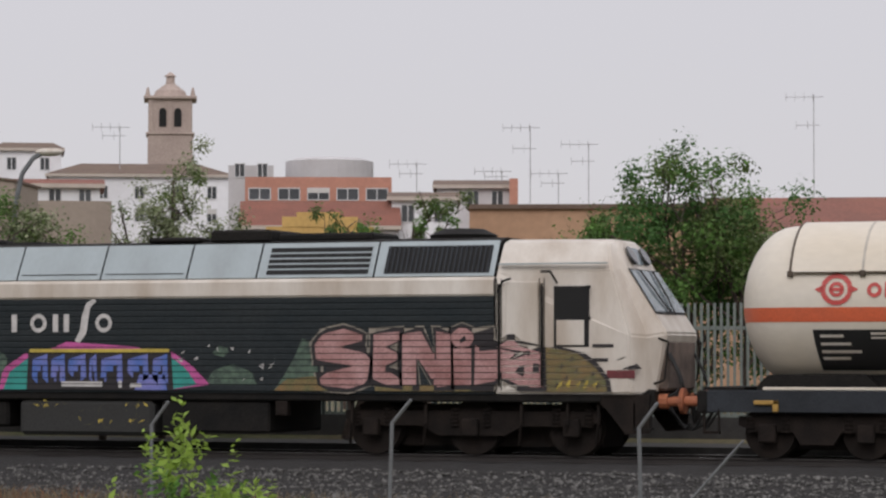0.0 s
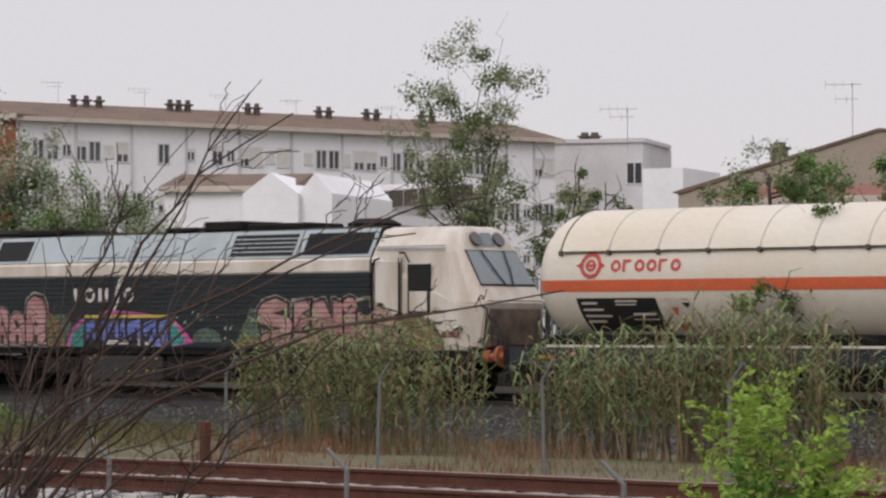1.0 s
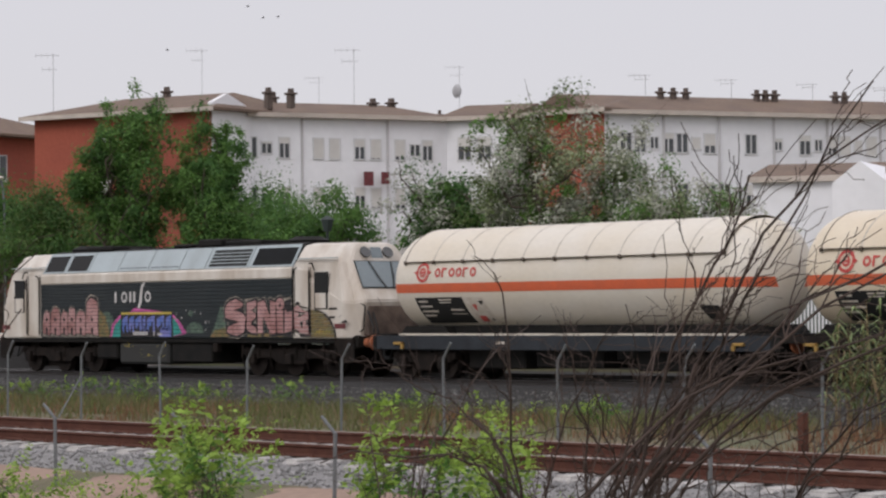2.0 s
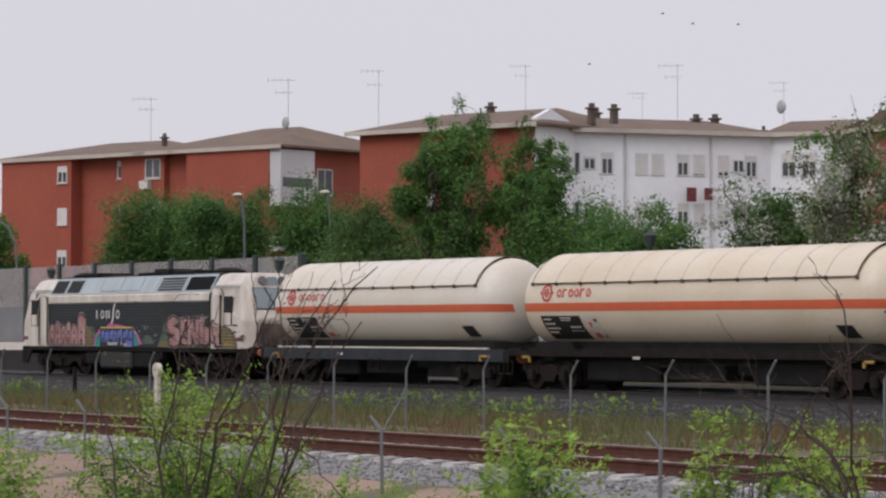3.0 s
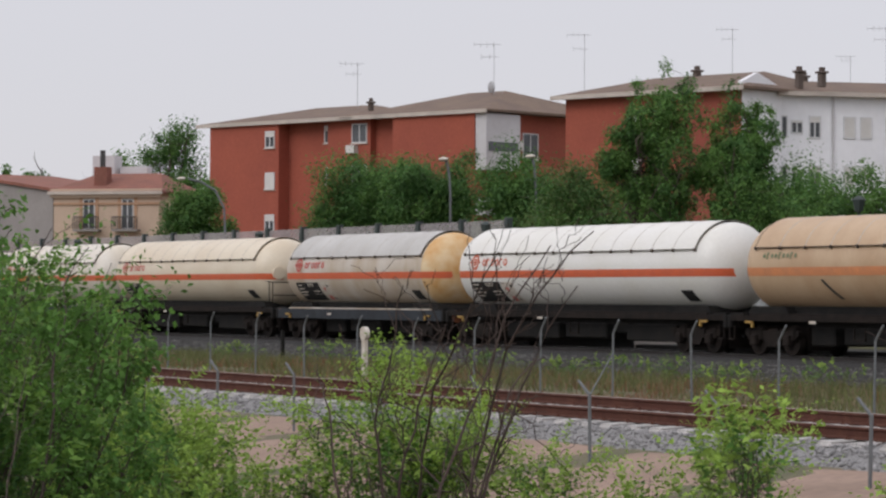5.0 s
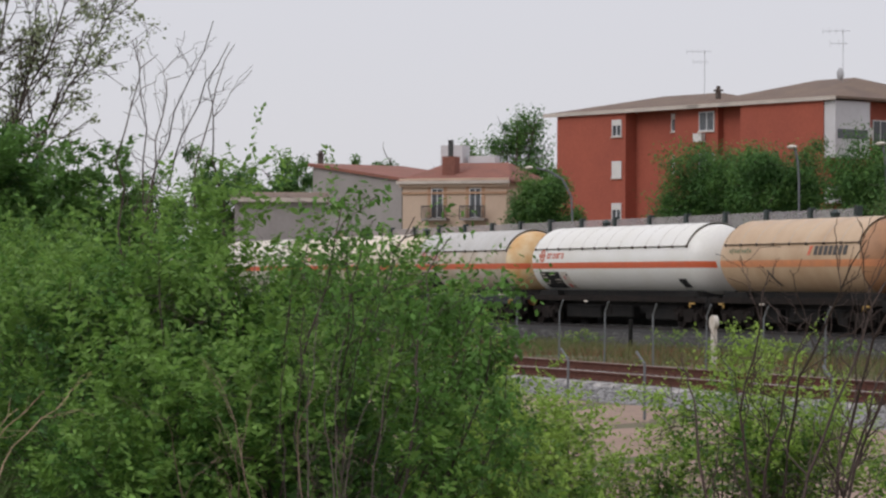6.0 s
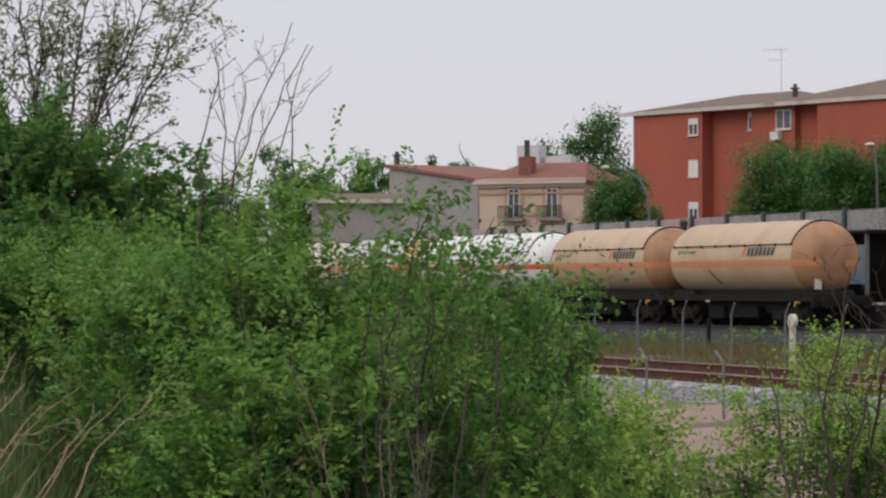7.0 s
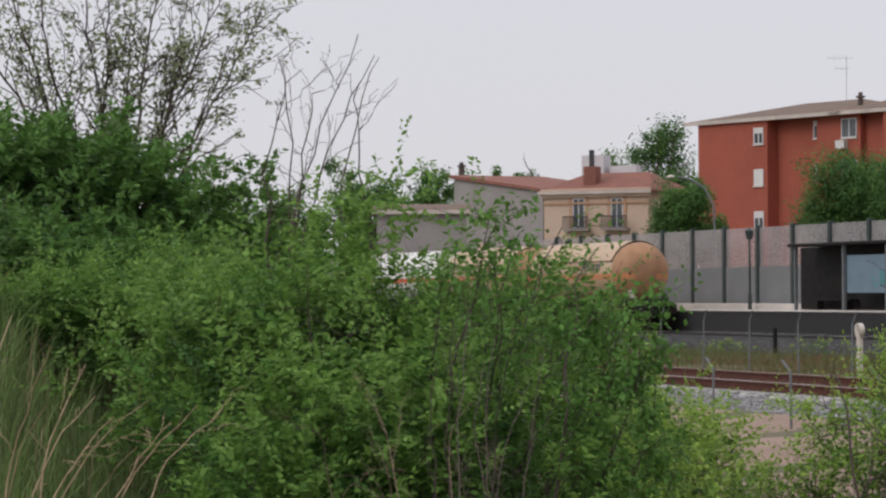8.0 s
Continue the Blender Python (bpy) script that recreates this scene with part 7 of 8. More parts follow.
tree_at("street_tree", "low bushy tree beside the tall one", 37.6, 74, 3.3, 3.0, 0.15, ("leaf_grey", "leaf_olive"), 2400, 0.17, 21, limbs=14, stems=2)
tree_at("flowering_tree", "broad green tree with pale blossom", 49.2, 92, 5.0, 6.6, 0.12, ("leaf_mid", "leaf_grey", "blossom", "leaf_olive", "blossom"), 12000, 0.22, 22, limbs=34, clump=0.15, trunk=0.02)
tree_at("flowering_tree", "low green tree with pale blossom", 46.6, 90, 3.2, 6.5, 0.1, ("leaf_mid", "leaf_grey", "blossom"), 8000, 0.21, 23, limbs=24, stems=2, clump=0.16)
tree_at("flowering_tree", "round dark green tree by the white terrace", 51.6, 96, 3.4, 4.6, 0.12, ("leaf_dark", "leaf_mid", "blossom"), 9000, 0.22, 24, limbs=24, clump=0.2)
tree_at("round_tree", "small dense green tree before the white terrace", 53.95, 104, 2.75, 4.0, 0.22, ("leaf_dark", "leaf_mid"), 11400, 0.22, 25, limbs=18, clump=0.30)
tree_at("tall_tree", "tall dark green tree before the brick terrace", 57.85, 124, 4.6, 4.6, 0.16, ("leaf_mid", "leaf_dark", "leaf_mid"), 17100, 0.25, 26, limbs=34, clump=0.22, trunk=0.02)
tree_at("tall_tree", "tall dark green tree beside another", 56.35, 122, 4.25, 4.0, 0.16, ("leaf_mid", "leaf_dark"), 15200, 0.25, 27, limbs=30, clump=0.22, trunk=0.02)
tree_at("round_tree", "broad low green tree before the brick terrace", 55.4, 122, 2.8, 6.4, 0.15, ("leaf_dark", "leaf_mid"), 15200, 0.25, 28, limbs=22, clump=0.30)
tree_at("round_tree", "spreading green tree by the brick terrace", 59.0, 130, 2.7, 6.6, 0.12, ("leaf_dark", "leaf_mid", "leaf_olive"), 15200, 0.25, 29, limbs=22, clump=0.30)
tree_at("round_tree", "round dark green street tree by the red house", 60.5, 140, 2.7, 5.4, 0.36, ("leaf_dark", "leaf_mid"), 17100, 0.27, 30, limbs=24, clump=0.30)
tree_at("round_tree", "dense dark green street tree by the red house", 62.45, 145, 2.88, 5.8, 0.34, ("leaf_dark", "leaf_dark", "leaf_mid"), 19000, 0.27, 31, limbs=26, clump=0.30)
tree_at("round_tree", "broad dark green street tree before brick walls", 63.75, 150, 2.75, 5.8, 0.36, ("leaf_dark", "leaf_dark", "leaf_mid"), 19000, 0.27, 32, limbs=26, clump=0.30)
tree_at("round_tree", "compact dark green tree beside the lamp", 67.0, 166, 2.36, 4.4, 0.2, ("leaf_dark", "leaf_mid"), 13300, 0.28, 33, limbs=22, clump=0.30)
tree_at("far_tree", "hazy tall green tree beyond the houses", 67.55, 320, 3.3, 11.0, 0.3, ("leaf_mid", "leaf_dark"), 8000, 0.6, 34, limbs=26, clump=0.26)
for k, (az, el, w) in enumerate(((68.6, 2.5, 9), (69.3, 2.55, 8), (70.3, 2.5, 9), (72.2, 2.7, 12), (73.3, 2.65, 14), (75.0, 2.3, 14), (76.8, 2.2, 16), (66.3, 2.3, 10))):
    tree_at("far_tree", "hazy green tree on the skyline", az, 310 + 9 * k, el, w, 0.05, ("leaf_mid", "leaf_dark"), 4000, 0.8, 40 + k, limbs=18, clump=0.2)
for k, az in enumerate(np.arange(19.0, 34, 2.6)):
    tree_at("hedge_bush", "ragged green bush behind the paling fence", float(az) + 0.4 * (k % 3), 61.5, 2.2 + 0.35 * (k % 2), 3.2, 0.05, ("leaf_olive", "leaf_mid"), 1700, 0.16, 60 + k, limbs=10, stems=2)

# -- giant reeds between the tracks


def reeds(x0, x1, y0, y1, hmin, hmax, n, seed):
    rg = np.random.default_rng(seed)
    ob = empty("reed_clump", "dense clump of grey-green giant reeds between the tracks", "reeds")
    st, v, tip = [], [], []
    for i in range(n):
        x, y = rg.uniform(x0, x1), rg.uniform(y0, y1)
        z = float(ground_z(np.array(x), np.array(y)))
        e = min(x - x0, x1 - x) / (x1 - x0) * 2
        h = (hmin + (hmax - hmin) * rg.random()) * (0.72 + 0.28 * min(1, e * 2.5))
        top = np.array([x + rg.normal() * 0.22, y + rg.normal() * 0.2, z + h])
        st.append((bend((x, y, z), top, rg, 4, 0.02), np.linspace(0.014, 0.005, 4)))
        for k in range(12):
            f = 0.2 + 0.8 * (k + rg.random()) / 12
            b = np.array([x, y, z]) * (1 - f) + top * f
            a = rg.uniform(0, 6.28)
            ln = rg.uniform(0.3, 0.6)
            d = np.array([math.cos(a), math.sin(a), 0])
            sd = np.array([-d[1], d[0], 0]) * rg.uniform(0.014, 0.026)
            up = rg.uniform(0.3, 0.9)
            m1, m2 = b + d * ln * 0.45 + [0, 0, ln * up * 0.55], b + d * ln + [0, 0, ln * (up * 0.5 - 0.15)]
            v.append([b - sd * 0.6, b + sd * 0.6, m1 + sd, m2, m1 - sd])
    v = np.array(v)
    dry = rg.random(len(v)) < 0.15
    tagged(tubes("reed_stalk", st, M["reed_dry"], ob, 4), kind="stuff")
    for nm, sel, mt in (("foliage", ~dry, "reed"), ("dry_foliage", dry, "reed_dry")):
        w = v[sel]
        i = 5 * np.arange(len(w))[:, None]
        f = np.concatenate([i + [[0, 1, 2]], i + [[0, 2, 4]], i + [[4, 2, 3]]], 1).reshape(-1, 3)
        tagged(quick_mesh(nm, w.reshape(-1, 3), f, M[mt], ob), kind="stuff")


reeds(-36.4, -31.9, 37.0, 40.0, 1.7, 2.5, 165, 71)
reeds(-29.6, -27.6, 37.0, 39.5, 1.4, 2.1, 85, 72)
reeds(-27.1, -23.9, 36.5, 39.5, 1.7, 2.7, 170, 73)


def blades(name, lab, n, x0, x1, y0, y1, hgt, wid, mat, seed, power=1.0, patch=0.0, lean=0.35):
    rg = np.random.default_rng(seed)
    x = x0 + (x1 - x0) * rg.random(n) ** power
    y = y0 + (y1 - y0) * rg.random(n)
    if patch:
        keep = (np.sin(x * 0.45 + seed) * np.sin(y * 0.6 + x * 0.13 + seed * 2) + 0.6 * np.sin(x * 1.3 + y * 0.9) > patch - 1)
        x, y = x[keep], y[keep]
        n = len(x)
    z = ground_z(x, y)
    h = hgt * (0.4 + 0.9 * rg.random(n)) * np.clip((y - 22.0) / 14, 0.22, 1.0) if y0 > 20 else hgt * (0.4 + 0.9 * rg.random(n))
    a = rg.random(n) * 6.28
    ln = lean * h * rg.random(n)
    dx, dy = np.cos(a), np.sin(a)
    wx, wy = -dy * wid * 0.5, dx * wid * 0.5
    b = rg.random(n) * 6.28
    wx, wy = np.cos(b) * wid * 0.5, np.sin(b) * wid * 0.5
    v = np.stack([np.stack([x - wx, y - wy, z - 0.02], 1), np.stack([x + wx, y + wy, z - 0.02], 1),
                  np.stack([x + dx * ln * 0.4 + wx * 0.7, y + dy * ln * 0.4 + wy * 0.7, z + h * 0.6], 1), np.stack([x + dx * ln * 0.4 - wx * 0.7, y + dy * ln * 0.4 - wy * 0.7, z + h * 0.6], 1),
                  np.stack([x + dx * ln, y + dy * ln, z + h], 1)], 1).reshape(-1, 3)
    i = 5 * np.arange(n)[:, None]
    f = np.concatenate([i + [[0, 1, 2]], i + [[0, 2, 3]], i + [[3, 2, 4]]], 1).reshape(-1, 3)
    return tagged(quick_mesh(name, v, f, M[mat]), lab, "grass", kind="stuff")


blades("dry_grass", "dry brown grass between the tracks", 48000, -14, -125, 23.4, 46.4, 0.30, 0.014, "grass_dry", 81, 1.2, 0.75, 1.1)
blades("red_weeds", "reddish dry weeds between the tracks", 16500, -18, -85, 26.0, 41.0, 0.32, 0.016, "grass_red", 82, 1.1, 1.15, 1.1)
blades("green_grass", "green grass between the tracks", 50000, -36, -150, 26.0, 46.0, 0.42, 0.018, "grass_green", 83, 1.0, 0.6, 1.0)
M["grass_fresh"] = leaf_material("fresh_green_grass", (0.16, 0.23, 0.075), 0.35, 0.35)
blades("bank_grass", "long green grass on the near bank", 60000, -9, -30, 0.5, 8.0, 0.42, 0.011, "grass_fresh", 84, 1.2, 0.0, 0.8)
blades("tall_grass", "tall fresh grass at the edge of the bank", 7000, -8.2, -10.2, 1.2, 2.5, 0.80, 0.008, "grass_fresh", 87, 1.0, 0.0, 0.6)
blades("bank_dry_grass", "dead straw grass on the near bank", 2500, -9, -30, 0.5, 8.0, 0.55, 0.009, "grass_dry", 85, 1.2, 0.5, 0.8)
blades("path_weeds", "thin weeds beside the dirt track", 16000, -8, -75, 8.0, 13.2, 0.30, 0.014, "grass_green", 86, 1.0, 0.9)


def shrub_at(name, lab, az, r, el_top, width, leaf, n, size, seed, stems=7, limbs=24, dense=28, **kw):
    p = polar(az, r)
    z0 = float(ground_z(np.array(p.x), np.array(p.y)))
    return tree(name, lab, p.x, p.y, z0, max(0.4, height(el_top - 0.25, r) - z0), width * 0.42, 0.05, leaf, n, size, seed, limbs=limbs, stems=stems, spray=1.0, dense=dense, shoot=0.32, trunk=0.016, cat="shrub", **kw)


# -- weeds and seedlings between the tracks
for k, (az, y, hh, wd) in enumerate(((58.4, 42.0, 0.75, 2.6), (57.4, 41.5, 0.9, 2.4), (56.5, 42.5, 0.7, 2.6), (59.6, 40.0, 0.6, 2.0), (54.6, 41.0, 0.7, 2.4), (61.4, 41.5, 0.8, 2.2), (62.6, 39.0, 0.6, 2.2), (52.4, 40.0, 0.6, 2.0), (48.6, 38.0, 0.5, 1.8), (64.5, 42.0, 0.8, 2.4), (66.3, 41.0, 0.6, 2.6))):
    p = polar(az, y / math.cos(radians(az)))
    tree("weed_clump", "low weedy green clump between the tracks", p.x, p.y, float(ground_z(np.array(p.x), np.array(p.y))), hh, wd / 2, 0.05, ("leaf_mid", "leaf_olive", "leaf_lime"), 900, 0.07, 400 + k, limbs=14, stems=5, shoot=0.22, dense=14, trunk=0.02, cat="weeds")

# -- low fresh shrubs along the near fence
LIME = "low shrub with fresh lime-green leaves by the fence"
for k, (az, el, w, n) in enumerate(((25.4, -1.35, 1.15, 1100), (24.0, -2.0, 0.7, 500), (26.6, -1.9, 0.6, 400), (33.8, -0.85, 1.35, 3200), (32.9, -1.5, 0.8, 1200),
                                    (52.1, -1.0, 1.1, 1500), (56.3, -1.25, 0.9, 1000), (50.4, -1.9, 0.8, 700))):
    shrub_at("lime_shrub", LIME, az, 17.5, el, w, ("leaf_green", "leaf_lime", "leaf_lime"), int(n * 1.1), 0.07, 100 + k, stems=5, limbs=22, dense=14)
GRN = "bushy green shrub beside the dirt track"
for k, (az, el, w, n) in enumerate(((63.3, -0.65, 1.9, 4200), (62.2, -1.35, 1.1, 1600), (66.9, -1.55, 1.2, 2000), (68.2, -1.4, 1.6, 3000), (56.4, -1.45, 1.0, 1500), (50.6, -1.7, 0.8, 900), (60.2, -2.6, 1.2, 1200), (64.6, -2.5, 1.3, 1500), (58.2, -2.8, 0.9, 800))):
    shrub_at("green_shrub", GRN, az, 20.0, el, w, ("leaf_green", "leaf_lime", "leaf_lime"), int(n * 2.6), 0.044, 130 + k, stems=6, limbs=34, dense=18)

# -- the thicket beside the camera
THICK = "dense fresh green elm thicket on the near bank"
for k, (az, r, el, w, n) in enumerate(((69.9, 14.5, 0.55, 1.4, 4500), (71.2, 14, 1.3, 1.6, 6500), (72.6, 13.5, 2.0, 1.7, 9500), (73.8, 13.5, 2.25, 1.7, 9500), (75.0, 13, 1.9, 1.8, 9500), (76.3, 15.5, 1.1, 1.7, 7500), (77.9, 17.5, 0.9, 1.9, 7500), (79.4, 17.5, 0.7, 1.9, 6500),
                                       (68.6, 15.5, -0.5, 1.1, 2500), (71.2, 12, -0.6, 1.5, 6000), (73.2, 12, -0.4, 1.6, 6500), (74.5, 12, -0.7, 1.3, 5500), (68.3, 13.5, -1.6, 1.1, 2600), (67.4, 14.5, -2.1, 1.1, 1700))):
    # Greens run dark inside to pale outside, shade held in the leaf colour.
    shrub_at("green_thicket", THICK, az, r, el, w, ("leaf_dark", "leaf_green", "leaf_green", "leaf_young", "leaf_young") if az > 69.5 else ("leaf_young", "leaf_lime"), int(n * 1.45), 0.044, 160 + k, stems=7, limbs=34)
for k, (az, r, el, w, n) in enumerate(((76.4, 21, 2.2, 2.4, 11000), (77.6, 21, 3.2, 2.8, 13000), (75.6, 21, 2.2, 2.0, 6000), (79.1, 21, 3.6, 2.9, 13000), (80.8, 21, 3.4, 2.8, 13000), (78.2, 19, 1.4, 2.6, 9000), (80.3, 19, 1.2, 2.6, 8000))):
    shrub_at("dark_thicket", "dense dark green hawthorn thicket behind", az, r, el, w, ("leaf_dark", "leaf_mid", "leaf_mid"), int(n * 0.8), 0.075, 190 + k, stems=6, limbs=36)


def bare_bush(name, lab, az, r, tips, seed, rad=0.011, bark="bark_dark", forks=3, leaf=None, n_leaf=0, spread=0.12, cat="bare bush", size=0.04, flat=0.6, feet=1.0, crook=0.018):
    """Bare stems that rise from a broad foot to the bearings and heights given, flatten as they reach out, and fork twice."""
    rg = np.random.default_rng(seed)
    ob = empty(name, lab, cat)
    ends = []
    mid = sum(t[0] for t in tips) / len(tips)
    for taz, tel, *via in tips:
        lines = []
        p = polar(az + feet * (rg.uniform(-1, 1) + 0.15 * (taz - mid)), r + rg.normal() * 0.3)
        st = np.array([p.x, p.y, float(ground_z(np.array(p.x), np.array(p.y)))])
        q = polar(taz, r + rg.normal() * 0.35)
        tgt = np.array([q.x, q.y, height(tel, r)])
        ln = np.linalg.norm(tgt - st)
        bow = flat * rg.uniform(0.5, 1.3)
        hz = 0.5 - 0.3 * bow
        m = st + (tgt - st) * [hz, hz, 0.5 + 0.4 * bow]
        if via:
            g_ = polar(via[0], r)
            vp = np.array([g_.x, g_.y, height(via[1], r)])
            tv = min(0.75, max(0.3, (vp[2] - st[2]) / max(tgt[2] - st[2], 0.3)))
            m = (vp - (1 - tv) ** 2 * st - tv ** 2 * tgt) / (2 * tv * (1 - tv))
        t = np.linspace(0, 1, 18)[:, None]
        w = np.cumsum(rg.normal(size=(18, 3)), axis=0)
        w = (w - w[0] - (w[-1] - w[0]) * t) * crook
        c = (1 - t) ** 2 * st + 2 * t * (1 - t) * m + t ** 2 * tgt + w
        lines.append((c, np.linspace(rad, rad * 0.2, 18)))
        tan = np.gradient(c, axis=0)
        tan /= np.linalg.norm(tan, axis=1)[:, None]
        for k in range(forks):
            g = rg.integers(7, 17)
            dr = tan[g] * 0.45 + (tgt - st) / ln * 0.6 + rg.normal(size=3) * 0.4 + np.array([0, 0, -0.22])
            dr /= np.linalg.norm(dr)
            l2 = ln * spread * rg.uniform(0.4, 1.6)
            e2 = c[g] + dr * l2
            e2[2] = min(e2[2], max(tgt[2], c[g][2]) + 0.05)
            b = bend(c[g], e2, rg, 9, 0.035, rg.uniform(-0.05, 0.13))
            r2 = rad * (1 - 0.045 * g) * 0.55
            lines.append((b, np.linspace(r2, rad * 0.13, 9)))
            ends.append(b[4:])
            for kk in range(3):
                s3 = b[rg.integers(2, 8)]
                d3 = dr + rg.normal(size=3) * 0.6
                e3 = s3 + d3 * l2 * rg.uniform(0.2, 0.5)
                e3[2] = min(e3[2], max(tgt[2], s3[2]) + 0.06)
                b3 = bend(s3, e3, rg, 5, 0.05, rg.uniform(-0.08, 0.12))
                lines.append((b3, np.linspace(r2 * 0.5, rad * 0.11, 5)))
                ends.append(b3[2:])
        tubes("branch", lines, M[bark], ob, 5)
    if leaf and ends:
        pts = np.concatenate(ends)
        k = max(10, n_leaf // 9)
        cen = pts[rg.integers(0, len(pts), k)]
        tagged(clump_leaves("young_foliage", cen, 0.05 + 0.07 * rg.random(k), rg.normal(size=(k, 3)) * 0.7, 9, size, M[leaf], rg, ob), kind="stuff")


BARE = "bare dark-stemmed bush in front of the tracks"
bare_bush("bare_bush", BARE, 49.6, 9.0, [(43.6, 4.0, 46.2, 0.5), (42.8, 3.8, 45.7, 1.3), (39.2, 2.3, 44.0, 0.2), (40.5, 1.8, 45.1, -0.3), (37.7, 0.6, 43.4, -0.6), (40.3, 0.2, 45.7, -1.2), (45.9, 2.5, 47.0, 0.1)], 301, 0.012, forks=8, feet=1.3, spread=0.1)
bare_bush("bare_bush", BARE, 50.2, 9.3, [(44.1, 0.5, 47.1, -1.1), (50.7, 0.8, 50.3, -1.7), (54.0, -2.8, 51.8, -2.4), (49.4, -0.4, 48.9, -2.3), (47.4, -0.2, 48.0, -2.0), (43.2, -1.7, 45.1, -3.2), (41.9, -0.2, 44.2, -2.0), (51.8, -1.6, 50.5, -2.7), (45.3, 1.4, 46.7, -0.6)], 302, 0.010, forks=10, feet=1.5, spread=0.12)
bare_bush("bare_bush", BARE, 61.9, 10.0, [(59.3, 1.2, 60.8, -0.6), (60.1, 1.0, 61.4, -1.2), (61.1, 0.8, 62.1, -1.3), (62.9, 0.2, 63.3, -1.9), (64.6, -1.6, 64.3, -2.7), (59.6, 0.2, 60.6, -1.8), (60.2, -1.2, 61.1, -2.4), (62.1, -0.6, 62.5, -2.2)], 303, 0.010, forks=9, feet=1.0, spread=0.12, crook=0.011)
bare_bush("bare_bush", BARE, 51.6, 9.6, [(53.2, -1.3, 53.0, -2.9), (49.8, -0.0, 51.4, -1.9), (50.6, -0.4, 51.7, -2.4), (51.8, -1.3, 52.2, -2.7)], 305, 0.006, forks=4, feet=0.7, spread=0.12, crook=0.010)
bare_bush("bare_bush", BARE, 49.2, 9.2, [(45.3, -0.6, 47.6, -2.0), (44.4, -1.1, 46.9, -2.2), (43.9, -2.1, 46.0, -2.8), (46.7, -0.2, 48.0, -1.7), (48.5, -0.2, 49.4, -2.0), (46.0, -1.6, 47.4, -2.7), (52.5, -1.1, 50.8, -2.4), (43.3, -0.8, 45.8, -1.7), (48.9, -1.1, 48.5, -2.4)], 318, 0.008, forks=9, feet=1.6, spread=0.13, crook=0.012)
SAPL = "bare brown sapling forking above the thicket"
bare_bush("bare_sapling", SAPL, 74.55, 14.5, [(75.04, 4.59, 74.84, 2.29), (74.56, 4.42, 74.89, 2.63)], 306, 0.010, "bark", forks=6, spread=0.08, feet=0.1, crook=0.024)
bare_bush("bare_sapling", SAPL, 74.45, 14.5, [(73.49, 4.76, 74.39, 2.51), (74.13, 4.09, 74.39, 2.63), (73.18, 4.48, 74.05, 2.96)], 316, 0.010, "bark", forks=6, spread=0.08, feet=0.1, crook=0.024)
bare_bush("bare_sapling", SAPL, 73.75, 14.5, [(73.09, 4.73, 73.49, 2.74), (73.49, 3.92, 73.32, 2.74)], 317, 0.010, "bark", forks=6, spread=0.08, feet=0.1, crook=0.024)
bare_bush("leggy_sapling", "leggy brown twigs with young leaves in the thicket", 71.7, 12.0, [(70.4, 1.2), (71.0, 1.35), (69.6, 1.3), (70.9, 0.6), (70.0, 0.5), (68.9, 0.9), (71.6, 1.0), (69.2, 0.0), (68.2, -0.3)], 307, 0.010, "bark", forks=7, flat=0.4, feet=0.8, leaf="leaf_green", n_leaf=3400, size=0.032, spread=0.09, cat="sapling")
bare_bush("leggy_sapling", "leggy brown twigs with young leaves in the thicket", 70.0, 12.5, [(68.3, -0.5), (67.9, -0.2), (69.0, -0.4), (68.6, -1.2), (69.6, -1.0), (67.6, -1.4)], 327, 0.009, "bark", forks=7, flat=0.3, feet=0.8, leaf="leaf_green", n_leaf=4200, size=0.032, spread=0.09, cat="sapling")
bare_bush("dead_stems", "dead straw-coloured stems in the thicket", 70.9, 9.8, [(72.8, -2.7, 73.0, -3.6), (74.2, -2.4, 74.1, -3.5), (73.3, -1.8, 72.9, -3.1), (71.5, -2.2, 71.7, -3.3)], 308, 0.005, "bark_pale", forks=4, feet=0.9, crook=0.008)
bare_bush("upright_stems", "upright brown stems in the thicket", 70.6, 11.0, [(71.7, -0.4, 71.8, -2.2), (71.4, 0.0, 71.5, -2.0), (70.9, -0.9, 71.1, -2.7), (70.5, -0.4, 70.8, -2.4), (70.2, -1.6, 70.6, -3.0), (72.0, -1.3, 72.1, -2.9), (71.1, -1.3, 71.3, -3.0), (69.9, -0.9, 70.2, -2.8)], 328, 0.006, "bark", forks=6, feet=0.8, crook=0.009, spread=0.1)
bare_bush("dead_stems", "dead straw-coloured stalks leaning on the bank", 80.0, 9.0, [(79.2, -0.9, 79.9, -2.6), (77.4, -1.9, 78.4, -3.0), (76.5, -2.0, 77.5, -3.1), (78.1, -2.3, 79.0, -3.5), (78.6, -1.3, 79.1, -2.8), (80.0, -0.4, 80.4, -2.2), (77.0, -2.4, 77.9, -3.5), (76.1, -2.2, 77.0, -3.2)], 309, 0.006, "bark_straw", forks=4, feet=0.9, crook=0.006, spread=0.07)
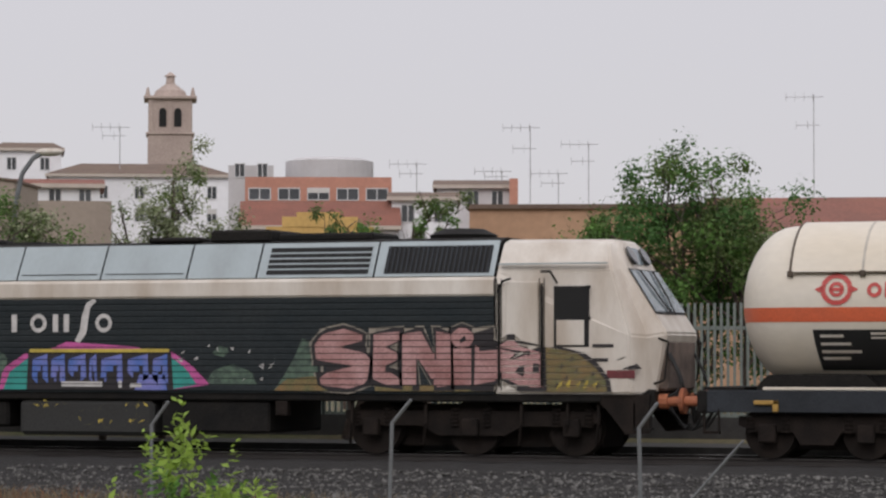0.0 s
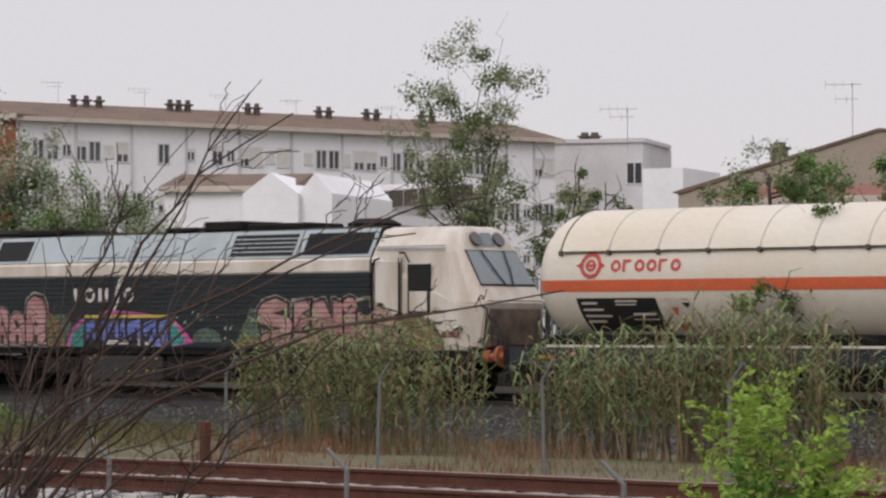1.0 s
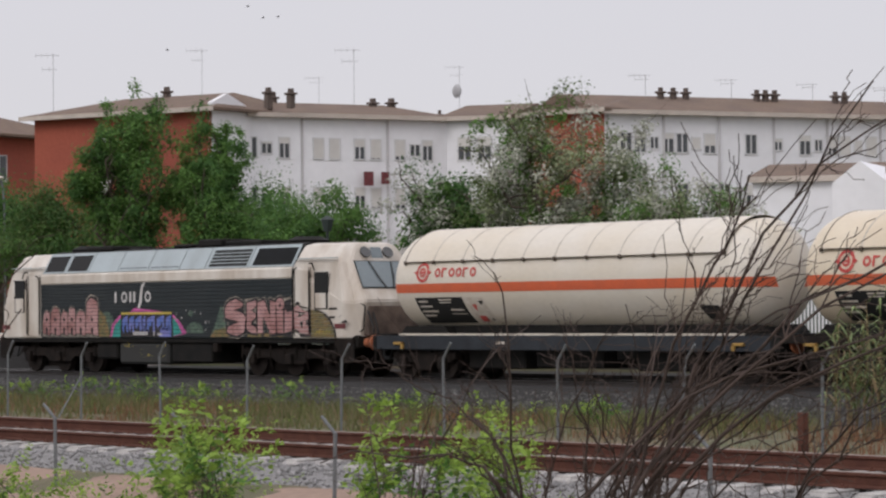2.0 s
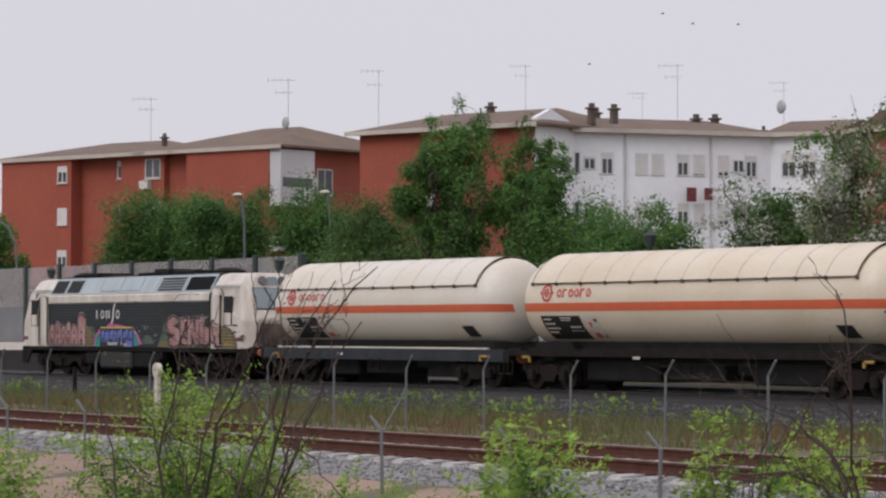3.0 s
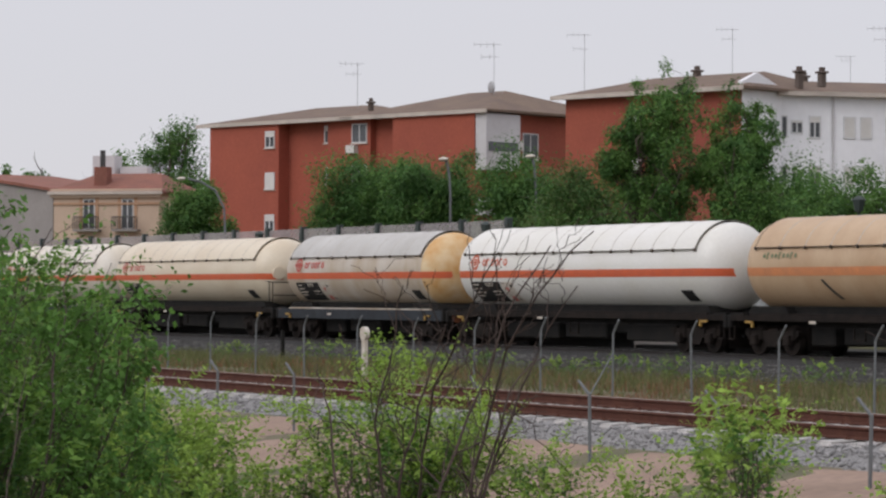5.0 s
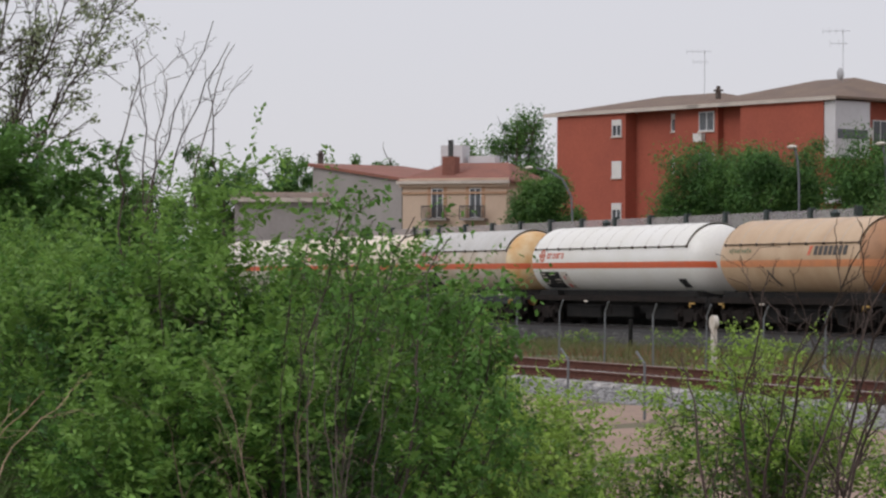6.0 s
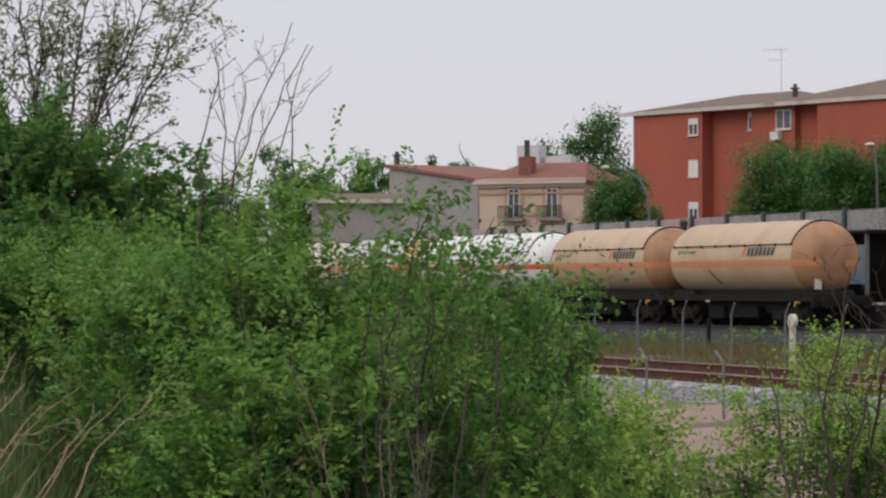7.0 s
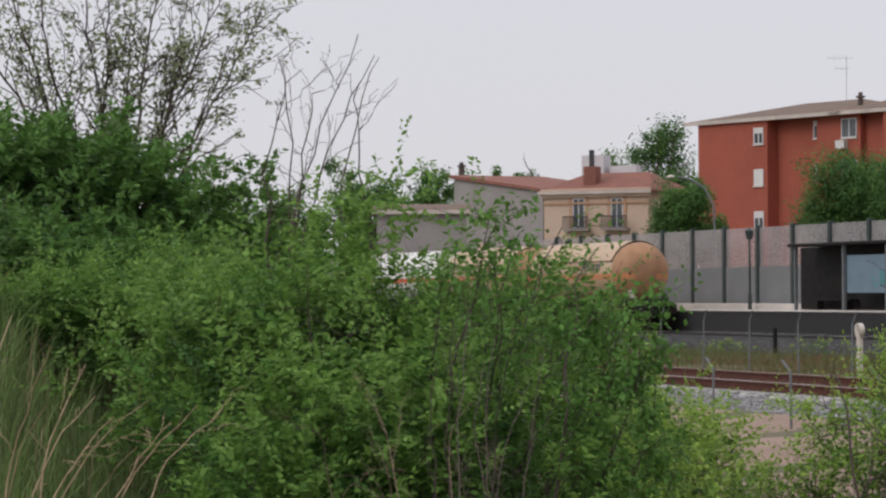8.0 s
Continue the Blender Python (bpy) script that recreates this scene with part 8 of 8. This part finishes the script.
bare_bush("dead_stems", "thin dead straw stalks on the bank", 80.2, 8.7, [(77.6, -2.7, 78.5, -3.7), (79.3, -2.0, 80.0, -3.3), (78.4, -1.9, 79.3, -3.1), (80.4, -0.2, 80.5, -2.0)], 329, 0.005, "bark_straw", forks=2, feet=0.9, crook=0.005, spread=0.06)
bare_bush("budding_tree", "thin tree in young leaf above the thicket", 78.4, 23.0, [(75.4, 5.6), (76.1, 6.0), (76.8, 6.0), (77.4, 6.4), (78.3, 6.3), (79.0, 6.6), (79.8, 6.3), (80.6, 6.5), (76.0, 4.6), (77.0, 4.8), (81.2, 5.4), (78.0, 5.2), (80.0, 5.0)], 310, 0.021, "bark", forks=18, leaf="leaf_grey", n_leaf=6500, spread=0.16, cat="tree", size=0.042, flat=0.1, feet=0.2)


# -- birds over the roofs
M["bird"] = material("dark_bird_plumage", (0.03, 0.03, 0.035), 0.8)


def bird(az0, rate, el):
    b = empty("swallow", "small dark bird gliding over the roofs", "bird", "birds in the sky")
    bm = bmesh.new()
    bmesh.ops.create_uvsphere(bm, u_segments=8, v_segments=6, radius=0.5, matrix=Matrix.Diagonal((0.20, 0.05, 0.05, 1)))
    part("body", bm, M["bird"], b)
    for s in (-1, 1):
        raw("wing", [(-0.05, 0, 0.01), (0.05, 0, 0.01), (0.02, s * 0.12, 0.06), (-0.06, s * 0.20, 0.03), (-0.02, s * 0.10, 0.04)], [(0, 1, 2, 4), (4, 2, 3)], M["bird"], b)
    p = polar(az0, 150)
    b.location = (p.x, p.y, height(el, 150))
    return b, az0, rate, el


flock = [bird(59.1, -1.8, 6.3), bird(59.4, -2.1, 6.05), bird(60.3, -2.7, 5.95), bird(61.0, -1.95, 5.2)]


def motions():
    for ob in train:
        x = ob.location.x
        walk(ob, [(t / 2, pose(x - 26.934 * t / 2 + 0.0347 * t * t / 4, TRACK_Y, 0)) for t in range(17)])

    for b, az0, rate, el in flock:
        walk(b, [(t, Matrix.Translation((*polar(az0 + rate * t, 150).xy, height(el + 0.15 * math.sin(t * 1.3 + az0), 150))) @ pose(0, 0, 0, 0, 12 * math.sin(t * 2), 55)) for t in range(9)])


motions()
